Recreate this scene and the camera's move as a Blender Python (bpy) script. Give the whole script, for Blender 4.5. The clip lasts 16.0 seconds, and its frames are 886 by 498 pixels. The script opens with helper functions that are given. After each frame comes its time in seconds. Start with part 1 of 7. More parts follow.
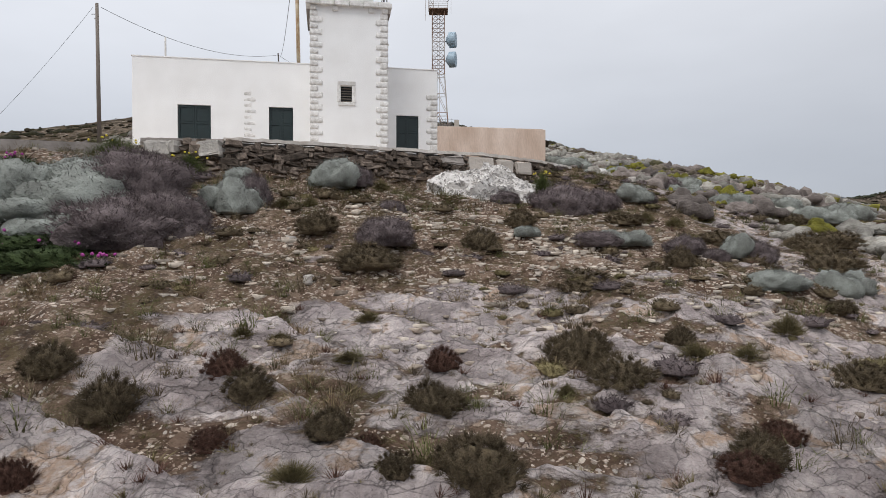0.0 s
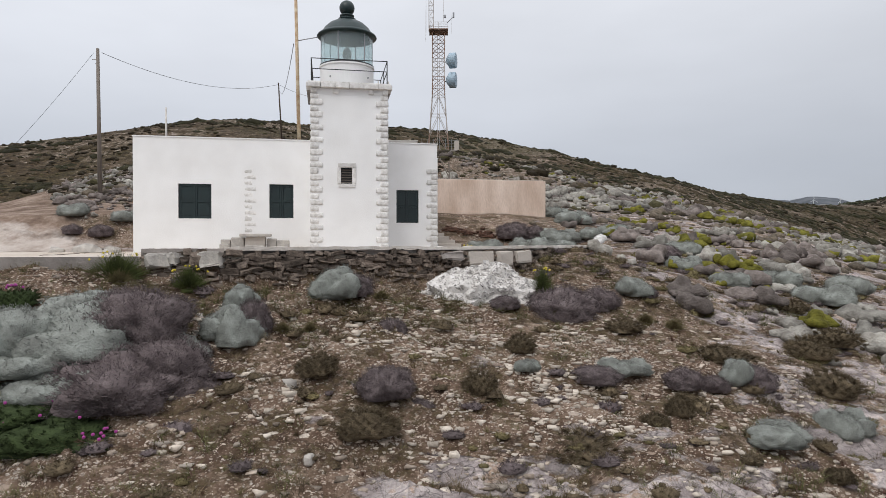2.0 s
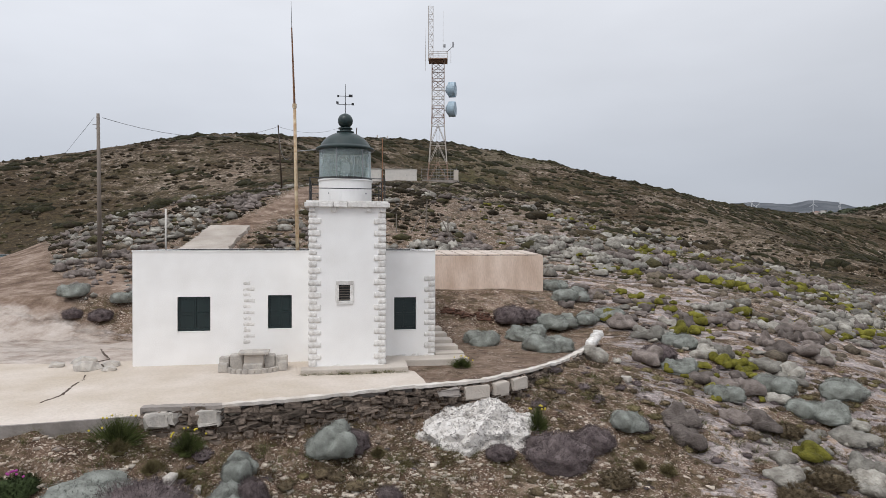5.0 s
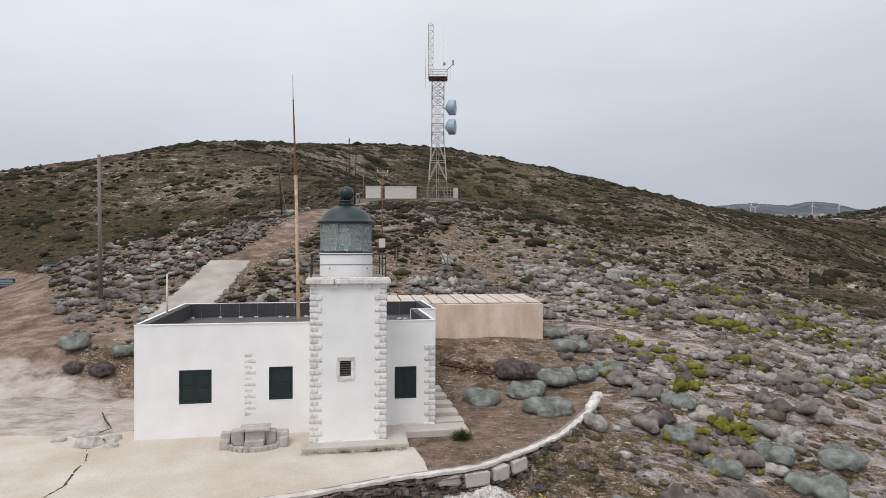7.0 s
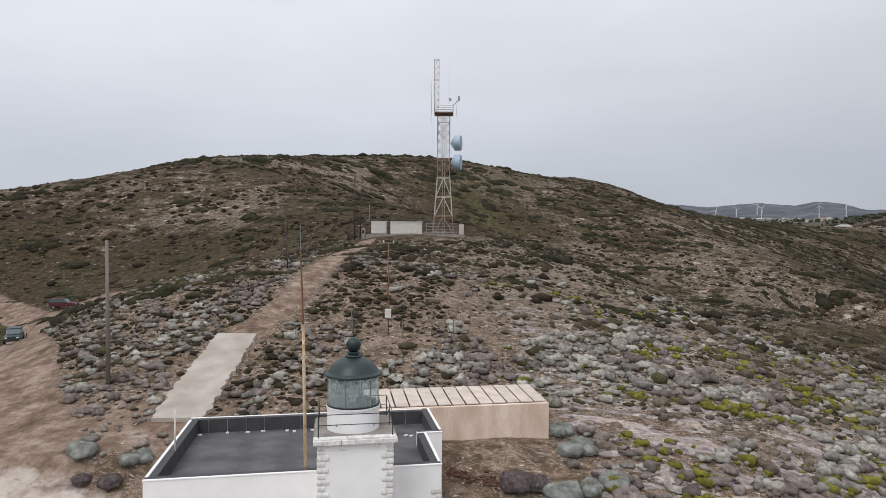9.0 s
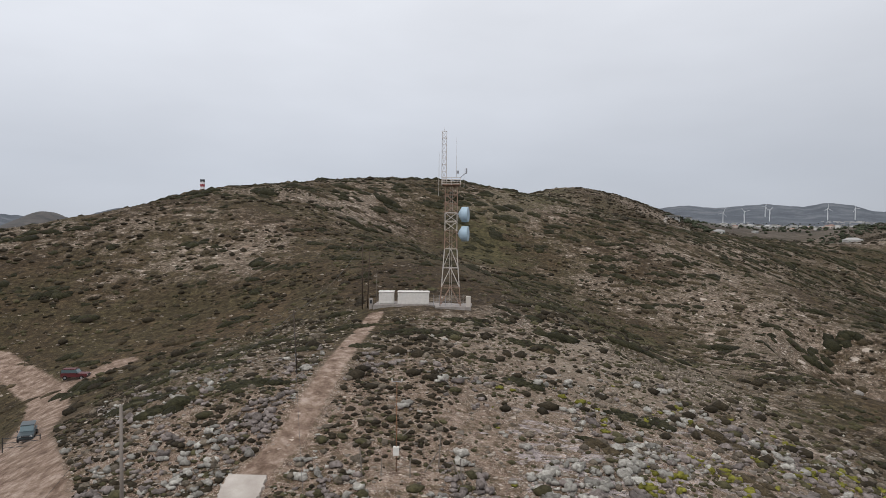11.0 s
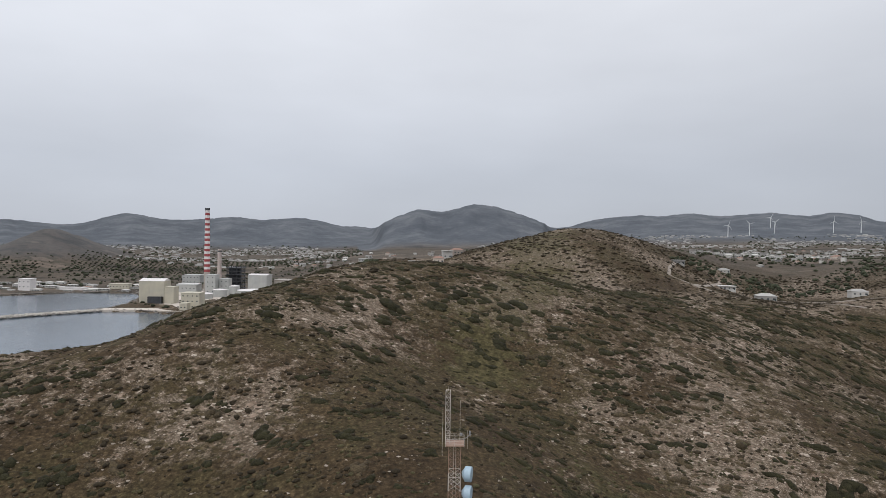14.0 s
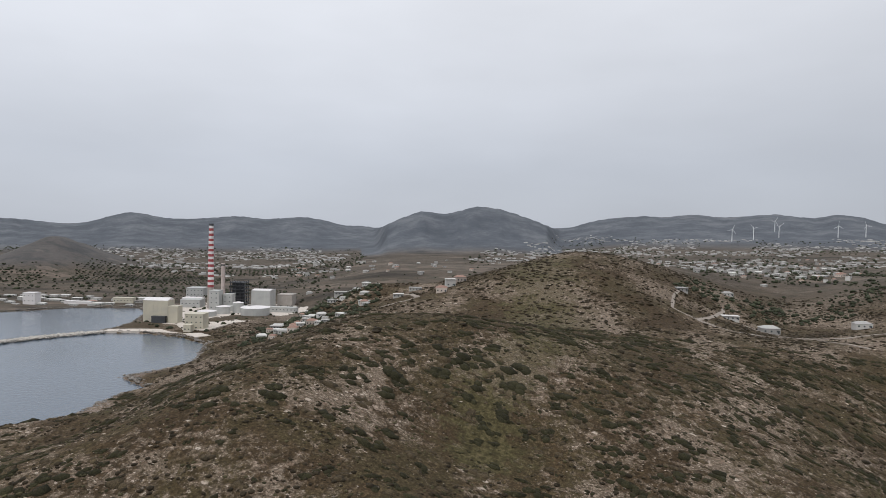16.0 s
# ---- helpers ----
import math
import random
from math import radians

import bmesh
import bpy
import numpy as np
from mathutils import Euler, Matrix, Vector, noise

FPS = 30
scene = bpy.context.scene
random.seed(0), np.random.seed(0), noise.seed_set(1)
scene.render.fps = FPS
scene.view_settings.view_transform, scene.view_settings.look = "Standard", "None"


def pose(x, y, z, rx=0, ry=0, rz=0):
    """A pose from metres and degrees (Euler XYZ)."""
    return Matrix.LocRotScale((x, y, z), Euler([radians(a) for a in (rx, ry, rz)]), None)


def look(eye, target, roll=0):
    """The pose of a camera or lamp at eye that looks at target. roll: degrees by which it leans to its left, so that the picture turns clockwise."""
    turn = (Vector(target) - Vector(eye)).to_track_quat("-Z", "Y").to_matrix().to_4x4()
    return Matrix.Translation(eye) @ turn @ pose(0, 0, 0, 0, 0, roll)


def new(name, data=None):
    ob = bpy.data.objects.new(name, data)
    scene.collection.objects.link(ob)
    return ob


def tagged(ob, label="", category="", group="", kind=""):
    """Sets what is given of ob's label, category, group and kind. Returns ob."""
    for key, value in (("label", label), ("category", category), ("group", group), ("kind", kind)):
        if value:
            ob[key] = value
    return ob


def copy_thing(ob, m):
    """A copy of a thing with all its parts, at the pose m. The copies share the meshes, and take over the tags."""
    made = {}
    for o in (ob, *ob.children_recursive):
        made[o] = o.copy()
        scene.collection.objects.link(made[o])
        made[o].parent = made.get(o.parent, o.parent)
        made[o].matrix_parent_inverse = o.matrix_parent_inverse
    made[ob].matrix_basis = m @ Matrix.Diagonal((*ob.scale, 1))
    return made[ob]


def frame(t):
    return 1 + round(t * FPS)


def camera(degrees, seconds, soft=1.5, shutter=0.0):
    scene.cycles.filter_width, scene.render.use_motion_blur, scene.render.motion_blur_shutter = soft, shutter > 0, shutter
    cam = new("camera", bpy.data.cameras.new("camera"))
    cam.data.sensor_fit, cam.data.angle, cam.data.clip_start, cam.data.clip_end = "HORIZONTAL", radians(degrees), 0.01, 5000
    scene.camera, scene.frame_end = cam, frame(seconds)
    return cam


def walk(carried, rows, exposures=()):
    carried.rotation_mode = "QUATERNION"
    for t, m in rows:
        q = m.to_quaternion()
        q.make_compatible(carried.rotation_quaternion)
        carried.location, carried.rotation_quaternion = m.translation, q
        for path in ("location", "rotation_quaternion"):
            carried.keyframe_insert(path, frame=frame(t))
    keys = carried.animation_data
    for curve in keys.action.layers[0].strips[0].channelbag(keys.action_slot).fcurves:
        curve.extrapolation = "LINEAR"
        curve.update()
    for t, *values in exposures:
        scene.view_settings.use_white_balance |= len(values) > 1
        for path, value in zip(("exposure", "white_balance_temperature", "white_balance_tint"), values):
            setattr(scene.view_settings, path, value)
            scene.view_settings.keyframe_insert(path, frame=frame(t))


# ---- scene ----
cam = camera(70.0, 16.0, soft=0.8)
METRES, EYE, TILT, LEAN, TURN = 108.0, 13.0, -0.85, 0.0, 0.0
ROWS = [
    (0.0, 0.0, 0.0, 0.0, 0.0, 0.0, -0.0),
    (0.5, 0.0001, -0.0001, 0.0072, -0.01, 0.04, -0.01),
    (1.0, 0.0002, -0.0002, 0.0145, 0.01, 0.09, -0.0),
    (1.5, 0.0001, -0.0003, 0.0218, -0.01, 0.13, -0.01),
    (2.0, 0.0, -0.0003, 0.029, 0.01, 0.19, -0.02),
    (2.5, -0.0, -0.0003, 0.0361, 0.01, 0.26, -0.02),
    (3.0, 0.0001, -0.0002, 0.0432, -0.01, 0.31, -0.04),
    (3.5, 0.0004, -0.0004, 0.0503, -0.01, 0.34, -0.05),
    (4.0, 0.0008, -0.0011, 0.0573, -0.0, 0.38, -0.06),
    (6.5, 0.001, -0.0034, 0.0925, -0.05, 0.38, -0.22),
    (7.0, 0.0004, -0.0037, 0.0996, -0.07, 0.37, -0.23),
    (7.5, 0.0005, -0.004, 0.1067, -0.08, 0.32, -0.29),
    (8.0, -0.0018, -0.0038, 0.1143, -0.06, 0.31, -0.31),
    (8.5, -0.0034, -0.0036, 0.1299, 0.14, 0.26, -0.33),
    (9.0, -0.0007, -0.0043, 0.1596, 0.38, 0.19, -0.38),
    (11.5, -0.0035, -0.0113, 0.3327, 1.05, -0.09, -0.68),
    (12.0, -0.0036, -0.012, 0.4054, 1.11, -0.13, -0.83),
    (12.5, -0.0036, -0.0137, 0.4793, 1.15, -0.15, -0.89),
    (13.0, -0.0047, -0.0145, 0.5525, 1.22, -0.17, -0.88),
    (13.5, -0.0049, -0.0152, 0.626, 1.29, -0.21, -0.9),
    (14.0, -0.008, -0.0139, 0.7004, 1.32, -0.28, -0.9),
    (14.5, -0.0072, -0.0145, 0.7735, 1.39, -0.38, -0.9),
    (15.0, -0.0084, -0.0143, 0.8476, 1.44, -0.5, -0.92),
    (15.5, -0.011, -0.0127, 0.9217, 1.5, -0.66, -1.01),
    (16.0, -0.0145, -0.0104, 0.9987, 1.61, -0.85, -1.14),
]
walk(cam, [(t, pose(0, 0, EYE, TILT, LEAN, TURN) @ pose(METRES * x, METRES * y, METRES * z, 90 + pitch, roll, yaw)) for t, x, y, z, yaw, pitch, roll in ROWS])


# ---- world, sun ----
world = bpy.data.worlds.new("overcast_sky")
scene.world = world
world.use_nodes = True
wn, wl = world.node_tree.nodes, world.node_tree.links
wn.clear()
w_out, w_bg = wn.new("ShaderNodeOutputWorld"), wn.new("ShaderNodeBackground")
w_sky = wn.new("ShaderNodeTexSky")
w_sky.sky_type, w_sky.sun_disc = "NISHITA", False
w_sky.sun_elevation, w_sky.sun_rotation = radians(48), radians(200)
w_co, w_sep = wn.new("ShaderNodeTexCoord"), wn.new("ShaderNodeSeparateXYZ")
wl.new(w_co.outputs["Generated"], w_sep.inputs[0])
w_ramp = wn.new("ShaderNodeValToRGB")
w_ramp.color_ramp.elements[0].position, w_ramp.color_ramp.elements[0].color = 0.0, (0.485, 0.517, 0.58, 1)
w_ramp.color_ramp.elements[1].position, w_ramp.color_ramp.elements[1].color = 1.0, (1.24, 1.28, 1.37, 1)
for at, col in ((0.10, (0.545, 0.58, 0.65, 1)), (0.22, (0.675, 0.705, 0.77, 1)), (0.36, (0.785, 0.81, 0.87, 1))):
    w_ramp.color_ramp.elements.new(at).color = col
wl.new(w_sep.outputs["Z"], w_ramp.inputs[0])
w_map, w_noise = wn.new("ShaderNodeMapping"), wn.new("ShaderNodeTexNoise")
w_map.inputs["Scale"].default_value = (1.6, 1.6, 5.0)
w_noise.inputs["Scale"].default_value, w_noise.inputs["Detail"].default_value, w_noise.inputs["Roughness"].default_value = 1.7, 4, 0.5
wl.new(w_co.outputs["Generated"], w_map.inputs[0])
wl.new(w_map.outputs[0], w_noise.inputs["Vector"])
w_var = wn.new("ShaderNodeMapRange")
w_var.inputs["From Min"].default_value, w_var.inputs["From Max"].default_value = 0.3, 0.7
w_var.inputs["To Min"].default_value, w_var.inputs["To Max"].default_value = 0.96, 1.06
wl.new(w_noise.outputs[0], w_var.inputs["Value"])
w_mul = wn.new("ShaderNodeVectorMath")
w_mul.operation = "SCALE"
wl.new(w_ramp.outputs[0], w_mul.inputs[0])
w_side = wn.new("ShaderNodeMapRange")
w_side.inputs["From Min"].default_value, w_side.inputs["From Max"].default_value = -0.1, 0.75
w_side.inputs["To Min"].default_value, w_side.inputs["To Max"].default_value = 1.03, 0.86
wl.new(w_sep.outputs["X"], w_side.inputs["Value"])
w_both = wn.new("ShaderNodeMath")
w_both.operation = "MULTIPLY"
wl.new(w_var.outputs[0], w_both.inputs[0])
wl.new(w_side.outputs[0], w_both.inputs[1])
wl.new(w_both.outputs[0], w_mul.inputs["Scale"])
w_mix = wn.new("ShaderNodeMix")
w_mix.data_type = "RGBA"
w_mix.inputs["Factor"].default_value = 0.97
w_dim = wn.new("ShaderNodeVectorMath")
w_dim.operation = "SCALE"
w_dim.inputs["Scale"].default_value = 0.1
wl.new(w_sky.outputs[0], w_dim.inputs[0])
wl.new(w_dim.outputs[0], w_mix.inputs["A"])
wl.new(w_mul.outputs[0], w_mix.inputs["B"])
wl.new(w_mix.outputs["Result"], w_bg.inputs[0])
wl.new(w_bg.outputs[0], w_out.inputs[0])
w_bg.inputs[1].default_value = 1.0

sun = new("sun", bpy.data.lights.new("sun", "SUN"))
sun.data.energy, sun.data.angle, sun.data.color = 1.1, radians(25), (1.0, 0.972, 0.935)
sun.matrix_world = look((-30, -60, 90), (0, 0, 0))


# ---- materials ----
def mat(name, colour, rough=0.8, vary=0.25, scale=3.0, bump=0.3, fine=40.0, metal=0.0, random_by="", second=None, spread=0.3, streak=0.0):
    """A plain procedural surface: a base colour that varies at two scales, with fine relief."""
    m = bpy.data.materials.new(name)
    m.use_nodes = True
    n, l = m.node_tree.nodes, m.node_tree.links
    b = n["Principled BSDF"]
    b.inputs["Roughness"].default_value, b.inputs["Metallic"].default_value = rough, metal
    b.inputs["Specular IOR Level"].default_value = 0.15 if rough >= 0.88 else 0.5
    co = n.new("ShaderNodeTexCoord")
    big, small = n.new("ShaderNodeTexNoise"), n.new("ShaderNodeTexNoise")
    src = co.outputs["Object"]
    if streak:
        mp = n.new("ShaderNodeMapping")
        mp.inputs["Scale"].default_value = (1, 1, streak)
        l.new(src, mp.inputs[0])
        src = mp.outputs[0]
    for t, s, d in ((big, scale, 5), (small, fine, 3)):
        t.inputs["Scale"].default_value, t.inputs["Detail"].default_value = s, d
        l.new(src, t.inputs["Vector"])
    c = Vector(colour)
    s2 = Vector(second) if second else c * (1 - vary)
    ramp = n.new("ShaderNodeValToRGB")
    ramp.color_ramp.elements[0].position, ramp.color_ramp.elements[1].position = 0.32, 0.68
    ramp.color_ramp.elements[0].color = (*s2, 1)
    ramp.color_ramp.elements[1].color = (*[min(v * (1 + vary * 0.5), 0.95) for v in c], 1)
    l.new(big.outputs[0], ramp.inputs[0])
    mr = n.new("ShaderNodeMapRange")
    mr.inputs["To Min"].default_value, mr.inputs["To Max"].default_value = 1 - vary, 1 + vary
    l.new(small.outputs[0], mr.inputs["Value"])
    mul = n.new("ShaderNodeVectorMath")
    mul.operation = "SCALE"
    l.new(ramp.outputs[0], mul.inputs[0])
    last = mr.outputs[0]
    if random_by:
        src2 = n.new("ShaderNodeObjectInfo").outputs["Random"] if random_by == "object" else n.new("ShaderNodeNewGeometry").outputs["Random Per Island"]
        m2 = n.new("ShaderNodeMapRange")
        m2.inputs["To Min"].default_value, m2.inputs["To Max"].default_value = 1 - spread, 1 + spread
        l.new(src2, m2.inputs["Value"])
        mm = n.new("ShaderNodeMath")
        mm.operation = "MULTIPLY"
        l.new(last, mm.inputs[0])
        l.new(m2.outputs[0], mm.inputs[1])
        last = mm.outputs[0]
    l.new(last, mul.inputs["Scale"])
    l.new(mul.outputs[0], b.inputs["Base Color"])
    if bump:
        bp = n.new("ShaderNodeBump")
        bp.inputs["Strength"].default_value, bp.inputs["Distance"].default_value = bump, 1.0 / fine
        l.new(small.outputs[0], bp.inputs["Height"])
        l.new(bp.outputs[0], b.inputs["Normal"])
    return m


WHITE = mat("white_limewash", (0.90, 0.89, 0.875), 0.75, 0.04, 0.9, 0.15, 25, second=(0.85, 0.835, 0.815))
QUOIN = mat("whitewashed_stone", (0.80, 0.78, 0.755), 0.85, 0.12, 5.0, 0.5, 22, random_by="object", second=(0.60, 0.57, 0.535), spread=0.10)
STONE_LIGHT = mat("pale_limestone", (0.50, 0.46, 0.41), 0.85, 0.2, 3.0, 0.5, 18, second=(0.36, 0.33, 0.30))
WALLSTONE = mat("dry_stone", (0.225, 0.18, 0.145), 0.9, 0.3, 4.0, 0.6, 16, random_by="object", second=(0.115, 0.09, 0.074), spread=0.5)
WALLSTONE_I = mat("dry_stone_rest", (0.225, 0.18, 0.145), 0.9, 0.3, 4.0, 0.6, 16, random_by="island", second=(0.115, 0.09, 0.074), spread=0.5)
CONCRETE = mat("pale_concrete", (0.55, 0.495, 0.44), 0.9, 0.10, 0.5, 0.35, 14, second=(0.45, 0.40, 0.35))
FORECOURT = mat("worn_forecourt_concrete", (0.585, 0.52, 0.462), 0.9, 0.13, 0.42, 0.4, 9, second=(0.49, 0.415, 0.335))
COPING = mat("flaking_white_coping", (0.68, 0.64, 0.59), 0.85, 0.12, 1.6, 0.4, 15, second=(0.50, 0.44, 0.385))
TRACK_CONCRETE = mat("weathered_track_concrete", (0.44, 0.395, 0.35), 0.9, 0.14, 0.5, 0.4, 12, second=(0.34, 0.295, 0.255))
CONCRETE_DARK = mat("grey_concrete", (0.33, 0.295, 0.27), 0.9, 0.15, 1.5, 0.4, 14, second=(0.23, 0.205, 0.185))
SHUTTER = mat("dark_green_shutter", (0.010, 0.022, 0.022), 0.4, 0.2, 4, 0.1, 60)
BITUMEN = mat("roofing_felt", (0.105, 0.100, 0.102), 0.8, 0.25, 0.8, 0.25, 20, second=(0.058, 0.055, 0.058))
DARKLINING = mat("parapet_felt", (0.052, 0.050, 0.052), 0.7, 0.2, 2, 0.2, 20)
BLACK_IRON = mat("black_iron", (0.02, 0.021, 0.023), 0.5, 0.2, 6, 0.1, 60)
DOME = mat("dark_green_dome", (0.013, 0.030, 0.029), 0.42, 0.25, 3, 0.1, 30)
PLASTER = mat("pink_plaster", (0.74, 0.605, 0.51), 0.9, 0.15, 0.9, 0.3, 12, second=(0.58, 0.43, 0.335), streak=0.35)
WHITE_PANEL = mat("white_panel", (0.62, 0.585, 0.54), 0.7, 0.08, 2, 0.1, 20)
GREY_WOOD = mat("weathered_wood", (0.21, 0.18, 0.155), 0.9, 0.25, 6, 0.4, 50, streak=0.1)
BROWN_WOOD = mat("brown_wood", (0.075, 0.055, 0.042), 0.9, 0.25, 6, 0.4, 50, streak=0.1)
POLE_YELLOW = mat("yellowed_paint", (0.56, 0.47, 0.33), 0.6, 0.25, 5, 0.2, 40, second=(0.40, 0.24, 0.12))
RUST = mat("rusty_iron", (0.22, 0.10, 0.045), 0.85, 0.3, 8, 0.3, 40, second=(0.10, 0.05, 0.03))
MAST = mat("mast_paint", (0.22, 0.13, 0.09), 0.7, 0.2, 1.0, 0.1, 30, second=(0.30, 0.20, 0.15))
MAST_WHITE = mat("mast_white", (0.50, 0.45, 0.41), 0.7, 0.1, 2, 0.1, 30)
DISH = mat("pale_blue_dish", (0.36, 0.47, 0.55), 0.5, 0.06, 2, 0.05, 30)
GREY_METAL = mat("galvanised", (0.32, 0.32, 0.33), 0.45, 0.15, 4, 0.1, 40, metal=0.6)
RUBBLE_WHITE = mat("white_rubble", (0.56, 0.535, 0.51), 0.9, 0.15, 6, 0.4, 20, random_by="island", second=(0.44, 0.41, 0.38))
SCREE = mat("loose_stones", (0.42, 0.35, 0.285), 0.9, 0.2, 6, 0.4, 20, random_by="island", second=(0.26, 0.205, 0.16), spread=0.45)
GLASS = bpy.data.materials.new("lantern_glass")
GLASS.use_nodes = True
GLASS.node_tree.nodes["Principled BSDF"].inputs["Transmission Weight"].default_value = 0.88
GLASS.node_tree.nodes["Principled BSDF"].inputs["Roughness"].default_value = 0.03
GLASS.node_tree.nodes["Principled BSDF"].inputs["IOR"].default_value = 1.2
GLASS.node_tree.nodes["Principled BSDF"].inputs["Base Color"].default_value = (0.74, 0.83, 0.83, 1)
WATER = mat("bay_water", (0.070, 0.095, 0.125), 0.14, 0.1, 0.01, 0.10, 0.25)


# ---- mesh helpers ----
def mesh_from(name, verts, faces, material=None, smooth=False):
    me = bpy.data.meshes.new(name)
    me.from_pydata([tuple(v) for v in verts], [], faces)
    if material:
        me.materials.append(material)
    if smooth:
        me.shade_smooth()
    return me


def link(bm, name, material, parent=None, label="", smooth=False):
    me = bpy.data.meshes.new(name)
    bm.normal_update()
    bm.to_mesh(me)
    bm.free()
    if material:
        me.materials.append(material)
    if smooth:
        me.shade_smooth()
    ob = new(name, me)
    if parent:
        ob.parent = parent
    if label:
        ob["label"] = label
    return ob


def part(name, bm, material, parent, label="", smooth=False):
    return link(bm, name, material, parent, label, smooth)


def share(name, me, m, parent=None):
    ob = new(name, me)
    ob.parent = parent
    ob.matrix_basis = m
    return ob


def thing(name, at, label, category, group="", rz=0.0, kind=""):
    ob = new(name)
    ob.matrix_basis = pose(*at, 0, 0, rz)
    return tagged(ob, label, category, group, kind)


def box(bm, x0, y0, z0, x1, y1, z1, bevel=0.0):
    made = bmesh.ops.create_cube(bm, size=1.0, matrix=Matrix.Translation(((x0 + x1) / 2, (y0 + y1) / 2, (z0 + z1) / 2)) @ Matrix.Diagonal((x1 - x0, y1 - y0, z1 - z0, 1)))
    if bevel:
        es = list({e for v in made["verts"] for e in v.link_edges})
        bmesh.ops.bevel(bm, geom=es, offset=bevel, segments=2, affect="EDGES", profile=0.6)
    return bm


def boxed(x0, y0, z0, x1, y1, z1, bevel=0.0):
    return box(bmesh.new(), x0, y0, z0, x1, y1, z1, bevel)


def tube(bm, a, b, r0, r1=None, seg=8):
    a, b = Vector(a), Vector(b)
    d = b - a
    m = Matrix.Translation((a + b) / 2) @ d.to_track_quat("Z", "Y").to_matrix().to_4x4()
    bmesh.ops.create_cone(bm, cap_ends=True, segments=seg, radius1=r0, radius2=r0 if r1 is None else r1, depth=d.length, matrix=m)
    return bm


def tubed(a, b, r0, r1=None, seg=8):
    return tube(bmesh.new(), a, b, r0, r1, seg)


def lathe(profile, seg=32, at=(0, 0, 0)):
    bm = bmesh.new()
    rings = []
    for r, z in profile:
        rings.append([bm.verts.new((at[0] + r * math.cos(2 * math.pi * k / seg), at[1] + r * math.sin(2 * math.pi * k / seg), at[2] + z)) for k in range(seg)])
    for p, q in zip(rings, rings[1:]):
        for k in range(seg):
            bm.faces.new((p[k], p[(k + 1) % seg], q[(k + 1) % seg], q[k]))
    bm.faces.new(list(reversed(rings[0])))
    bm.faces.new(rings[-1])
    return bm


def prism(points, z0, z1, bevel=0.0):
    bm = bmesh.new()
    low = [bm.verts.new((x, y, z0)) for x, y in points]
    high = [bm.verts.new((x, y, z1)) for x, y in points]
    k = len(points)
    bm.faces.new(list(reversed(low)))
    bm.faces.new(high)
    for i in range(k):
        bm.faces.new((low[i], low[(i + 1) % k], high[(i + 1) % k], high[i]))
    if bevel:
        bmesh.ops.bevel(bm, geom=list(bm.edges), offset=bevel, segments=2, affect="EDGES")
    return bm


# ---- landform ----
_r = np.random.RandomState(7)
_LAT = _r.rand(64, 64)


def vnoise(x, y):
    """Smooth value noise in 0..1 on arrays."""
    xi, yi = np.floor(x).astype(int), np.floor(y).astype(int)
    fx, fy = x - xi, y - yi
    fx, fy = fx * fx * (3 - 2 * fx), fy * fy * (3 - 2 * fy)
    g = lambda i, j: _LAT[(xi + i) % 64, (yi + j) % 64]
    return (g(0, 0) * (1 - fx) + g(1, 0) * fx) * (1 - fy) + (g(0, 1) * (1 - fx) + g(1, 1) * fx) * fy


def fbm(x, y, octaves=4):
    s, a, t = 0.0, 1.0, 0.0
    for k in range(octaves):
        s, t = s + a * vnoise(x * 2 ** k + 17.3 * k, y * 2 ** k + 9.1 * k), t + a
        a *= 0.5
    return s / t


def step(x, a, b):
    t = np.clip((x - a) / (b - a), 0, 1)
    return t * t * (3 - 2 * t)


LAND_NEAR = (
    (4.3, -0.4, -5.2, -9.8, -13.7, -16.5, -17.3, -14.8, -10.6, -6.4, -2.6, 0.8, 4.2),
    (5.8, 3.2, 0.6, -2, -4.6, -6.4, -6, -4.6, -2.7, -0.2, 3.1, 6.6, 10.2),
    (7.4, 6.6, 6, 5.6, 4.6, 2.9, 8.6, 5.6, 3.8, 5.8, 8.8, 12.4, 16.4),
    (8.9, 9.4, 10.3, 11.6, 12.6, 5.9, 9, 7.8, 6.6, 10.5, 14.1, 18.2, 23),
    (10.3, 11.4, 12.3, 13, 11.8, 20.7, 14.6, 11.1, 7.4, 13, 18, 24, 30.2),
    (10.6, 11.7, 10.8, 11.4, 19.6, 15, 16.5, 18.9, 5.8, 10, 20.8, 30, 37.7),
)
LAND_MID = (
    (8.4, 9, 6.8, 3.9, 7.8, 35.9, 26.3, 19, 15.1, 8.6, 25.2, 35.7, 44.5),
    (2.5, 1.6, 3, 7, 16.6, 18.6, 35.9, 25.4, 0.2, 1.1, 27.4, 38.2, 49),
    (-4.5, -7.4, 5.9, 48.7, 32.7, 32.6, 52.8, -1.5, 21.7, -1.7, 13.9, 32.7, 49.7),
    (-6.7, -16.1, -5.5, 46.4, 70.5, 79.6, 13.2, 37, 20.8, 8.3, 10.3, 26, 45.9),
    (0.6, -11.1, -18.8, -2.7, -18.6, 82, 101.5, 62.4, 29.1, -25.7, 25.9, 27.3, 41.6),
)
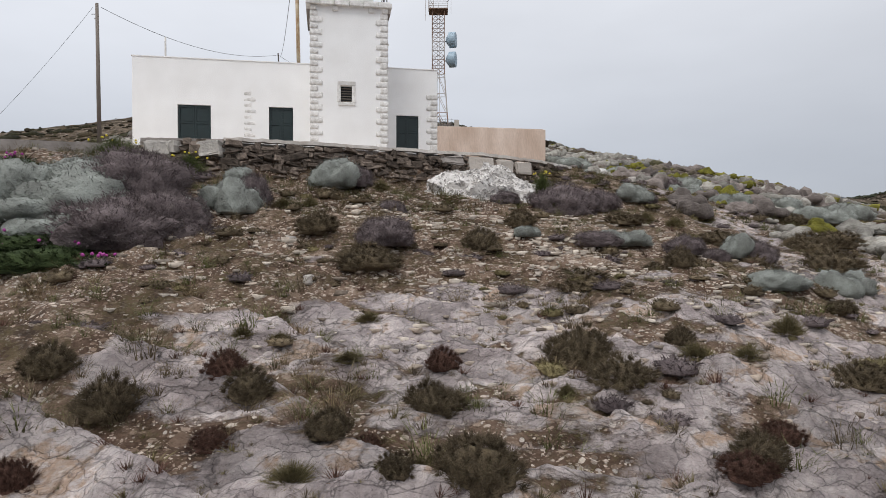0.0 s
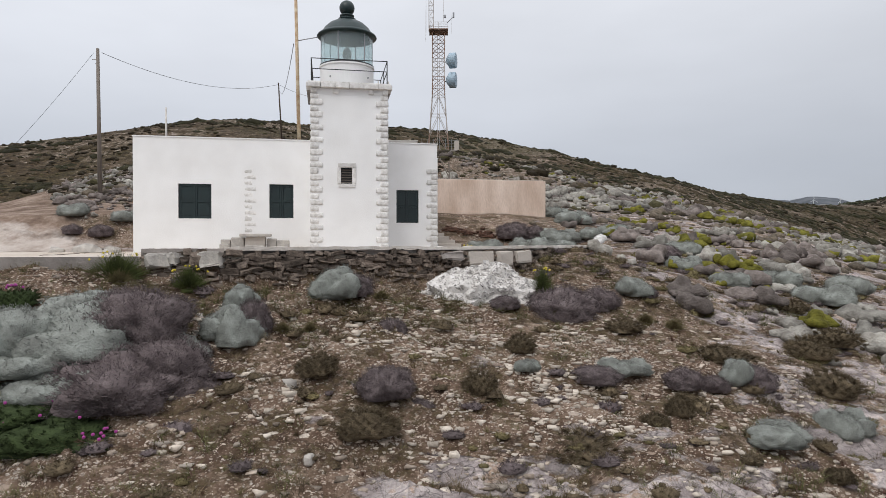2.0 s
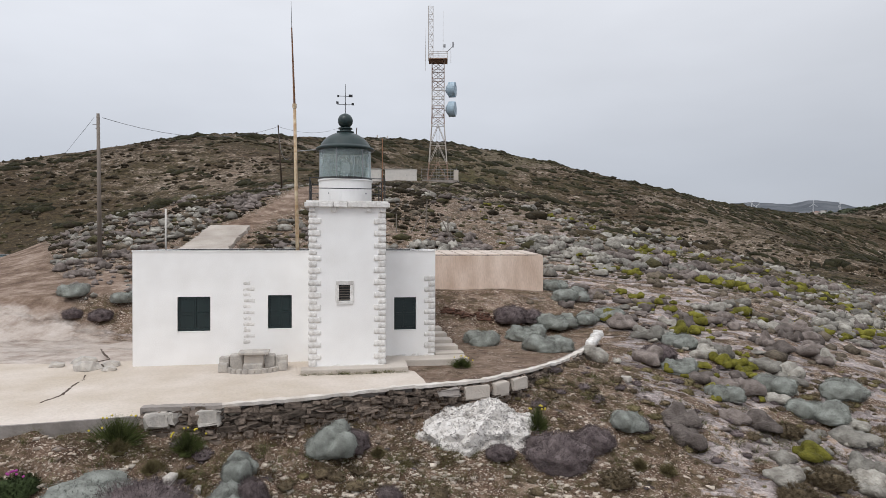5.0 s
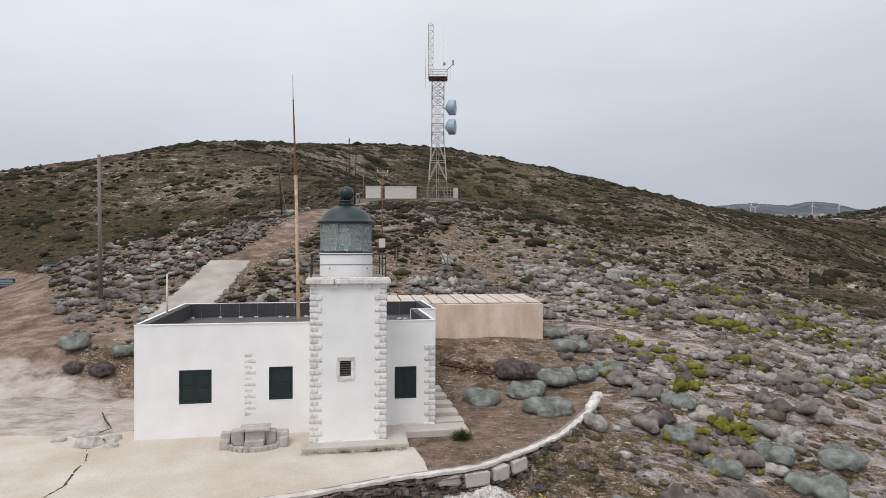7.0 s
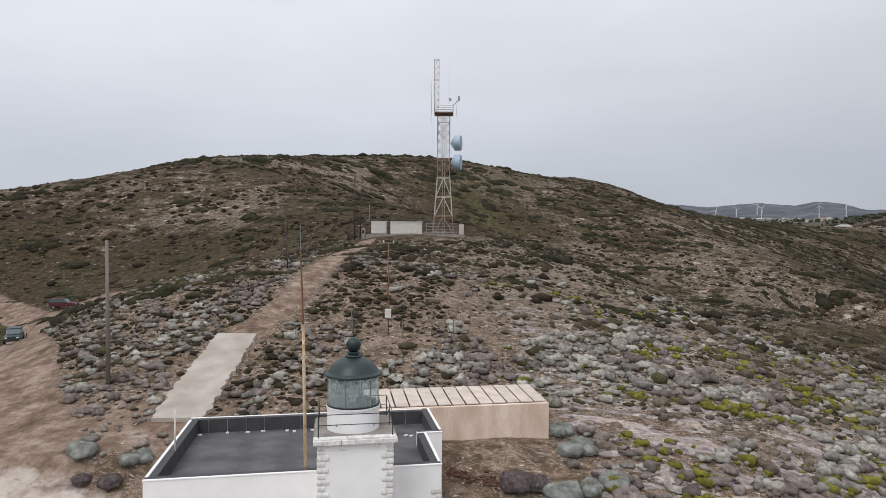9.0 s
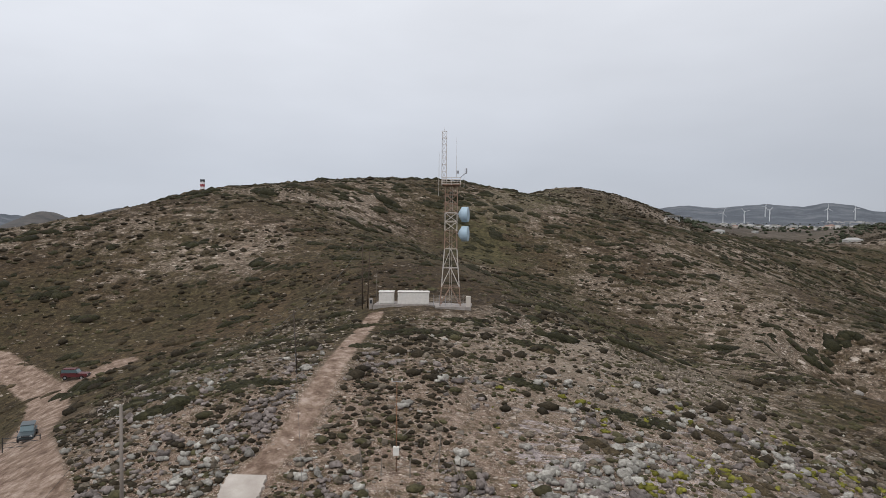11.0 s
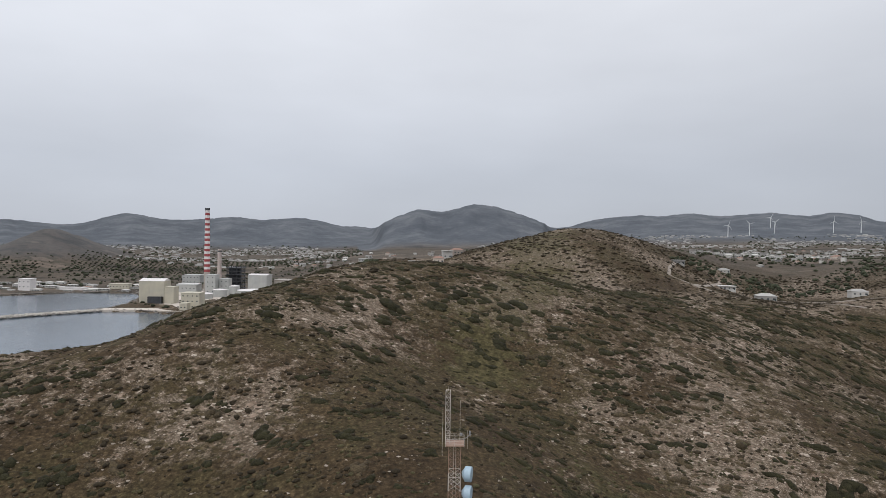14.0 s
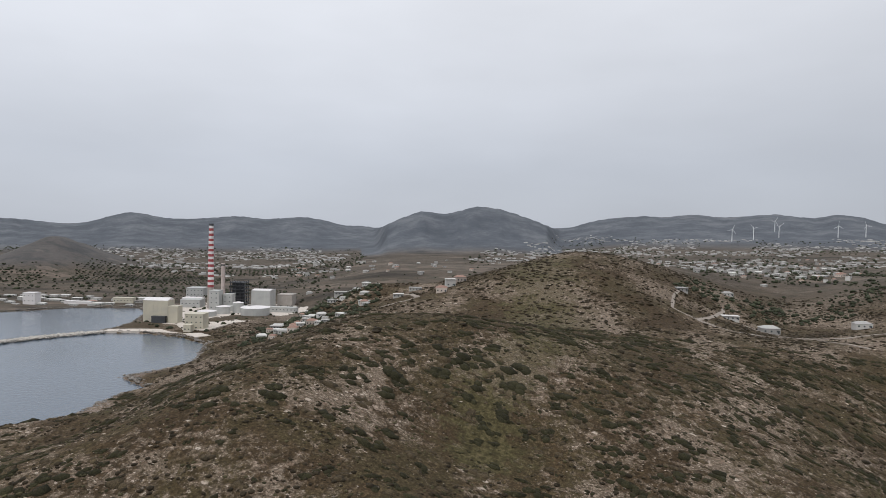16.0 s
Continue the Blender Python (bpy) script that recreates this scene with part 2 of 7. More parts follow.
LAND_FAR = (
    (14.6, 1.5, -23.2, -3.7, 3, 40.4, 43.1, 40.3, 59.7, 49.9, 15.3, 30.7, 42.3),
    (27.8, -1.9, -24.4, -11.5, -24.5, 23, 97.6, 116.8, -22.9, 92.3, -11, 109.5, 38.6),
    (46.4, 5.2, -17.8, 2.2, 35.1, -30, 34.2, 137.9, 16.9, 118.5, -18.1, 92.7, -26.2),
    (78.8, 58.7, 40.3, -48.6, -31, 42, 25.8, 18.2, 108.4, 28.1, 56.8, 4.4, -114.5),
    (123.4, 134.3, 109.1, -17.9, -25.4, 133, 129.6, 11.5, 61.7, 145, 189.3, -3, -200.8),
)
# finer swells of the slope below the terrace, five metres apart
SWELL = (
    (-1.46, -2.23, -0.23, 0.61, -0.05),
    (0.12, 0.47, -1.13, -0.18, 0.12),
    (0.73, -1.31, -0.32, 0.09, 0.35),
    (-0.27, 0.63, 0.14, -0.46, 1.98),
    (0.75, -1.71, 0.28, -0.44, 0.42),
)
LAND = np.array(LAND_NEAR + LAND_MID + LAND_FAR)
NB, NA = LAND.shape
BAY = ((-262, 335), (-255, 354), (-243, 389), (-240, 429), (-225, 454), (-267, 489), (-255, 506), (-242, 529), (-236, 553), (-258, 634), (-301, 672), (-354, 691), (-404, 690),
       (-396, 745), (-430, 860), (-466, 901), (-552, 885), (-614, 824), (-900, 800), (-1500, 700), (-1500, -400), (-420, -400), (-300, 200))
COVE = ((92, 128), (99, 150), (104, 166), (112, 172), (140, 165), (200, 140), (200, 60), (110, 90))
YARD = ((-385, 742), (-335, 735), (-312, 700), (-285, 700), (-275, 760), (-240, 800), (-215, 860), (-225, 930), (-300, 960), (-380, 960), (-420, 900), (-400, 800))
TERRACE = ((-60, 14.5), (-22, 16.2), (-11.9, 17.25), (-8.6, 18.25), (-6.4, 18.5), (-4, 19.45), (-1.5, 20.75), (1.4, 21.9), (5.0, 25.7), (7.5, 30.6), (5.0, 32.5), (-13, 33.5), (-30, 31), (-60, 30))


def poly_distance(poly, x, y):
    """Distance to a polygon's outline, and whether inside."""
    d, inside = np.full(np.shape(x), 1e9), np.zeros(np.shape(x), bool)
    for (x0, y0), (x1, y1) in zip(poly, poly[1:] + poly[:1]):
        ex, ey = x1 - x0, y1 - y0
        t = np.clip(((x - x0) * ex + (y - y0) * ey) / (ex * ex + ey * ey), 0, 1)
        d = np.minimum(d, np.hypot(x - x0 - t * ex, y - y0 - t * ey))
        if y0 != y1:
            inside ^= ((y0 > y) != (y1 > y)) & (x < (x1 - x0) * (y - y0) / (y1 - y0) + x0)
    return d, inside


def spline(f):
    return ((1 - f) ** 3 / 6, (3 * f ** 3 - 6 * f ** 2 + 4) / 6, (-3 * f ** 3 + 3 * f ** 2 + 3 * f + 1) / 6, f ** 3 / 6)


def cubic(t):
    t = np.abs(t)
    return np.where(t < 1, 2 / 3 - t * t + t ** 3 / 2, np.where(t < 2, (2 - t) ** 3 / 6, 0))


# the far range: azimuth in degrees from straight ahead, and the height of the crest above the sea
RANGE_AZ = (-60, -36.6, -34.9, -33.4, -31.5, -29.6, -27.9, -25.0, -22.4, -19.6, -17.3, -13.9, -12.0, -10.4, -9.0, -7.5, -5.9, -3.8, -1.3, 1.5, 3.5, 5.8, 8.0, 9.8, 12.2, 14.1, 16.2, 17.8, 19.6, 22.2, 25.9, 28.7, 30.2, 31.6, 33.3, 60)
RANGE_H = (130, 127, 122, 111, 108, 143, 171, 142, 146, 164, 150, 167, 148, 125, 136, 122, 157, 194, 183, 217, 207, 177, 140, 149, 194, 205, 215, 208, 226, 211, 229, 209, 230, 220, 185, 150)


def land(x, y):
    """Height of the bare landform, in metres above the sea."""
    x, y = np.asarray(x, float), np.asarray(y, float)
    yy = np.maximum(y + 60, 35.0)
    u = np.clip((x / yy + 1.15) / 2.3, 0, 1) * (NA - 3)
    v = np.clip((np.log(yy) - math.log(35)) / (math.log(1160) - math.log(35)), 0, 1) * (NB - 3)
    i, j = np.minimum(u.astype(int), NA - 4), np.minimum(v.astype(int), NB - 4)
    z = 0.0
    for k, wu in enumerate(spline(u - i)):
        for m, wv in enumerate(spline(v - j)):
            z = z + wu * wv * LAND[j + m, i + k]
    z = z - 0.2 * np.maximum(-y - 15, 0)
    for i, row in enumerate(SWELL):
        for j, lift in enumerate(row):
            z = z + lift * cubic((x + 10 - 5 * i) / 5) * cubic((y - 5 - 5 * j) / 5)
    r, az = np.hypot(x, y), np.degrees(np.arctan2(x, np.maximum(y, 1e-3)))
    plain = 45 + 12 * fbm(x / 400, y / 400, 3) + 0.035 * np.maximum(r - 1300, 0) * step(az, 2, 22)
    west = 1 - step(az, -17, -5)
    plain = plain + (2.5 + np.minimum(0.055 * np.maximum(y - 920, 0), 22) + 9 * (fbm(x / 260, y / 260, 3) - 0.4) * step(y, 960, 1200) - plain) * west
    z = z + (plain - z) * np.maximum(step(y, 850, 1200) * step(r, 900, 1200), west * step(y, 800, 930))
    d, inside = poly_distance(YARD, x, y)
    z = z + (3.2 - z) * np.where(inside, 1.0, 1 - step(d, 0, 30))
    z = z + 0.75 * np.exp(-((x + 6) / 12) ** 2 - ((y - 105) / 5.5) ** 2)
    # a knoll by the bay and the far range
    z = z + 4 * np.exp(-((x - 118) / 45) ** 2 - ((y - 690) / 60) ** 2) - 5 * np.exp(-((x - 30) / 40) ** 2 - ((y - 480) / 90) ** 2)
    z = z + 7 * np.exp(-((x - 80) / 22) ** 2 - ((y - 118) / 28) ** 2) + 0.7 * np.exp(-((x - 0) / 9) ** 2 - ((y - 40) / 4) ** 2)
    z = z + 26 * np.exp(-((x + 105) / 62) ** 2 - ((y - 668) / 48) ** 2)
    z = z + 66 * np.exp(-np.abs((x + 842) / 118) ** 1.6 - ((y - 1290) / 110) ** 2) * (0.8 + 0.4 * fbm(x / 90, y / 90, 4))
    z = z - np.minimum(step(-az, 21, 33) * np.clip(r - 235, 0, 40) * 0.30 * (1 - step(r, 275, 320)), 0.3 * np.maximum(z, 0))
    crest = np.interp(az, RANGE_AZ, RANGE_H)
    crest = (crest * 2 + np.interp(az - 0.4, RANGE_AZ, RANGE_H) + np.interp(az + 0.4, RANGE_AZ, RANGE_H)) / 4 + 11 * (1 - step(az, -12, -7))
    dist = 3500 - 1000 * step(az, -8, -6.5) * (1 - step(az, 7.5, 9.0))
    rise = np.exp(-(np.maximum((dist - r) / 780, (r - dist) / 650)) ** 2) * step(r, 1500, 2400)
    spur = np.abs(fbm(az / 2.2, r / 900, 4) - 0.5) * 4 + 0.5 * np.abs(fbm(az / 0.8 + 40, r / 500, 3) - 0.5) * 4
    crest = crest + 5 * (fbm(az * 3.0, r * 0.0, 3) - 0.5)
    rise = rise * (1 - 0.11 * np.clip(spur, 0, 1) * step(np.abs(r - dist), 40, 500))
    crest = crest + 16 * (fbm(x / 260, y / 260, 4) - 0.5) * step(np.abs(r - dist), 60, 400)
    z = z + (crest - z) * rise * (y > 0)
    z = z * (1 - step(r, 4300, 4900)) + 0.0
    # the bay
    d, inside = poly_distance(BAY, x, y)
    z = np.where(inside, -np.minimum(6, 0.2 + 0.08 * d), np.where(d < 60, np.minimum(np.maximum(z, 0.4), 0.3 + 0.85 * d), z))
    d, inside = poly_distance(COVE, x, y)
    z = np.where(inside, -np.minimum(6, 0.2 + 0.08 * d), np.where(d < 60, np.minimum(z, 0.4 + 0.5 * d + 0.01 * d * d), z))
    d, inside = poly_distance(BAY, x, y)
    far_side = (x < -150) & (y > 300) & ~inside
    return np.where(far_side, np.maximum(z, 1.2), z)


def path_distance(pts, x, y):
    d = np.full(np.shape(x), 1e9)
    for (x0, y0), (x1, y1) in zip(pts, pts[1:]):
        ex, ey = x1 - x0, y1 - y0
        t = np.clip(((x - x0) * ex + (y - y0) * ey) / (ex * ex + ey * ey), 0, 1)
        d = np.minimum(d, np.hypot(x - x0 - t * ex, y - y0 - t * ey))
    return d


TRACK = ((-17.9, 41), (-18.1, 47), (-18.0, 53.3), (-15.6, 60), (-14.9, 69.7), (-14.5, 79.4), (-14, 92.9), (-13.1, 104.7))
ROAD = ((-19, 28), (-25.2, 37), (-30.9, 44.3), (-38, 55), (-46, 66), (-52, 74), (-59.4, 90), (-66, 101), (-78, 112), (-90, 121.5), (-130, 128))
SPUR = ((-66, 101), (-63.5, 105), (-59, 110))


def site(x, y):
    """How far the ground is levelled for the terrace: 0 to 1."""
    d, inside = poly_distance(TERRACE, x, y)
    width = np.interp(y - (19 + 0.1 * x), (8, 14), (0.22, 5.0))
    return np.where(inside, 1.0, 1 - step(d, 0.0, width))


def ground(x, y):
    """Height of the ground with its rough relief."""
    x, y = np.asarray(x, float), np.asarray(y, float)
    r = np.hypot(x, y)
    z = land(x, y)
    rough = 0.5 * (fbm(x / 3.1, y / 3.1, 4) - 0.5) + 1.6 * (fbm(x / 22, y / 22, 3) - 0.5) * step(r, 30, 90) + 4.5 * (fbm(x / 90, y / 90, 4) - 0.5) * step(r, 120, 420)
    s = (y + 0.35 * x + 2.6 * fbm(x / 4, y / 4, 3)) / 1.5
    saw = s - np.floor(s)
    ledge = 0.42 * (np.where(saw < 0.82, saw / 0.82, (1 - saw) / 0.18) - 0.5) * (1 - step(r, 14, 30)) * (0.4 + fbm(x / 5 + 3, y / 5, 2))
    s = (y - 0.22 * x + 1.3 * fbm(x / 1.7 + 5, y / 1.7, 3)) / 0.62
    saw = s - np.floor(s)
    ledge = ledge + 0.11 * (np.where(saw < 0.86, saw / 0.86, (1 - saw) / 0.14) - 0.5) * (1 - step(r, 12, 26)) * step(fbm(x / 2.5 + 30, y / 2.5, 2), 0.35, 0.6)
    crag = 0.10 * (np.abs(fbm(x * 0.9 + 0.6 * y, y * 1.5, 4) - 0.5) * 4 - 0.5) * (1 - step(r, 12, 45))
    strata = (z + 0.12 * x + 6 * fbm(x / 14, y / 14, 3)) / 2.2
    strata = strata - np.floor(strata)
    crag = crag + 0.22 * (np.where(strata < 0.7, strata / 0.7, (1 - strata) / 0.3) - 0.5) * fbm(x / 25 + 5, y / 25, 2) * step(r, 45, 110)
    path = np.minimum(np.minimum(path_distance(TRACK, x, y), path_distance(ROAD, x, y)), path_distance(SPUR, x, y))
    rough = (rough + ledge + crag) * (0.25 + 0.75 * step(path, 1.0, 4.0)) * step(z, -0.5, 2.0)
    k = site(x, y)
    return (z + rough) * (1 - k) + (15.55 + 0.15 * rough) * k


def gz(x, y):
    return float(ground(np.array([float(x)]), np.array([float(y)]))[0])


# ---- ground ----
def ground_material():
    m = bpy.data.materials.new("stony_hillside")
    m.use_nodes = True
    n, l = m.node_tree.nodes, m.node_tree.links
    b = n["Principled BSDF"]
    b.inputs["Roughness"].default_value = 0.95
    b.inputs["Specular IOR Level"].default_value = 0.2
    co = n.new("ShaderNodeTexCoord").outputs["Object"]

    def noise_tex(scale, detail=5, rough=0.55, stretch=None, distort=0.0):
        t = n.new("ShaderNodeTexNoise")
        t.inputs["Scale"].default_value, t.inputs["Detail"].default_value = scale, detail
        t.inputs["Roughness"].default_value, t.inputs["Distortion"].default_value = rough, distort
        src = co
        if stretch:
            mp = n.new("ShaderNodeMapping")
            mp.inputs["Scale"].default_value, mp.inputs["Rotation"].default_value = stretch, (0, 0, 0.35)
            l.new(co, mp.inputs[0])
            src = mp.outputs[0]
        l.new(src, t.inputs["Vector"])
        return t.outputs[0]

    def ramp(src, *stops):
        r = n.new("ShaderNodeValToRGB")
        e = r.color_ramp.elements
        e[0].position, e[0].color = stops[0][0], (*stops[0][1], 1)
        e[1].position, e[1].color = stops[-1][0], (*stops[-1][1], 1)
        for at, c in stops[1:-1]:
            e.new(at).color = (*c, 1)
        l.new(src, r.inputs[0])
        return r.outputs[0]

    def mix(f, a, c):
        x = n.new("ShaderNodeMix")
        x.data_type = "RGBA"
        l.new(f, x.inputs["Factor"])
        l.new(a, x.inputs["A"])
        l.new(c, x.inputs["B"])
        return x.outputs["Result"]

    def span(src, a, c, lo=0.0, hi=1.0):
        r = n.new("ShaderNodeMapRange")
        r.inputs["From Min"].default_value, r.inputs["From Max"].default_value = a, c
        r.inputs["To Min"].default_value, r.inputs["To Max"].default_value = lo, hi
        l.new(src, r.inputs["Value"])
        return r.outputs[0]

    def op(kind, a, c):
        x = n.new("ShaderNodeMath")
        x.operation = kind
        for k, s in enumerate((a, c)):
            if isinstance(s, (int, float)):
                x.inputs[k].default_value = s
            else:
                l.new(s, x.inputs[k])
        return x.outputs[0]

    def attr(name):
        a = n.new("ShaderNodeAttribute")
        a.attribute_name = name
        return a.outputs["Fac"]

    def stones(scale, feature="F1"):
        v = n.new("ShaderNodeTexVoronoi")
        v.inputs["Scale"].default_value, v.feature = scale, feature
        l.new(co, v.inputs["Vector"])
        return v

    # bare rock: grey, lilac and buff beds with joints
    rock = ramp(noise_tex(0.9, 9, 0.66, (1.0, 1.4, 1.0)), (0.28, (0.16, 0.13, 0.122)), (0.40, (0.29, 0.245, 0.235)), (0.49, (0.40, 0.345, 0.33)), (0.55, (0.50, 0.44, 0.415)), (0.60, (0.36, 0.255, 0.185)), (0.70, (0.56, 0.505, 0.47)))
    veins = ramp(noise_tex(1.6, 10, 0.75, (1.9, 0.9, 1.0), 1.2), (0.40, (0.72, 0.72, 0.74)), (0.50, (1.0, 0.99, 0.98)), (0.56, (1.4, 1.38, 1.35)), (0.62, (0.9, 0.88, 0.86)))
    rv = n.new("ShaderNodeMix")
    rv.data_type, rv.blend_type = "RGBA", "MULTIPLY"
    rv.inputs["Factor"].default_value = 0.38
    l.new(rock, rv.inputs["A"])
    l.new(veins, rv.inputs["B"])
    joint_a = span(op("ABSOLUTE", op("SUBTRACT", noise_tex(0.55, 3, 0.5, (2.2, 0.8, 1.0), 0.6), 0.5), 0), 0.0, 0.008, 0.7, 1.0)
    joint_b = span(op("ABSOLUTE", op("SUBTRACT", noise_tex(1.3, 2, 0.5, (0.7, 2.6, 1.0), 0.4), 0.47), 0), 0.0, 0.007, 0.75, 1.0)
    crack = op("MULTIPLY", joint_a, joint_b)
    facets = []
    for scale, stretch, amount in ((0.9, (0.75, 1.7, 1.2), 0.26), (3.2, (0.8, 1.6, 1.2), 0.16), (13.0, (0.8, 1.5, 1.2), 0.07)):
        mp = n.new("ShaderNodeMapping")
        mp.inputs["Scale"].default_value, mp.inputs["Rotation"].default_value = stretch, (0, 0, -0.3)
        wob = n.new("ShaderNodeVectorMath")
        wob.operation = "MULTIPLY_ADD"
        nz = n.new("ShaderNodeTexNoise")
        nz.inputs["Scale"].default_value, nz.inputs["Detail"].default_value = scale * 1.3, 5
        l.new(co, nz.inputs["Vector"])
        l.new(nz.outputs["Color"], wob.inputs[0])
        wob.inputs[1].default_value = (0.8 / scale,) * 3
        l.new(co, wob.inputs[2])
        l.new(wob.outputs[0], mp.inputs[0])
        v1, v2 = n.new("ShaderNodeTexVoronoi"), n.new("ShaderNodeTexVoronoi")
        v2.feature = "DISTANCE_TO_EDGE"
        for v in (v1, v2):
            v.inputs["Scale"].default_value = scale
            l.new(mp.outputs[0], v.inputs["Vector"])
        sep = n.new("ShaderNodeSeparateColor")
        l.new(v1.outputs["Color"], sep.inputs[0])
        facets.append((span(sep.outputs[0], 0, 1, 1 - amount, 1 + amount), span(v2.outputs["Distance"], 0.0, 0.022, 0.55, 1.0), sep.outputs[1]))
    for tone_of, edge, _ in facets:
        crack = op("MULTIPLY", crack, op("MULTIPLY", tone_of, edge))
    rc = n.new("ShaderNodeVectorMath")
    rc.operation = "SCALE"
    l.new(rv.outputs["Result"], rc.inputs[0])
    l.new(crack, rc.inputs["Scale"])
    # soil full of small stones
    soil = ramp(noise_tex(0.9, 10, 0.74), (0.34, (0.052, 0.031, 0.021)), (0.46, (0.112, 0.071, 0.049)), (0.54, (0.190, 0.129, 0.092)), (0.66, (0.34, 0.255, 0.193)))
    st = stones(11.0)
    is_stone = span(op("SUBTRACT", span(noise_tex(0.7, 4), 0.35, 0.65, 0.10, 0.46), st.outputs["Distance"]), 0.0, 0.06)
    grey = n.new("ShaderNodeRGBToBW")
    l.new(st.outputs["Color"], grey.inputs[0])
    stone_col = ramp(grey.outputs[0], (0.2, (0.20, 0.155, 0.12)), (0.5, (0.38, 0.315, 0.26)), (0.8, (0.56, 0.50, 0.44)))
    soil = mix(is_stone, soil, stone_col)

    def chips(scale, share, stretch):
        """Angular stone chips of one size: where they lie, and their colour."""
        mp = n.new("ShaderNodeMapping")
        mp.inputs["Scale"].default_value, mp.inputs["Rotation"].default_value = stretch, (0, 0, 0.5)
        wob = n.new("ShaderNodeVectorMath")
        wob.operation = "MULTIPLY_ADD"
        nz = n.new("ShaderNodeTexNoise")
        nz.inputs["Scale"].default_value, nz.inputs["Detail"].default_value = scale * 0.8, 4
        l.new(co, nz.inputs["Vector"])
        l.new(nz.outputs["Color"], wob.inputs[0])
        wob.inputs[1].default_value = (0.9 / scale,) * 3
        l.new(co, wob.inputs[2])
        l.new(wob.outputs[0], mp.inputs[0])
        v = n.new("ShaderNodeTexVoronoi")
        v.inputs["Scale"].default_value = scale
        l.new(mp.outputs[0], v.inputs["Vector"])
        sep = n.new("ShaderNodeSeparateColor")
        l.new(v.outputs["Color"], sep.inputs[0])
        size = op("MULTIPLY", span(sep.outputs[0], 1 - share, 1.0, 0.0, 0.62), 1.0)
        return span(op("SUBTRACT", size, v.outputs["Distance"]), 0.0, 0.05), ramp(sep.outputs[1], (0.05, (0.125, 0.078, 0.053)), (0.35, (0.255, 0.18, 0.132)), (0.7, (0.43, 0.335, 0.265)), (0.95, (0.68, 0.59, 0.50)))

    for scale, share, stretch in ((26.0, 0.95, (1, 1.5, 1)), (13.0, 0.75, (0.8, 1.6, 1)), (6.0, 0.35, (0.7, 1.5, 1))):
        where, tint = chips(scale, share, stretch)
        soil = mix(where, soil, tint)
    herb = span(noise_tex(0.9, 11, 0.8, (0.8, 1.3, 1.0)), 0.485, 0.56, 0.0, 0.85)
    herb_col = ramp(noise_tex(2.4, 8, 0.8), (0.36, (0.024, 0.016, 0.010)), (0.46, (0.066, 0.043, 0.026)), (0.52, (0.095, 0.076, 0.034)), (0.58, (0.105, 0.064, 0.042)), (0.66, (0.165, 0.112, 0.080)))
    soil = mix(herb, soil, herb_col)
    # hillside scrub: brown, olive, dark heath and pale outcrop
    scrub = ramp(noise_tex(0.8, 10, 0.76), (0.36, (0.018, 0.013, 0.008)), (0.46, (0.036, 0.027, 0.0155)), (0.55, (0.062, 0.047, 0.028)), (0.66, (0.120, 0.094, 0.062)))
    tone = ramp(noise_tex(0.022, 6, 0.6), (0.40, (0.88, 0.76, 0.62)), (0.47, (1.1, 0.98, 0.82)), (0.54, (1.0, 1.0, 0.76)), (0.64, (1.25, 1.1, 0.92)))
    sc = n.new("ShaderNodeMix")
    sc.data_type, sc.blend_type = "RGBA", "MULTIPLY"
    sc.inputs["Factor"].default_value = 1.0
    l.new(scrub, sc.inputs["A"])
    l.new(tone, sc.inputs["B"])
    outcrop = span(op("ADD", op("ADD", noise_tex(0.09, 4, 0.6), op("MULTIPLY", noise_tex(0.9, 6, 0.7, (0.9, 1.3, 1.0)), 0.8)), op("MULTIPLY", attr("pale"), 0.42)), 1.10, 1.22, 0.0, 0.8)
    pale = ramp(noise_tex(3.0, 6, 0.7), (0.35, (0.14, 0.105, 0.075)), (0.65, (0.34, 0.28, 0.215)))
    stony = ramp(noise_tex(0.9, 10, 0.78, (0.9, 1.2, 1.0)), (0.36, (0.036, 0.026, 0.018)), (0.48, (0.105, 0.079, 0.055)), (0.56, (0.190, 0.149, 0.110)), (0.66, (0.34, 0.285, 0.225)))
    patch = op("ADD", noise_tex(0.24, 11, 0.76), op("ADD", op("MULTIPLY", op("SUBTRACT", noise_tex(0.016, 4, 0.55), 0.5), 0.9), op("MULTIPLY", attr("pale"), 0.22)))
    bare = span(patch, 0.485, 0.575, 0.0, 0.9)
    for scale, share in ((2.6, 0.75), (1.1, 0.5), (0.45, 0.30)):
        lies, shade = chips(scale, share, (0.8, 1.25, 1))
        stony = mix(op("MULTIPLY", lies, 0.6), stony, shade)
    verdure = ramp(noise_tex(0.5, 9, 0.72), (0.36, (0.022, 0.019, 0.008)), (0.48, (0.052, 0.045, 0.018)), (0.56, (0.084, 0.070, 0.030)), (0.66, (0.135, 0.110, 0.058)))
    turf = span(op("ADD", attr("green"), op("MULTIPLY", op("SUBTRACT", noise_tex(0.11, 7, 0.65), 0.5), 2.0)), 0.42, 0.62, 0.0, 0.85)
    hill = mix(turf, sc.outputs["Result"], verdure)
    hill = mix(op("MULTIPLY", bare, span(turf, 0.0, 1.0, 1.0, 0.45)), hill, stony)
    hill = mix(outcrop, hill, pale)
    dirt = ramp(noise_tex(0.6, 11, 0.74), (0.35, (0.105, 0.066, 0.045)), (0.47, (0.19, 0.130, 0.094)), (0.54, (0.27, 0.195, 0.148)), (0.65, (0.40, 0.315, 0.255)))
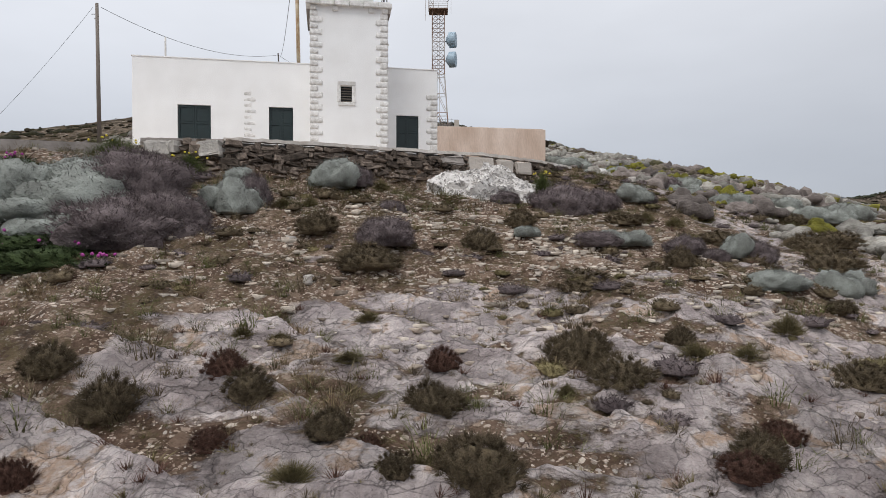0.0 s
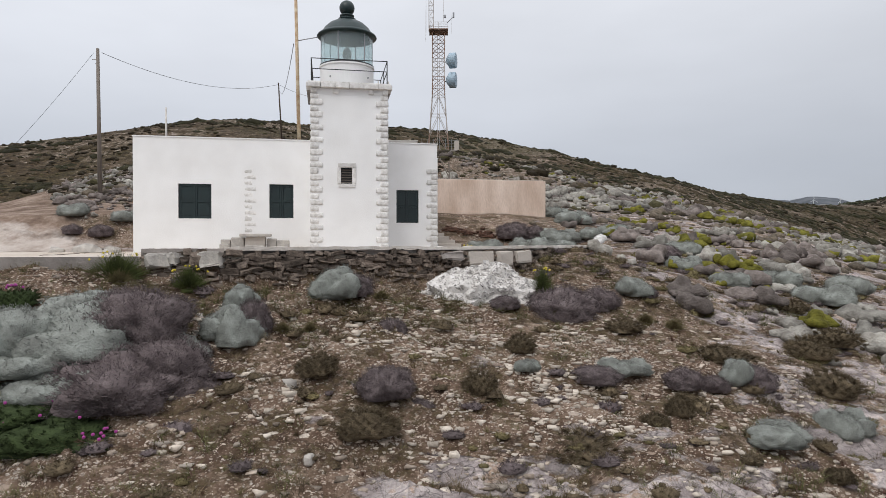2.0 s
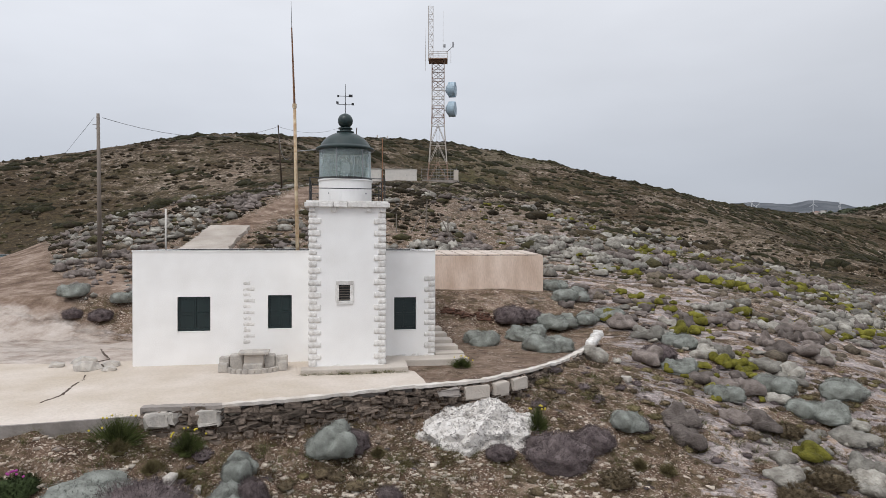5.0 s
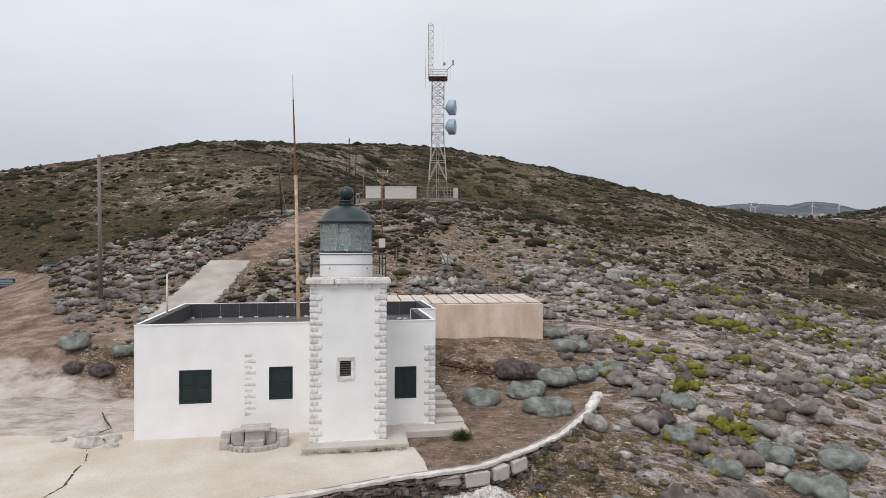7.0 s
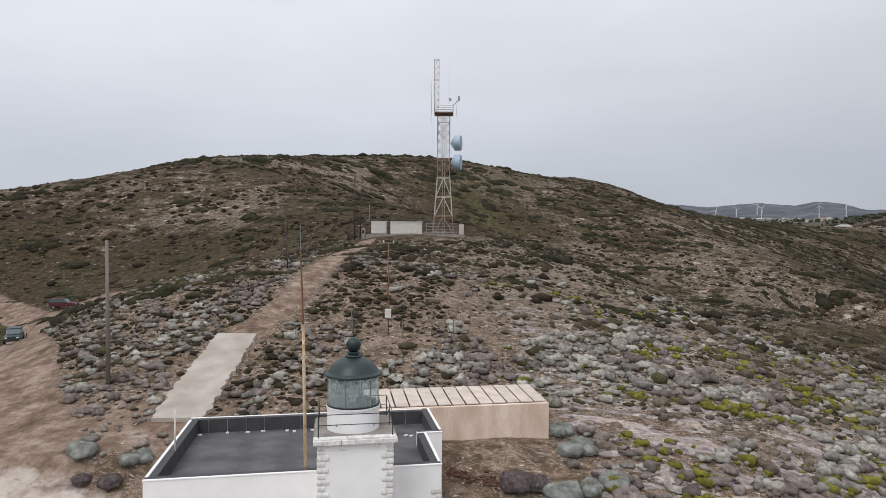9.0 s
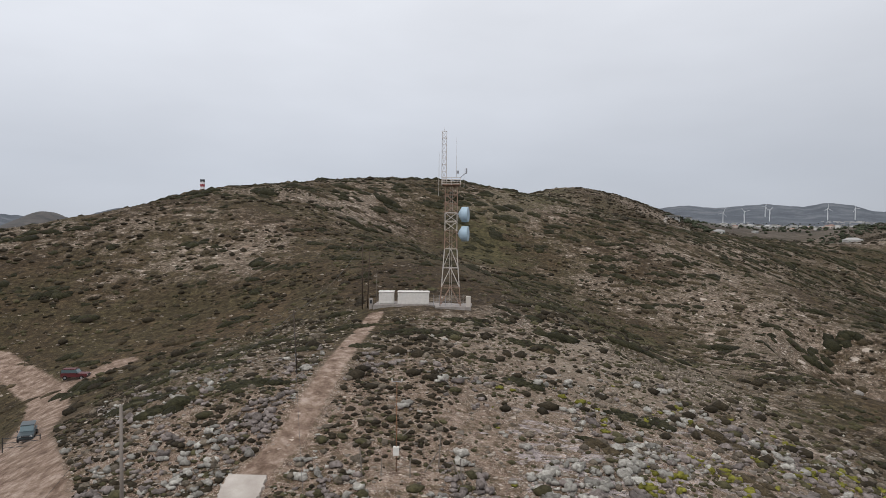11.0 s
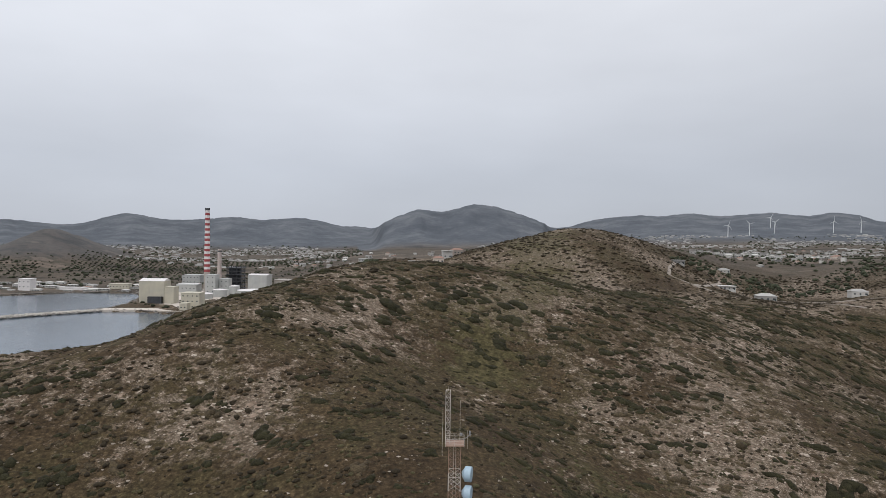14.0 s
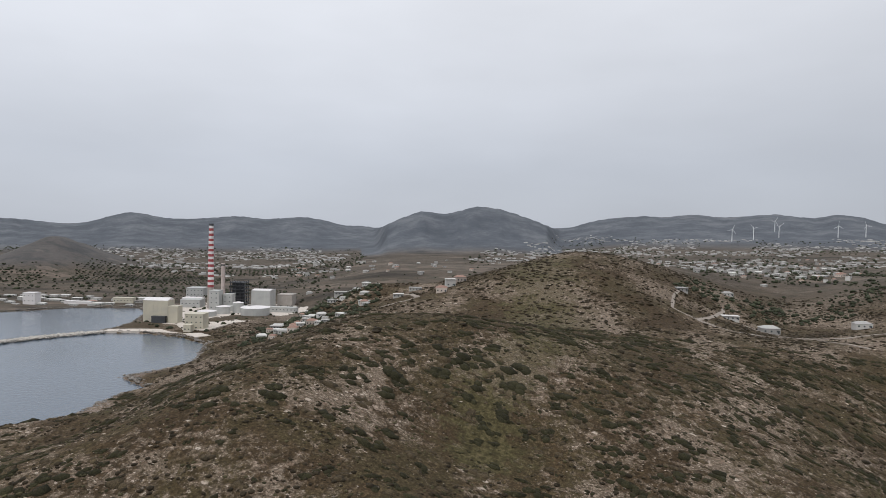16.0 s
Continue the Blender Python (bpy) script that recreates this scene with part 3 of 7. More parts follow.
    field = ramp(noise_tex(0.011, 9, 0.66, (0.6, 1.8, 1.0)), (0.36, (0.036, 0.030, 0.024)), (0.44, (0.062, 0.052, 0.040)), (0.50, (0.100, 0.078, 0.060)), (0.55, (0.060, 0.054, 0.040)), (0.60, (0.145, 0.112, 0.090)), (0.68, (0.085, 0.074, 0.058)))
    rk = span(op("ADD", attr("rock"), op("MULTIPLY", op("SUBTRACT", noise_tex(0.5, 7, 0.60, (0.8, 2.0, 1.0)), 0.5), 3.0)), 0.53, 0.66)
    near = mix(rk, soil, rc.outputs[0])
    col = mix(attr("hill"), near, hill)
    col = mix(attr("field"), col, field)
    # far range: scrub tinted blue-grey, aerial haze painted into the base colour
    hazy_maquis = ramp(noise_tex(0.007, 10, 0.72), (0.38, (0.066, 0.074, 0.086)), (0.5, (0.086, 0.095, 0.109)), (0.62, (0.130, 0.137, 0.148)))
    col = mix(attr("range"), col, hazy_maquis)
    dk = span(op("ADD", attr("dirt"), op("MULTIPLY", op("SUBTRACT", noise_tex(1.3, 4), 0.5), 0.8)), 0.35, 0.65)
    col = mix(dk, col, dirt)
    dust = ramp(noise_tex(0.8, 12, 0.70), (0.30, (0.30, 0.232, 0.192)), (0.40, (0.41, 0.335, 0.285)), (0.5, (0.515, 0.44, 0.385)), (0.64, (0.61, 0.54, 0.49)))
    ds = span(op("ADD", attr("dust"), op("MULTIPLY", op("SUBTRACT", noise_tex(0.45, 6, 0.6), 0.5), 1.2)), 0.4, 0.6)
    col = mix(ds, col, dust)
    l.new(col, b.inputs["Base Color"])
    h = op("ADD", op("ADD", op("MULTIPLY", noise_tex(5.0, 8, 0.7), 0.35), op("MULTIPLY", noise_tex(0.7, 6, 0.65, (0.9, 1.2, 1.0)), 1.2)), op("MULTIPLY", is_stone, 0.06))
    for tone_of, edge, level in facets[:2]:
        h = op("ADD", h, op("MULTIPLY", op("MULTIPLY", op("ADD", level, edge), rk), 0.10))
    bp = n.new("ShaderNodeBump")
    bp.inputs["Strength"].default_value, bp.inputs["Distance"].default_value = 0.9, 0.35
    l.new(h, bp.inputs["Height"])
    l.new(bp.outputs[0], b.inputs["Normal"])
    return m


# the grassy back of the long ridge
SPINE = ((8, 236), (12, 277), (36, 312), (60, 365), (66, 440), (66, 540), (80, 640))


def build_ground():
    az = np.concatenate([np.arange(-180, -46, 6.0), np.linspace(-46, 46, 480), np.arange(52, 180, 6.0)])
    rr = np.concatenate([np.geomspace(1.2, 4.4, 30), np.geomspace(4.45, 40, 290), np.geomspace(40.6, 4985, 296)])
    a, r = np.meshgrid(np.radians(az), rr)
    x, y = (r * np.sin(a)).ravel(), (r * np.cos(a)).ravel()
    z = ground(x, y)
    k, q = len(az), len(rr)
    idx = np.arange(k * q).reshape(q, k)
    nxt = np.roll(idx, -1, 1)
    f = np.stack([idx[:-1], nxt[:-1], nxt[1:], idx[1:]], -1).reshape(-1, 4)[:, ::-1]
    me = bpy.data.meshes.new("ground")
    co = np.concatenate([np.stack([x, y, z], 1), [[0, 0, gz(0, 0)]]])
    me.vertices.add(len(co))
    me.vertices.foreach_set("co", co.ravel())
    fan = np.stack([idx[0], nxt[0], np.full(k, k * q)], 1)
    loops = np.concatenate([f.ravel(), fan.ravel()])
    me.loops.add(len(loops))
    me.loops.foreach_set("vertex_index", loops)
    me.polygons.add(len(f) + k)
    me.polygons.foreach_set("loop_start", np.concatenate([np.arange(len(f)) * 4, len(f) * 4 + np.arange(k) * 3]))
    me.update(calc_edges=True)
    me.shade_smooth()
    X, Y = co[:, 0], co[:, 1]
    R = np.hypot(X, Y)
    bare = fbm(X / 6, Y / 6, 3)
    rock = np.clip(0.82 * (1 - step(Y + 0.25 * X + 1.5 * np.maximum(-X - 0.8, 0) - 4 * bare, 8.5, 12.5)) + 0.70 * step(X, 5, 10) * (1 - step(R, 24, 44)), 0, 1)
    rock = np.maximum(rock, 0.62 * step(X + 0.1 * Y, 8, 14) * step(Y, 18, 24) * (1 - step(R, 65, 95)))
    rock = np.maximum(rock, 0.8 * step(X, 85, 100) * (1 - step(co[:, 2], 2, 7)))
    rock = np.maximum(rock, 0.55 * np.exp(-((X + 19) / 5) ** 2 - ((Y - 31) / 5) ** 2))
    bed = (Y + 0.35 * X + 2.6 * fbm(X / 4, Y / 4, 3)) / 1.5
    bed = bed - np.floor(bed)
    rock = np.clip(rock - 0.42 * (1 - step(bed, 0.10, 0.38)) * step(Y, 4, 7) * (1 - step(R, 16, 24)), 0, 1)
    hill = step(R + 30 * fbm(X / 14, Y / 14, 3), 72, 118)
    shore = 0.55 * (1 - step(co[:, 2], 0.8, 3)) * step(R, 150, 250) * (1 - step(R, 650, 700))
    spur_at = np.exp(-((X - 16) / 26) ** 2 - ((Y - 85) / 40) ** 2)
    path = np.minimum(path_distance(TRACK, X, Y) / 1.35, np.minimum(path_distance(ROAD, X, Y), path_distance(SPUR, X, Y)) / 2.9)
    dirt = np.maximum(0.85 * (1 - step(path, 0.6, 1.5)), 0.5 * site(X, Y))
    dirt = np.maximum(dirt, 0.75 * step(X, -30, -25) * step(-X, 12, 15) * step(Y, 35, 38) * (1 - step(Y, 41, 48)))
    spur = 0.7 * np.exp(-((X - 16) / 26) ** 2 - ((Y - 85) / 40) ** 2) - 1.0 * np.exp(-((X + 72) / 55) ** 2 - ((Y - 122) / 38) ** 2) + 0.2 * np.exp(-((X - 65) / 35) ** 2 - ((Y - 130) / 35) ** 2) + 0.15 * np.exp(-((X + 92) / 36) ** 2 - ((Y - 182) / 26) ** 2) - 0.9 * np.exp(-((X + 42) / 26) ** 2 - ((Y - 85) / 34) ** 2)
    dust = step(-X, 12.5, 14) * step(Y, 15, 18) * (1 - step(Y + 0.25 * X, 25, 33)) * step(X, -75, -60)
    # "range" marks the distant slopes that take the painted haze tint
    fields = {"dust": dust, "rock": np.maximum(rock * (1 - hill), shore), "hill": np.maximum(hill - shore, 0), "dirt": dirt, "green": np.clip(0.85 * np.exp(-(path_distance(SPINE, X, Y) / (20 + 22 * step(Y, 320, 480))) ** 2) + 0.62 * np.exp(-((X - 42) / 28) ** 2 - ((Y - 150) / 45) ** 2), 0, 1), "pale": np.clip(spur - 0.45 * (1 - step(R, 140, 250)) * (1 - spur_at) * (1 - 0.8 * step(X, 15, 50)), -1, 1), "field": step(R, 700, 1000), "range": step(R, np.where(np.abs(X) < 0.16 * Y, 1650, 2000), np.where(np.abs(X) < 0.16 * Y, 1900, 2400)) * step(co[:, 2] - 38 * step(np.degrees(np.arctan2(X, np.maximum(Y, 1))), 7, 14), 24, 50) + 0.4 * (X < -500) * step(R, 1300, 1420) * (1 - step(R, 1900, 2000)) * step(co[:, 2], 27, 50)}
    for name, val in fields.items():
        me.attributes.new(name, "FLOAT", "POINT").data.foreach_set("value", val.astype(np.float32))
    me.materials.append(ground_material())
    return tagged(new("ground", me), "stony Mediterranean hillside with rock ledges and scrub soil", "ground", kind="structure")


build_ground()
tagged(link(prism(((-4800, -4800), (4800, -4800), (4800, 4800), (-4800, 4800)), -0.3, 0.0), "water", WATER), "calm grey-blue sea water of the bay", "water", kind="structure")

# ---- terrace, wall ----
BASE = 15.7
slab = link(prism(((-40, 15.6), (-22, 16.1), (-11.9, 17.15), (-8.6, 18.15), (-6.4, 18.45), (-4.0, 19.45), (-1.7, 20.75), (-0.3, 21.5), (-0.6, 23.2), (-1.0, 24.72), (-5.4, 27.5), (-12.8, 27.0), (-14.5, 26.0), (-22, 26), (-40, 24)), BASE - 0.42, BASE, 0.03), "pavement", FORECOURT)
tagged(slab, "worn pale concrete forecourt slab in front of the lighthouse", "pavement", kind="structure")

# ---- lighthouse ----
house = thing("lighthouse", (-12.46, 25.45, BASE), "white lighthouse with square tower, stone quoins and dark green lantern dome", "lighthouse", rz=10.5)


def wall_sheet(a, b, z0, z1, openings, thick):
    """A wall from a to b (plan points) with rectangular openings (s0, z0, s1, z1) through its thickness; thick goes to the left of a-b."""
    a, b = Vector(a), Vector(b)
    d = (b - a).normalized()
    nrm = Vector((-d.y, d.x))
    length = (b - a).length
    us = sorted({0.0, length, *[o[0] for o in openings], *[o[2] for o in openings]})
    zs = sorted({z0, z1, *[o[1] for o in openings], *[o[3] for o in openings]})
    bm = bmesh.new()
    pt = lambda u, z, t: bm.verts.new((*(a + d * u + nrm * t), z))
    shut = lambda i, j: 0 <= i < len(us) - 1 and 0 <= j < len(zs) - 1 and not any(o[0] <= (us[i] + us[i + 1]) / 2 <= o[2] and o[1] <= (zs[j] + zs[j + 1]) / 2 <= o[3] for o in openings)
    for i in range(len(us) - 1):
        for j in range(len(zs) - 1):
            if not shut(i, j):
                continue
            u0, u1, y0, y1 = us[i], us[i + 1], zs[j], zs[j + 1]
            bm.faces.new((pt(u0, y0, 0), pt(u1, y0, 0), pt(u1, y1, 0), pt(u0, y1, 0)))
            bm.faces.new((pt(u0, y1, thick), pt(u1, y1, thick), pt(u1, y0, thick), pt(u0, y0, thick)))
            if not shut(i - 1, j):
                bm.faces.new((pt(u0, y0, 0), pt(u0, y1, 0), pt(u0, y1, thick), pt(u0, y0, thick)))
            if not shut(i + 1, j):
                bm.faces.new((pt(u1, y1, 0), pt(u1, y0, 0), pt(u1, y0, thick), pt(u1, y1, thick)))
            if not shut(i, j - 1):
                bm.faces.new((pt(u1, y0, 0), pt(u0, y0, 0), pt(u0, y0, thick), pt(u1, y0, thick)))
            if not shut(i, j + 1):
                bm.faces.new((pt(u0, y1, 0), pt(u1, y1, 0), pt(u1, y1, thick), pt(u0, y1, thick)))
    bmesh.ops.remove_doubles(bm, verts=bm.verts, dist=1e-4)
    bmesh.ops.recalc_face_normals(bm, faces=bm.faces)
    return bm


TOP = 4.66
WT = 0.42
T0, T1, TV0, TV1 = 7.05, 10.05, -2.0, 1.0
for a, b, ops in (((0, 0), (T0, 0), ((1.71, 1.38, 3.0, 2.8), (5.30, 1.42, 6.28, 2.83))), ((T1, 0), (12.4, 0), ((0.57, 1.25, 1.54, 2.67),)), ((12.4, WT), (12.4, 4.7), ()), ((12.4 - WT, 4.7), (13.25, 4.7), ()),
                  ((13.25, 4.7 + WT), (13.25, 9.3), ()), ((13.25 - WT, 9.3), (0, 9.3), ()), ((0, 9.3 - WT), (0, WT), ())):
    part("wall", wall_sheet(a, b, -0.35, TOP, ops, WT), WHITE, house)
# coping, felt-lined parapet and roof
for a, b in (((0, 0), (T0 - 0.05, 0)), ((T1 + 0.05, 0), (12.4, 0)), ((12.4, WT), (12.4, 4.7)), ((12.4 - WT, 4.7), (13.25, 4.7)), ((13.25, 4.7 + WT), (13.25, 9.3)), ((13.25 - WT, 9.3), (0, 9.3)), ((0, 9.3 - WT), (0, WT))):
    d = (Vector(b) - Vector(a)).normalized()
    nn = Vector((-d.y, d.x))
    p = [Vector(a) - nn * 0.03 - d * 0.03, Vector(b) - nn * 0.03 + d * 0.03, Vector(b) + nn * 0.10 + d * 0.03, Vector(a) + nn * 0.10 - d * 0.03]
    part("coping", prism([tuple(v) for v in p], TOP + 0.003, TOP + 0.05, 0.008), WHITE, house)
    q = [Vector(a) + nn * (WT + 0.002), Vector(b) + nn * (WT + 0.002), Vector(b) + nn * (WT + 0.022), Vector(a) + nn * (WT + 0.022)]
    k = max(2, round((Vector(b) - Vector(a)).length / 1.0))
    for i in range(k):
        e0, e1 = q[0].lerp(q[1], i / k) + d * 0.008, q[0].lerp(q[1], (i + 1) / k) - d * 0.008
        pts = [e0, e1, e1 + nn * 0.022, e0 + nn * 0.022]
        part("felt_strip", prism([tuple(v) for v in pts], 3.95, TOP + 0.004), DARKLINING, house)
    part("parapet_cap", prism([tuple(v) for v in (Vector(a) + nn * 0.104, Vector(b) + nn * 0.104, Vector(b) + nn * (WT + 0.02), Vector(a) + nn * (WT + 0.02))], TOP + 0.006, TOP + 0.03), DARKLINING, house)
for i in range(8):
    u0, u1 = WT + i * 0.83, WT + (i + 1) * 0.83
    part("roof_sheet", boxed(u0, WT, 3.80, u1 + 0.04, 8.9, 3.96 + 0.004 * (i % 2), 0.004), BITUMEN, house)
part("roof_sheet", boxed(7.08, 1.02, 3.80, 11.98, 8.9, 3.95, 0.004), BITUMEN, house)
part("roof_sheet", boxed(11.98, 5.1, 3.80, 12.85, 8.9, 3.955, 0.004), BITUMEN, house)
part("roof_sheet", boxed(10.07, WT, 3.80, 11.98, 1.02, 3.955, 0.004), BITUMEN, house)


def shutter_window(u0, z0, u1, z1, v, ajar=False):
    """A pair of louvred shutters in a frame, with a sill."""
    w = part("window", boxed(u0, v + 0.13, z0, u1, v + 0.16, z1), SHUTTER, house, "closed dark green shutters")
    mid = (u0 + u1) / 2
    for a, b in ((u0 + 0.02, mid - 0.006), (mid + 0.006, u1 - 0.02)):
        bm = bmesh.new()
        for s in ((a, z0 + 0.02, a + 0.07, z1 - 0.02), (b - 0.07, z0 + 0.02, b, z1 - 0.02), (a + 0.07, z0 + 0.02, b - 0.07, z0 + 0.12), (a + 0.07, z1 - 0.10, b - 0.07, z1 - 0.02), (a + 0.07, (z0 + z1) / 2 - 0.04, b - 0.07, (z0 + z1) / 2 + 0.04)):
            box(bm, s[0], v + 0.09, s[1], s[2], v + 0.13, s[3])
        part("shutter_leaf", bm, SHUTTER, w)
        for lo, hi in ((z0 + 0.12, (z0 + z1) / 2 - 0.04), ((z0 + z1) / 2 + 0.04, z1 - 0.10)):
            part("panel", boxed(a + 0.075, v + 0.112, lo + 0.01, b - 0.075, v + 0.127, hi - 0.01, 0.006), SHUTTER, w)
    part("sill", boxed(u0 + 0.004, v - 0.015, z0 - 0.03, u1 - 0.004, v + 0.13, z0 - 0.004, 0.006), WHITE, w)


shutter_window(1.71, 1.38, 3.0, 2.8, 0)
shutter_window(5.30, 1.42, 6.28, 2.83, 0)
shutter_window(T1 + 0.57, 1.25, T1 + 1.54, 2.67, 0)
# tower
part("tower_wall", wall_sheet((T0, TV0), (T1, TV0), -0.35, 6.45, ((1.16, 2.72, 1.60, 3.36),), 0.5), WHITE, house)
part("tower_wall", wall_sheet((T1, TV0 + 0.5), (T1, TV1), -0.35, 6.45, (), 0.5), WHITE, house)
part("tower_wall", wall_sheet((T1 - 0.5, TV1), (T0, TV1), -0.35, 6.45, (), 0.5), WHITE, house)
part("tower_wall", wall_sheet((T0, TV1 - 0.5), (T0, TV0 + 0.5), -0.35, 6.45, (), 0.5), WHITE, house)
tw = part("window", boxed(T0 + 1.16, TV0 + 0.22, 2.72, T0 + 1.60, TV0 + 0.25, 3.36), BLACK_IRON, house, "small dark louvred window")
for i in range(6):
    part("louvre", boxed(T0 + 1.17, TV0 + 0.14, 2.76 + i * 0.1, T0 + 1.59, TV0 + 0.20, 2.79 + i * 0.1), GREY_WOOD, tw)
for s in ((1.04, 3.37, 1.74, 3.53), (1.06, 2.58, 1.72, 2.71), (1.02, 2.72, 1.15, 3.36), (1.61, 2.72, 1.74, 3.36)):
    part("window_surround", boxed(T0 + s[0], TV0 - 0.05, s[1], T0 + s[2], TV0 + 0.06, s[3], 0.02), QUOIN, tw)

rs = random.Random(3)


def rough_block(w, d, h, seed):
    """A hewn stone with rounded, uneven edges, centred on its base."""
    bm = boxed(-w / 2, -d / 2, 0, w / 2, d / 2, h, min(w, d, h) * 0.28)
    q = random.Random(seed)
    for v in bm.verts:
        v.co += Vector((q.uniform(-1, 1), q.uniform(-1, 1), q.uniform(-1, 1))) * min(w, d, h) * 0.07
    me = bpy.data.meshes.new("quoin_stone")
    bm.to_mesh(me)
    bm.free()
    me.materials.append(QUOIN)
    me.shade_smooth()
    return me


QUOINS = [rough_block(0.50 if i % 2 else 0.33, 0.36, 0.21 + 0.02 * (i % 3), i) for i in range(8)]


def quoins(u, v, z0, z1, inward):
    z, i = z0, 0
    while z < z1:
        me = QUOINS[(i % 2) + 2 * rs.randrange(4)]
        half = 0.25 if i % 2 else 0.165
        share("quoin_stone", me, pose(u + inward * (half - 0.03), v + 0.14, z, 0, rs.uniform(-2, 2), rs.uniform(-2, 2)), house)
        z += 0.245
        i += 1


quoins(T0, TV0, 0.15, 6.2, 1)
quoins(T1, TV0, 0.15, 6.2, -1)
quoins(12.4, 0, 0.2, 3.6, -1)
quoins(4.32, 0.03, 0.8, 3.3, 1)
for i in range(7):
    share("quoin_stone", QUOINS[i], pose(T0 + 0.2 + i * 0.44, TV0 + 0.04, -0.05, 0, 0, rs.uniform(-3, 3)), house)
for i in range(4):
    share("quoin_stone", QUOINS[i], pose(T1 + 0.3 + i * 0.6, 0.06, -0.05, 0, 0, rs.uniform(-3, 3)), house)
# gallery slab of stone blocks
for i in range(6):
    w = 3.36 / 6
    part("gallery_stone", boxed(T0 - 0.18 + i * w, TV0 - 0.2, 6.45, T0 - 0.18 + (i + 1) * w - 0.012, TV0 + 0.5, 6.63, 0.025), QUOIN, house)
part("gallery_slab", boxed(T0 - 0.18, TV0 + 0.51, 6.45, T1 + 0.18, TV1 + 0.2, 6.62, 0.02), CONCRETE_DARK, house)
for i in range(5):
    w = 3.24 / 5
    part("gallery_stone", boxed(T0 - 0.12 + i * w, TV0 - 0.12, 6.632, T0 - 0.12 + (i + 1) * w - 0.01, TV0 + 0.2, 6.70, 0.02), QUOIN, house)
part("gallery_floor", boxed(T0 - 0.12, TV0 + 0.21, 6.622, T1 + 0.12, TV1 + 0.12, 6.69, 0.01), CONCRETE_DARK, house)
for u in (T0 + 0.95, T0 + 2.35, T0 + 0.1, T1 - 0.1):
    part("corbel", boxed(u - 0.11, TV0 - 0.10, 6.26, u + 0.11, TV0 + 0.1, 6.448, 0.03), QUOIN, house)
LC = (8.5, -0.5, 0)
part("lantern_drum", lathe(((1.10, 6.69), (1.10, 7.58), (1.14, 7.60), (1.14, 7.66), (1.05, 7.67)), 40, LC), WHITE, house, smooth=False)
lantern = part("lantern_room", lathe(((1.12, 7.67), (1.12, 7.72), (1.02, 7.73)), 40, LC), BLACK_IRON, house, "glazed lantern room")
NP = 6
for i in range(NP):
    a0, a1 = 2 * math.pi * (i + 0.15) / NP, 2 * math.pi * (i + 1.15) / NP
    bm = bmesh.new()
    ring = [[bm.verts.new((LC[0] + r * math.cos(a), LC[1] + r * math.sin(a), z)) for a in (a0 + 0.03, a0 * 0.67 + a1 * 0.33, a0 * 0.33 + a1 * 0.67, a1 - 0.03)] for r, z in ((1.07, 7.74), (1.07, 8.87), (1.055, 8.87), (1.055, 7.74))]
    for p, q in zip(ring, ring[1:] + ring[:1]):
        for k in range(3):
            bm.faces.new((p[k], p[k + 1], q[k + 1], q[k]))
    for k in (0, 3):
        bm.faces.new([g[k] for g in ring] if k else [g[k] for g in reversed(ring)])
    bmesh.ops.recalc_face_normals(bm, faces=bm.faces)
    pane = part("pane", bm, GLASS, lantern)
    pane.visible_shadow = False
    c, s = math.cos(a0), math.sin(a0)
    part("mullion", tubed((LC[0] + 1.07 * c, LC[1] + 1.07 * s, 7.70), (LC[0] + 1.07 * c, LC[1] + 1.07 * s, 8.90), 0.022), GREY_METAL, lantern)
part("optic", lathe(((0.10, 7.6), (0.10, 7.95), (0.2, 7.96), (0.2, 8.0), (0.17, 8.02), (0.19, 8.2), (0.17, 8.38), (0.03, 8.55)), 20, LC), WHITE_PANEL, lantern, "lamp lens on a pedestal")
part("dome", lathe(((1.02, 8.88), (1.20, 8.90), (1.235, 8.94), (1.20, 9.0), (1.10, 9.02), (1.04, 9.10), (0.93, 9.28), (0.74, 9.46), (0.52, 9.58), (0.34, 9.64), (0.30, 9.66), (0.36, 9.68), (0.36, 9.71), (0.24, 9.73), (0.22, 9.80), (0.30, 9.82), (0.29, 9.86), (0.19, 9.88)), 40, LC), DOME, house, "dark green domed roof", True)
bm = bmesh.new()
bmesh.ops.create_uvsphere(bm, u_segments=24, v_segments=14, radius=0.315, matrix=Matrix.Translation((LC[0], LC[1], 10.16)))
part("ball_finial", bm, DOME, house, smooth=True)
vane = part("weather_vane", tubed((LC[0], LC[1], 10.4), (LC[0], LC[1], 11.72), 0.018, 0.008), BLACK_IRON, house)
part("cross_arm", tube(tubed((LC[0] - 0.33, LC[1], 10.85), (LC[0] + 0.33, LC[1], 10.85), 0.012), (LC[0], LC[1] - 0.33, 10.85), (LC[0], LC[1] + 0.33, 10.85), 0.012), BLACK_IRON, vane)
part("arrow", box(box(tubed((LC[0] - 0.3, LC[1], 11.2), (LC[0] + 0.25, LC[1], 11.2), 0.012), LC[0] + 0.14, LC[1] - 0.006, 11.17, LC[0] + 0.30, LC[1] + 0.006, 11.28), LC[0] - 0.34, LC[1] - 0.008, 11.16, LC[0] - 0.26, LC[1] + 0.008, 11.24), BLACK_IRON, vane)
for x, z in ((-0.33, 10.87), (0.31, 10.83)):
    part("compass_letter", box(bmesh.new(), LC[0] + x - 0.05, LC[1] - 0.008, z, LC[0] + x + 0.05, LC[1] + 0.008, z + 0.1), BLACK_IRON, vane)
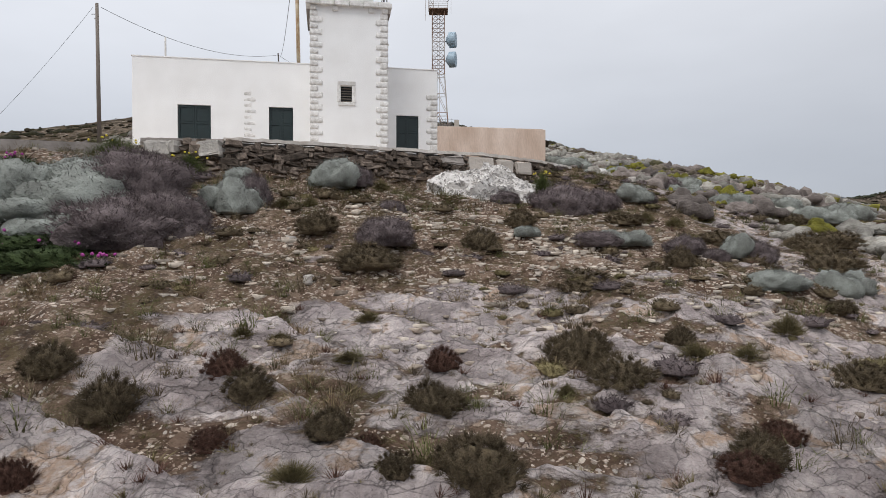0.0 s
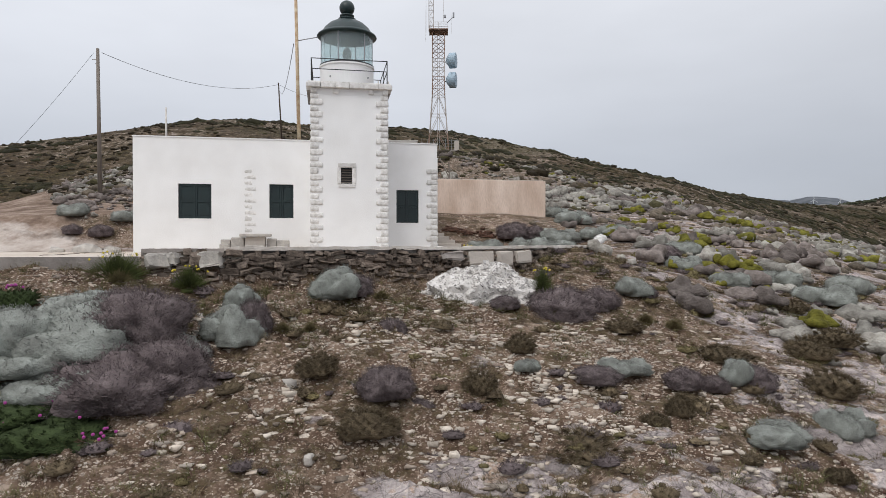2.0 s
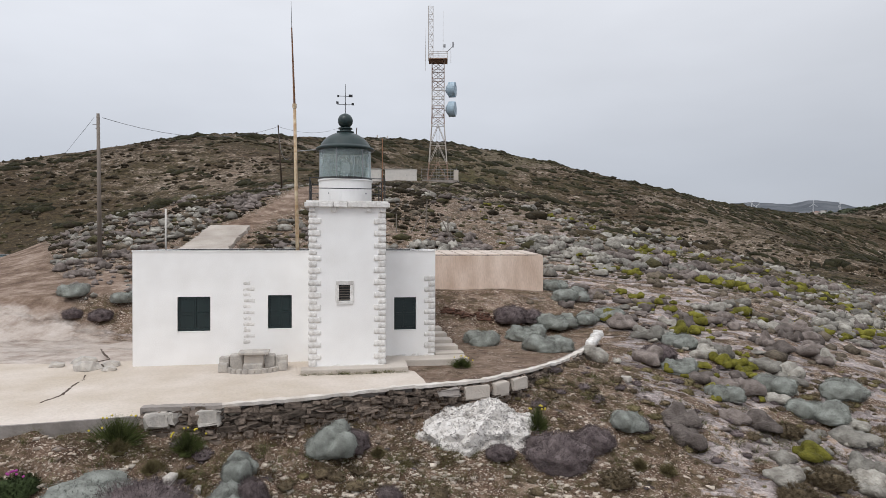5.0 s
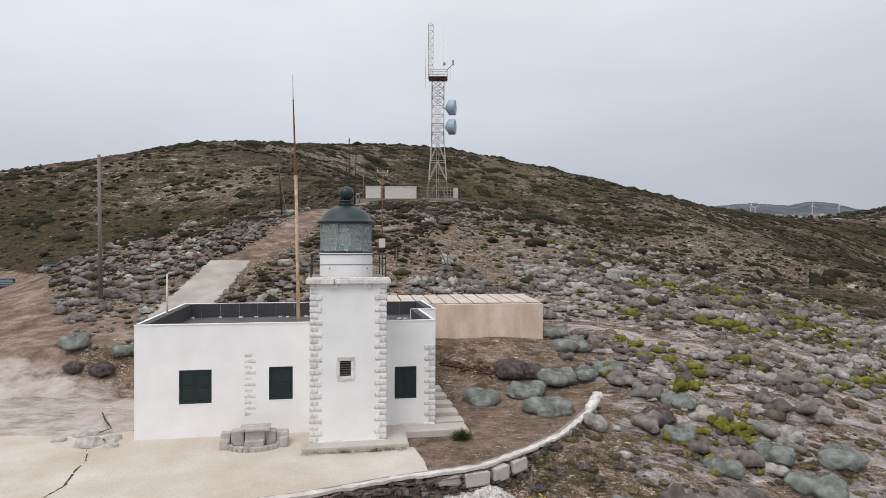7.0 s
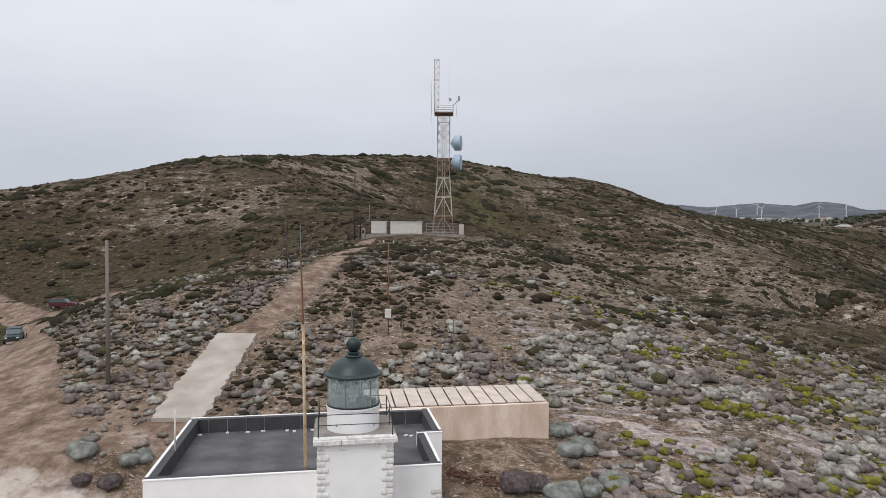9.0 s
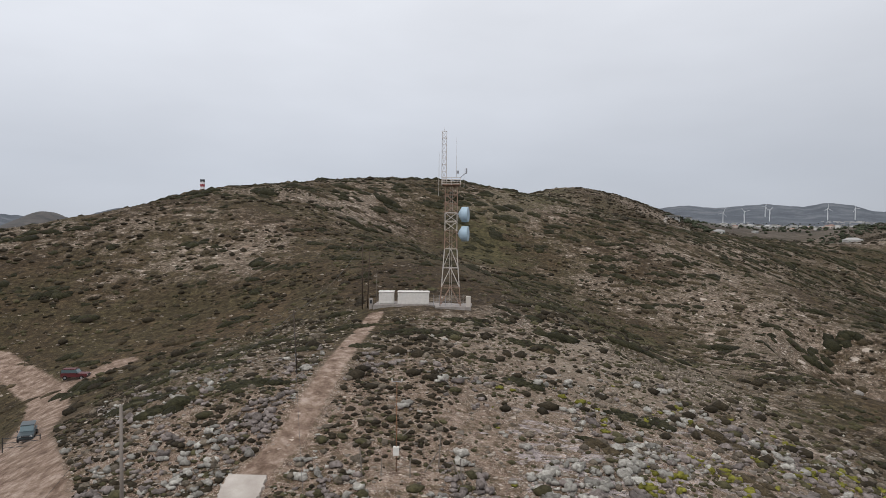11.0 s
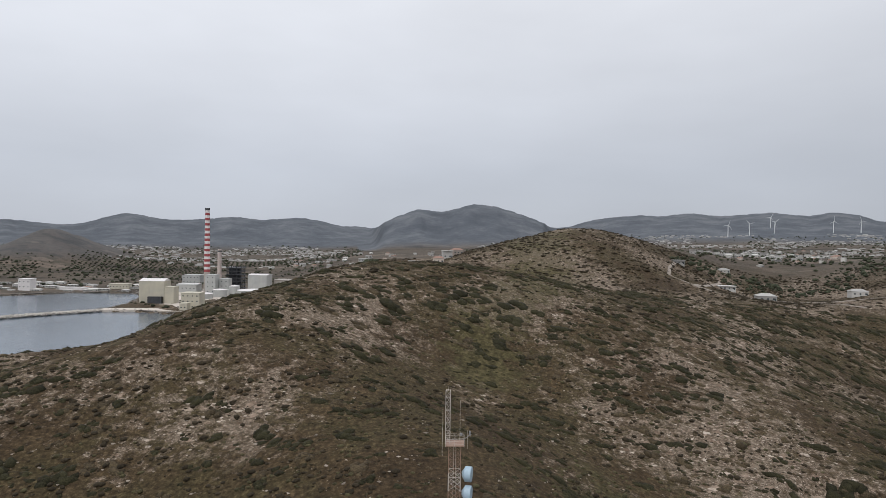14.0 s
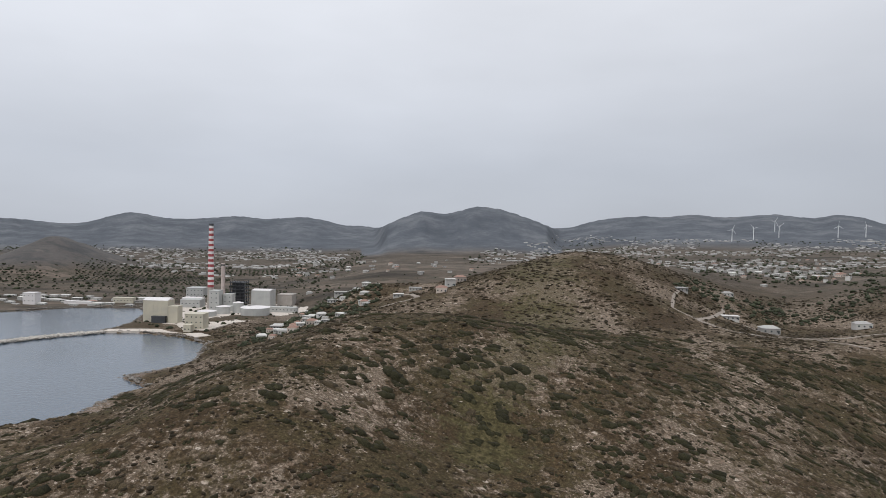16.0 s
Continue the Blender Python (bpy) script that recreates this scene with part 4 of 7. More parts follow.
# railing
rail = part("railing", tubed((T0 + 0.02, TV0 + 0.02, 6.65), (T0 + 0.02, TV0 + 0.02, 7.62), 0.022), BLACK_IRON, house, "black iron gallery railing")
CR = [(T0 + 0.02, TV0 + 0.02), (T1 - 0.02, TV0 + 0.02), (T1 - 0.02, TV1 - 0.02), (T0 + 0.02, TV1 - 0.02)]
for i in range(1, 4):
    part("post", tubed((*CR[i], 6.65), (*CR[i], 7.62), 0.022), BLACK_IRON, rail)
for i in range(4):
    a, b = CR[i], CR[(i + 1) % 4]
    for z in (7.61, 7.2):
        part("rail", tubed((*a, z), (*b, z), 0.018), BLACK_IRON, rail)
    m = ((a[0] + b[0]) / 2, (a[1] + b[1]) / 2)
    if i in (1, 3):
        part("post", tubed((*m, 6.68), (*m, 7.62), 0.018), BLACK_IRON, rail)
for u in (T0 + 0.75, T1 - 0.75):
    part("drain_spout", tubed((u, -1.45, 7.05), (u, -1.62, 7.03), 0.03), GREY_METAL, house)


# ---- lattice mast ----
mast = thing("lattice_mast", (-0.8, 109.9, 31.4), "tall lattice telecom mast with rusty red and white paint", "radio mast")
LEV = [(0, 1.88), (3.3, 1.62), (6.6, 1.38), (9.9, 1.14)] + [(9.9 + 1.57 * i, 1.10) for i in range(1, 8)]
for i, ((z0, h0), (z1, h1)) in enumerate(zip(LEV, LEV[1:])):
    m = MAST_WHITE if i in (1, 2, 5, 6) else MAST
    corners0 = [(-h0, -h0), (h0, -h0), (h0, h0), (-h0, h0)]
    corners1 = [(-h1, -h1), (h1, -h1), (h1, h1), (-h1, h1)]
    for k in range(4):
        part("leg", tubed((*corners0[k], z0), (*corners1[k], z1), 0.085, seg=6), m, mast)
        a0, b0, a1, b1 = corners0[k], corners0[(k + 1) % 4], corners1[k], corners1[(k + 1) % 4]
        bm = bmesh.new()
        tube(bm, (*a1, z1), (*b1, z1), 0.05, seg=5)
        mid = ((a1[0] + b1[0]) / 2, (a1[1] + b1[1]) / 2)
        if i < 3:
            tube(bm, (*a0, z0), (*mid, z1), 0.05, seg=5)
            tube(bm, (*b0, z0), (*mid, z1), 0.05, seg=5)
        else:
            tube(bm, (*a0, z0), (*b1, z1), 0.04, seg=5)
            tube(bm, (*b0, z0), (*a1, z1), 0.04, seg=5)
        part("brace", bm, m, mast)
PZ = LEV[-1][0]
part("platform", boxed(-1.7, -1.7, PZ + 0.05, 1.7, 1.7, PZ + 0.2, 0.02), MAST, mast)
for z in (0.55, 0.95, 1.3):
    bm = bmesh.new()
    for a, b in (((-1.7, -1.7), (1.7, -1.7)), ((1.7, -1.7), (1.7, 1.7)), ((1.7, 1.7), (-1.7, 1.7)), ((-1.7, 1.7), (-1.7, -1.7))):
        tube(bm, (*a, PZ + z), (*b, PZ + z), 0.035, seg=5)
    part("guard_rail", bm, MAST_WHITE, mast)
for k in range(8):
    x, y = ((-1.7, -1.7), (0, -1.7), (1.7, -1.7), (1.7, 0), (1.7, 1.7), (0, 1.7), (-1.7, 1.7), (-1.7, 0))[k]
    part("guard_post", tubed((x, y, PZ), (x, y, PZ + 1.35), 0.035, seg=5), MAST_WHITE, mast)
for i in range(8):
    z0, z1 = PZ + 0.2 + i * 1.16, PZ + 0.2 + (i + 1) * 1.16
    s = 0.42
    cs = [(-1.35 - s, -s), (-1.35 + s, -s), (-1.35 + s, s), (-1.35 - s, s)]
    for k in range(4):
        part("upper_leg", tubed((*cs[k], z0), (*cs[k], z1), 0.05, seg=5), MAST_WHITE, mast)
        part("upper_brace", tube(tubed((*cs[k], z0), (*cs[(k + 1) % 4], z1), 0.028, seg=5), (*cs[k], z1), (*cs[(k + 1) % 4], z1), 0.03, seg=5), MAST_WHITE, mast)
for x, y, z0, z1 in ((0.9, -1.6, 1.3, 8.2), (-2.3, -1.0, -1.8, 3.2), (-2.3, 0.6, 0.2, 6.0), (2.3, -1, -0.5, 2.8), (-1.35, 0, 9.4, 10.2)):
    part("whip_antenna", tubed((x, y, PZ + z0), (x, y, PZ + z1), 0.03, 0.015, 5), MAST_WHITE, mast)
arm = part("antenna_arm", tubed((1.5, -1.5, PZ + 1.2), (2.7, -1.7, PZ + 2.2), 0.06, seg=5), GREY_METAL, mast)
part("panel_antenna", boxed(2.55, -1.85, PZ + 2.0, 2.85, -1.6, PZ + 2.9, 0.04), GREY_METAL, mast)
part("panel_antenna", boxed(0.95, -1.85, PZ + 2.0, 1.35, -1.55, PZ + 2.5, 0.05), GREY_METAL, mast)
for z in (15.9, 12.55):
    b = part("dish_drum", lathe(((0.5, -0.75), (1.15, -0.25), (1.32, -0.2), (1.32, 0.95), (1.22, 1.0), (0.4, 1.03)), 28), DISH, mast, "pale blue microwave dish drum")
    b.matrix_basis = pose(2.2, -0.6, z, 90, 0, 78)
    part("dish_bracket", tubed((1.0, 0.2, z), (2.0, 0.2, z), 0.1, seg=6), GREY_METAL, mast)
# ladder
for x in (-0.2, 0.2):
    part("ladder_rail", tubed((x, 0.4, 0), (x, 0.4, PZ), 0.03, seg=5), MAST_WHITE, mast)

PLAT = 31.5
tagged(link(prism(((-14.2, 109.0), (-3.4, 109.2), (-3.4, 106.3), (2.7, 106.4), (3.4, 118.2), (-14.0, 117)), 28.5, PLAT, 0.05), "concrete_platform", CONCRETE_DARK), "concrete platform under the mast and equipment cabins", "platform")


def cabin(x0, y0, w, d, h, doors, label):
    c = thing("equipment_cabin", (x0, y0, PLAT), label, "cabin", "equipment cabins by the mast", rz=2)
    part("body", boxed(0, 0, 0.08, w, d, h, 0.03), WHITE_PANEL, c)
    part("roof", boxed(-0.08, -0.08, h + 0.004, w + 0.08, d + 0.08, h + 0.12, 0.03), WHITE_PANEL, c)
    part("base_frame", boxed(0.05, 0.05, 0, w - 0.05, d - 0.05, 0.076), CONCRETE_DARK, c)
    k = int(w / 0.55)
    for i in range(k):
        part("wall_rib", boxed(0.2 + i * (w - 0.4) / (k - 1) - 0.03, -0.03, 0.15, 0.2 + i * (w - 0.4) / (k - 1) + 0.03, -0.002, h - 0.1), WHITE_PANEL, c)
    for u in doors:
        dd = part("door", boxed(u, -0.06, 0.15, u + 0.95, -0.032, h - 0.12, 0.01), WHITE_PANEL, c)
        part("handle", boxed(u + 0.8, -0.1, 1.05, u + 0.86, -0.062, 1.2), GREY_METAL, dd)
    return c


cabin(-13.3, 109.7, 2.6, 2.4, 2.1, (0.3, 1.35), "small white metal equipment cabin on concrete")
cabin(-10.0, 109.9, 5.5, 2.6, 2.1, (2.9, 4.1), "long white metal equipment cabin on concrete")
hut = thing("utility_box", (-15.0, 109.8, PLAT - 0.9), "grey utility box beside the cabins", "utility box")
part("body", boxed(0, 0, -0.6, 0.6, 0.6, 1.9, 0.03), CONCRETE_DARK, hut)
part("meter_window", boxed(0.12, -0.03, 1.0, 0.48, -0.004, 1.6, 0.01), BLACK_IRON, hut)
fence = thing("mesh_fence", (-3.6, 106.9, PLAT), "thin metal fence round the mast platform", "fence")
for i in range(7):
    part("post", tubed((i * 1.0, 0.1 * i, 0), (i * 1.0, 0.1 * i, 2.0), 0.03, seg=5), GREY_METAL, fence)
for z in (0.3, 0.8, 1.3, 1.8):
    part("rail", tubed((0, 0, z), (6, 0.6, z), 0.02, seg=4), GREY_METAL, fence)
blk = thing("concrete_kiosk", (1.9, 107.0, PLAT), "small pale concrete kiosk on the platform edge", "kiosk")
part("body", boxed(0, 0, 0, 0.8, 1.6, 1.7, 0.03), CONCRETE, blk)

mast.matrix_basis = mast.matrix_basis @ Matrix.Diagonal((0.95, 0.95, 1, 1))
# ---- shed ----
ROOF_PANEL = mat("faded_pink_panel", (0.60, 0.515, 0.45), 0.9, 0.12, 1.2, 0.2, 14, random_by="object", second=(0.50, 0.42, 0.36), spread=0.08)
shed = thing("flat_roofed_shed", (6.5, 40.2, 17.85), "pink plastered shed with a flat slatted roof", "shed", rz=10.5)
SL = 11.6
part("wall", boxed(-SL, 0, -1.6, 0, 0.3, 2.12, 0.02), PLASTER, shed)
part("wall", boxed(-SL, 0.304, -1.6, -SL + 0.3, 4.0, 2.12, 0.02), PLASTER, shed)
part("wall", boxed(-0.3, 0.304, -1.6, 0, 4.0, 2.12, 0.02), PLASTER, shed)
part("wall", boxed(-SL, 4.004, -1.6, 0, 4.3, 2.3, 0.02), PLASTER, shed)
for i in range(13):
    u0 = -SL + i * SL / 13
    bm = bmesh.new()
    tubeless = [bm.verts.new(c) for c in ((u0 + 0.05, 0.34, 2.14), (u0 + SL / 13 - 0.05, 0.34, 2.14), (u0 + SL / 13 - 0.05, 4.1, 2.36), (u0 + 0.05, 4.1, 2.36), (u0 + 0.05, 0.34, 2.2), (u0 + SL / 13 - 0.05, 0.34, 2.2), (u0 + SL / 13 - 0.05, 4.1, 2.42), (u0 + 0.05, 4.1, 2.42))]
    for f in ((3, 2, 1, 0), (4, 5, 6, 7), (0, 1, 5, 4), (1, 2, 6, 5), (2, 3, 7, 6), (3, 0, 4, 7)):
        bm.faces.new([tubeless[k] for k in f])
    part("roof_panel", bm, ROOF_PANEL, shed)
part("roof_deck", boxed(-SL + 0.31, 0.31, 1.9, -0.31, 4.0, 2.1), BLACK_IRON, shed)

# ---- poles ----
def pole(name, x, y, z0, z1, r0, r1, m, label, category="pole", lean=(0, 0), group=""):
    p = thing(name, (x, y, z0), label, category, group)
    part("shaft", tubed((0, 0, -0.5), (lean[0], lean[1], z1 - z0), r0, r1, 10), m, p, smooth=True)
    return p


up = pole("utility_pole", -25.07, 46.3, gz(-25.07, 46.3), 30.2, 0.16, 0.11, GREY_WOOD, "weathered grey wooden utility pole on the slope", lean=(-0.12, 0))
part("insulator", tubed((-0.52, 0, 10.0), (-0.1, 0, 10.0), 0.03), GREY_METAL, up)
part("insulator", tubed((-0.30, 0, 9.7), (-0.05, 0, 9.7), 0.03), GREY_METAL, up)
th = pole("utility_pole", -18.5, 73.0, gz(-18.5, 73), 34.4, 0.10, 0.07, BROWN_WOOD, "slender dark wooden pole beside the track", lean=(-0.45, 0))
pole("utility_pole", -16.4, 111.2, gz(-16.4, 111.2), 42.3, 0.12, 0.09, BROWN_WOOD, "dark wooden pole beside the equipment cabins")
pole("utility_pole", -15.6, 112.0, gz(-15.6, 112.0), 41.2, 0.10, 0.08, BROWN_WOOD, "dark wooden pole beside the equipment cabins", lean=(0.4, 0))
pole("utility_pole", -14.0, 112.5, PLAT, 36.8, 0.05, 0.05, GREY_WOOD, "thin pale post behind the utility box")
am = pole("antenna_pole", -6.1, 26.95, BASE + 3.95, 26.6, 0.085, 0.065, POLE_YELLOW, "tall yellowed antenna pole on the roof", "antenna", lean=(-0.13, -0.1))
part("upper_shaft", tubed((-0.13, -0.1, 6.9), (-0.23, -0.19, 10.2), 0.05, 0.028), RUST, am)
part("collar", tubed((-0.13, -0.1, 6.82), (-0.13, -0.1, 7.0), 0.09), POLE_YELLOW, am)
part("whip", tubed((-0.23, -0.19, 10.2), (-0.25, -0.21, 11.3), 0.02, 0.008), GREY_METAL, am)
part("stay", tubed((-0.1, 0, 5.0), (1.0, -0.55, 5.0), 0.02), GREY_METAL, am)
rp = pole("roof_post", -12.75, 29.2, BASE + TOP, 22.3, 0.045, 0.04, WHITE_PANEL, "short white post on the parapet", "post")
wt = pole("weather_station", -5.3, 56.2, gz(-5.3, 56.2), 30.1, 0.05, 0.035, RUST, "thin rusty weather station mast with instruments", "weather station")
part("cross_arm", tubed((-0.45, 0, wt_h := 30.1 - gz(-5.3, 56.2)), (0.45, 0, wt_h), 0.025), GREY_METAL, wt)
part("anemometer", boxed(-0.5, -0.06, wt_h, -0.4, 0.06, wt_h + 0.25, 0.02), WHITE_PANEL, wt)
part("anemometer", boxed(0.4, -0.06, wt_h, 0.5, 0.06, wt_h + 0.2, 0.02), WHITE_PANEL, wt)
part("instrument_box", boxed(-0.3, -0.2, 1.5, 0.25, 0.2, 2.3, 0.03), WHITE_PANEL, wt)


# ---- scrub ----
def blob(subdiv, seed, flat=0.75, lump=0.25, freq=1.6, bulge=False):
    bm = bmesh.new()
    bmesh.ops.create_icosphere(bm, subdivisions=subdiv, radius=1.0)
    off = Vector((seed * 7.1, seed * 3.3, seed * 1.7))
    for v in bm.verts:
        d = v.co.normalized()
        v.co = d * (1 + lump * (noise.noise(d * freq + off) + 0.5 * noise.noise(d * freq * 2.7 + off)))
        if bulge:
            v.co.z = max(v.co.z, -0.5) * 0.66 + 0.30
        else:
            v.co.z = v.co.z * flat if v.co.z > 0 else v.co.z * 0.3
    vs = np.array([v.co[:] for v in bm.verts])
    fs = np.array([[v.index for v in f.verts] for f in bm.faces])
    bm.free()
    return vs, fs


def scatter(name, material, shapes, x, y, size, label, category, sink=0.1, squash=(0.7, 1.2), seed=1, kind="stuff", smooth=True, drape=False, along=False, lift=0.0):
    """Many small forms on the ground, joined in one mesh."""
    q = np.random.RandomState(seed)
    z = ground(x, y)
    V, F, parts, base = [], [], [], 0
    for k in range(len(x)):
        vs, fs = shapes[q.randint(len(shapes))]
        a = q.normal(0, 0.35) + (3.1416 if q.rand() < 0.5 else 0) if along else q.rand() * 6.283
        c, s = math.cos(a), math.sin(a)
        e = size[k] * np.array([q.uniform(0.8, 1.25), q.uniform(0.8, 1.25), q.uniform(*squash)])
        w = vs * e * ((1.15, 1.0, 1) if along else 1)
        V.append(np.stack([w[:, 0] * c - w[:, 1] * s + x[k], w[:, 0] * s + w[:, 1] * c + y[k], w[:, 2] + z[k] + lift - sink * size[k]], 1))
        F.append(fs + base)
        base += len(vs)
        parts.append(vs)
    V, F = np.concatenate(V), np.concatenate(F)
    if drape:
        V[:, 2] += ground(V[:, 0], V[:, 1]) - np.repeat(z, [len(v) for v in parts])
    me = bpy.data.meshes.new(name)
    me.vertices.add(len(V))
    me.vertices.foreach_set("co", V.ravel())
    me.loops.add(F.size)
    me.loops.foreach_set("vertex_index", F.ravel())
    me.polygons.add(len(F))
    me.polygons.foreach_set("loop_start", np.arange(len(F)) * F.shape[1])
    me.update(calc_edges=True)
    if smooth:
        me.shade_smooth()
    me.materials.append(material)
    return tagged(new(name, me), label, category, kind=kind)


def leafmat(name, colour, second, fine=30.0, by="island", bump=1.0, scale=2.5, vary=0.3, spread=0.3):
    return mat(name, colour, 0.9, vary, scale, bump, fine, random_by=by, second=second, spread=spread)


GREYGREEN = leafmat("grey_green_leaves", (0.335, 0.318, 0.280), (0.180, 0.162, 0.140), 14, spread=0.4)
LIME = leafmat("yellow_green_leaves", (0.185, 0.172, 0.030), (0.095, 0.088, 0.018), 14)
MAUVE = leafmat("mauve_grey_leaves", (0.215, 0.182, 0.165), (0.115, 0.095, 0.084), 14, spread=0.35)
HEATH = leafmat("dark_heath", (0.042, 0.033, 0.020), (0.022, 0.017, 0.011), 8)
OLIVE = leafmat("olive_scrub", (0.078, 0.069, 0.035), (0.042, 0.037, 0.020), 8)
GREYWOODY = leafmat("grey_woody_scrub", (0.165, 0.135, 0.102), (0.088, 0.072, 0.054), 10)


def lobed(subdiv, seed):
    """A cushion plant: many round lobes grown into one dome."""
    q = np.random.RandomState(seed)
    vs, fs = blob(subdiv, seed, 1.0, 0.0)
    c = q.normal(0, 1, (q.randint(7, 13), 3)) * (0.62, 0.62, 0.30)
    c = np.array([p * min(1, 0.62 / np.linalg.norm(p)) for p in c])
    c[:, 2] = np.abs(c[:, 2])
    rad = q.uniform(0.26, 0.44, len(c))
    d = vs / np.linalg.norm(vs, axis=1)[:, None]
    b = d @ c.T
    h = b * b - (c * c).sum(1) + rad ** 2
    out = np.where(h > 0, b + np.sqrt(np.maximum(h, 0)), 0).max(1)
    vs = d * np.maximum(out, 0.42)[:, None]
    vs[:, 2] = np.where(vs[:, 2] > 0, vs[:, 2] * 1.15, vs[:, 2] * 0.6)
    rough = np.array([noise.noise(Vector(v) * 6.5) + 0.6 * noise.noise(Vector(v) * 13) for v in vs])
    return vs * (1 + 0.11 * rough)[:, None], fs


B1 = [lobed(3, s) for s in range(10)]
B1_FAR = [lobed(2, s) for s in range(10, 20)]
B0 = [blob(2, s, 0.6, 0.45, 1.4) for s in range(20, 26)]
LOW3 = [blob(2, s, 0.7, 0.55, 1.9) for s in range(50, 56)]


def thicket(seed):
    """A spreading bush of several crowns."""
    q = np.random.RandomState(seed)
    V, F, base = [], [], 0
    for k in range(6):
        vs, fs = blob(1, seed * 9 + k, 0.9, 0.5, 1.8)
        s = q.uniform(0.3, 0.6)
        V.append(vs * s * (1.15, 1.0, 0.9) + (q.normal(0, 0.5), q.normal(0, 0.3), 0))
        F.append(fs + base)
        base += len(vs)
    return np.concatenate(V), np.concatenate(F)


THICKET = [thicket(s) for s in range(12)]
LOW = [blob(1, s, 0.8, 0.5, 1.6) for s in range(40, 48)]
DARKBUSH = leafmat("dark_bush_leaves", (0.036, 0.033, 0.016), (0.017, 0.016, 0.008), 5)
OUTCROP = mat("pale_outcrop", (0.34, 0.29, 0.24), 0.9, 0.2, 1.5, 0.5, 8, random_by="island", second=(0.18, 0.148, 0.118), spread=0.45)


def chip(seed):
    """An angular stone."""
    q = np.random.RandomState(seed)
    v = np.array([(x, y, z) for z in (-0.5, 0.5) for y in (-1, 1) for x in (-1, 1)], float) * (1, 0.8, 1) * q.uniform(0.45, 1.0, (8, 3))
    f = np.array([(0, 2, 3), (0, 3, 1), (4, 5, 7), (4, 7, 6), (0, 1, 5), (0, 5, 4), (1, 3, 7), (1, 7, 5), (3, 2, 6), (3, 6, 7), (2, 0, 4), (2, 4, 6)])
    return v, f


CHIPS = [chip(s) for s in range(60, 74)]


def spread(count, seed, x0, x1, y0, y1, keep):
    q = np.random.RandomState(seed)
    x, y = q.uniform(x0, x1, count), q.uniform(y0, y1, count)
    u = q.rand(count)
    path = np.minimum(path_distance(TRACK, x, y) / 2.0, np.minimum(path_distance(ROAD, x, y), path_distance(SPUR, x, y)) / 3.2)
    ok = (u < keep(x, y)) & (path > 1) & (site(x, y) < 0.15) & (land(x, y) > 1.5) & ~((x > -17) & (x < 6) & (y > 102) & (y < 121)) & ~((x > -9) & (x < 8) & (y > 37.5) & (y < 45.5))
    return x[ok], y[ok], q


def cushions_keep(x, y):
    n1 = fbm(x / 5, y / 5, 4)
    zone = step(x + 0.15 * (y - 30), 5, 14) * step(y, 17, 24) + (0.45 + 0.55 * step(x, -16, -6)) * step(y, 38, 44) * step(x, -50, -38) + 0.6 * step(-x, 14, 18) * step(y, 29, 33) * step(x, -34, -26)
    return np.clip(zone, 0, 1) * step(n1, 0.40, 0.58) * (1 - step(y, 58, 92))


x, y, q = spread(28500, 5, -50, 85, 16, 112, cushions_keep)
mauve = fbm(x / 4 + 21, y / 4, 2) + 0.25 * q.rand(len(x)) + 0.12 * (1 - step(x, -14, -4)) > 0.66
lime = (fbm(x / 4 + 40, y / 4, 2) > 0.565) & (x > 4) & (q.rand(len(x)) < 0.6) & (y < 85) & (y > 22)
size = (0.20 + 0.58 * q.rand(len(x)) ** 2.2) * (0.78 + 0.22 * step(x, -14, 4))
for name, m, ok, lab in (("cushion_shrubs", GREYGREEN, ~mauve & ~lime, "pale grey-green cushion shrubs covering the stony slope"), ("mauve_shrubs", MAUVE, mauve & ~lime, "mauve-grey half-dead cushion shrubs on the slope"), ("yellow_shrubs", LIME, lime, "yellow-green spurge cushions among grey shrubs")):
    for shapes, band in ((B1, ok & (y < 35)), (B1_FAR, ok & (y >= 35))):
        scatter(name, m, shapes, x[band], y[band], size[band] * (0.95 if m is LIME else 1.15), lab, "shrubs", sink=-0.08, squash=(0.6, 1.0), seed=2)
x, y, q = spread(9000, 8, -45, 85, 24, 125, lambda x, y: 0.6 * step(fbm(x / 9 + 11, y / 9, 3), 0.4, 0.6) * (step(y, 34, 40) + step(x, 12, 20)))
scatter("woody_shrubs", GREYWOODY, LOW, x, y, 0.18 + 0.45 * q.rand(len(x)) ** 2, "grey-brown woody shrubs among the stones", "shrubs", seed=4)
fanwise = lambda x, y: (np.abs(x) < 0.85 * y) * np.clip(150 / np.maximum(y, 1), 0.12, 1) ** 1.3
grassy = lambda x, y: np.exp(-(path_distance(SPINE, x, y) / 22) ** 2) + np.exp(-((x - 42) / 28) ** 2 - ((y - 150) / 45) ** 2)
dense = lambda x, y: (0.10 + 0.90 * step(fbm(x / 20, y / 20, 4), 0.44, 0.58)) * fanwise(x, y)
x, y, q = spread(40000, 9, -320, 340, 70, 420, dense)
scatter("heath_shrubs", HEATH, LOW, x, y, 0.25 + 0.9 * q.rand(len(x)) ** 2.2, "dark low heath shrubs over the hillside", "shrubs", squash=(0.7, 1.1), seed=5)
x, y, q = spread(36000, 10, -320, 340, 50, 420, lambda x, y: (0.15 + 0.6 * step(fbm(x / 30 + 7, y / 30, 4), 0.42, 0.58) + 0.6 * grassy(x, y)) * fanwise(x, y))
scatter("olive_shrubs", OLIVE, LOW, x, y, 0.22 + 0.7 * q.rand(len(x)) ** 2.2, "olive green low scrub over the hillside", "shrubs", squash=(0.65, 1.0), seed=6)
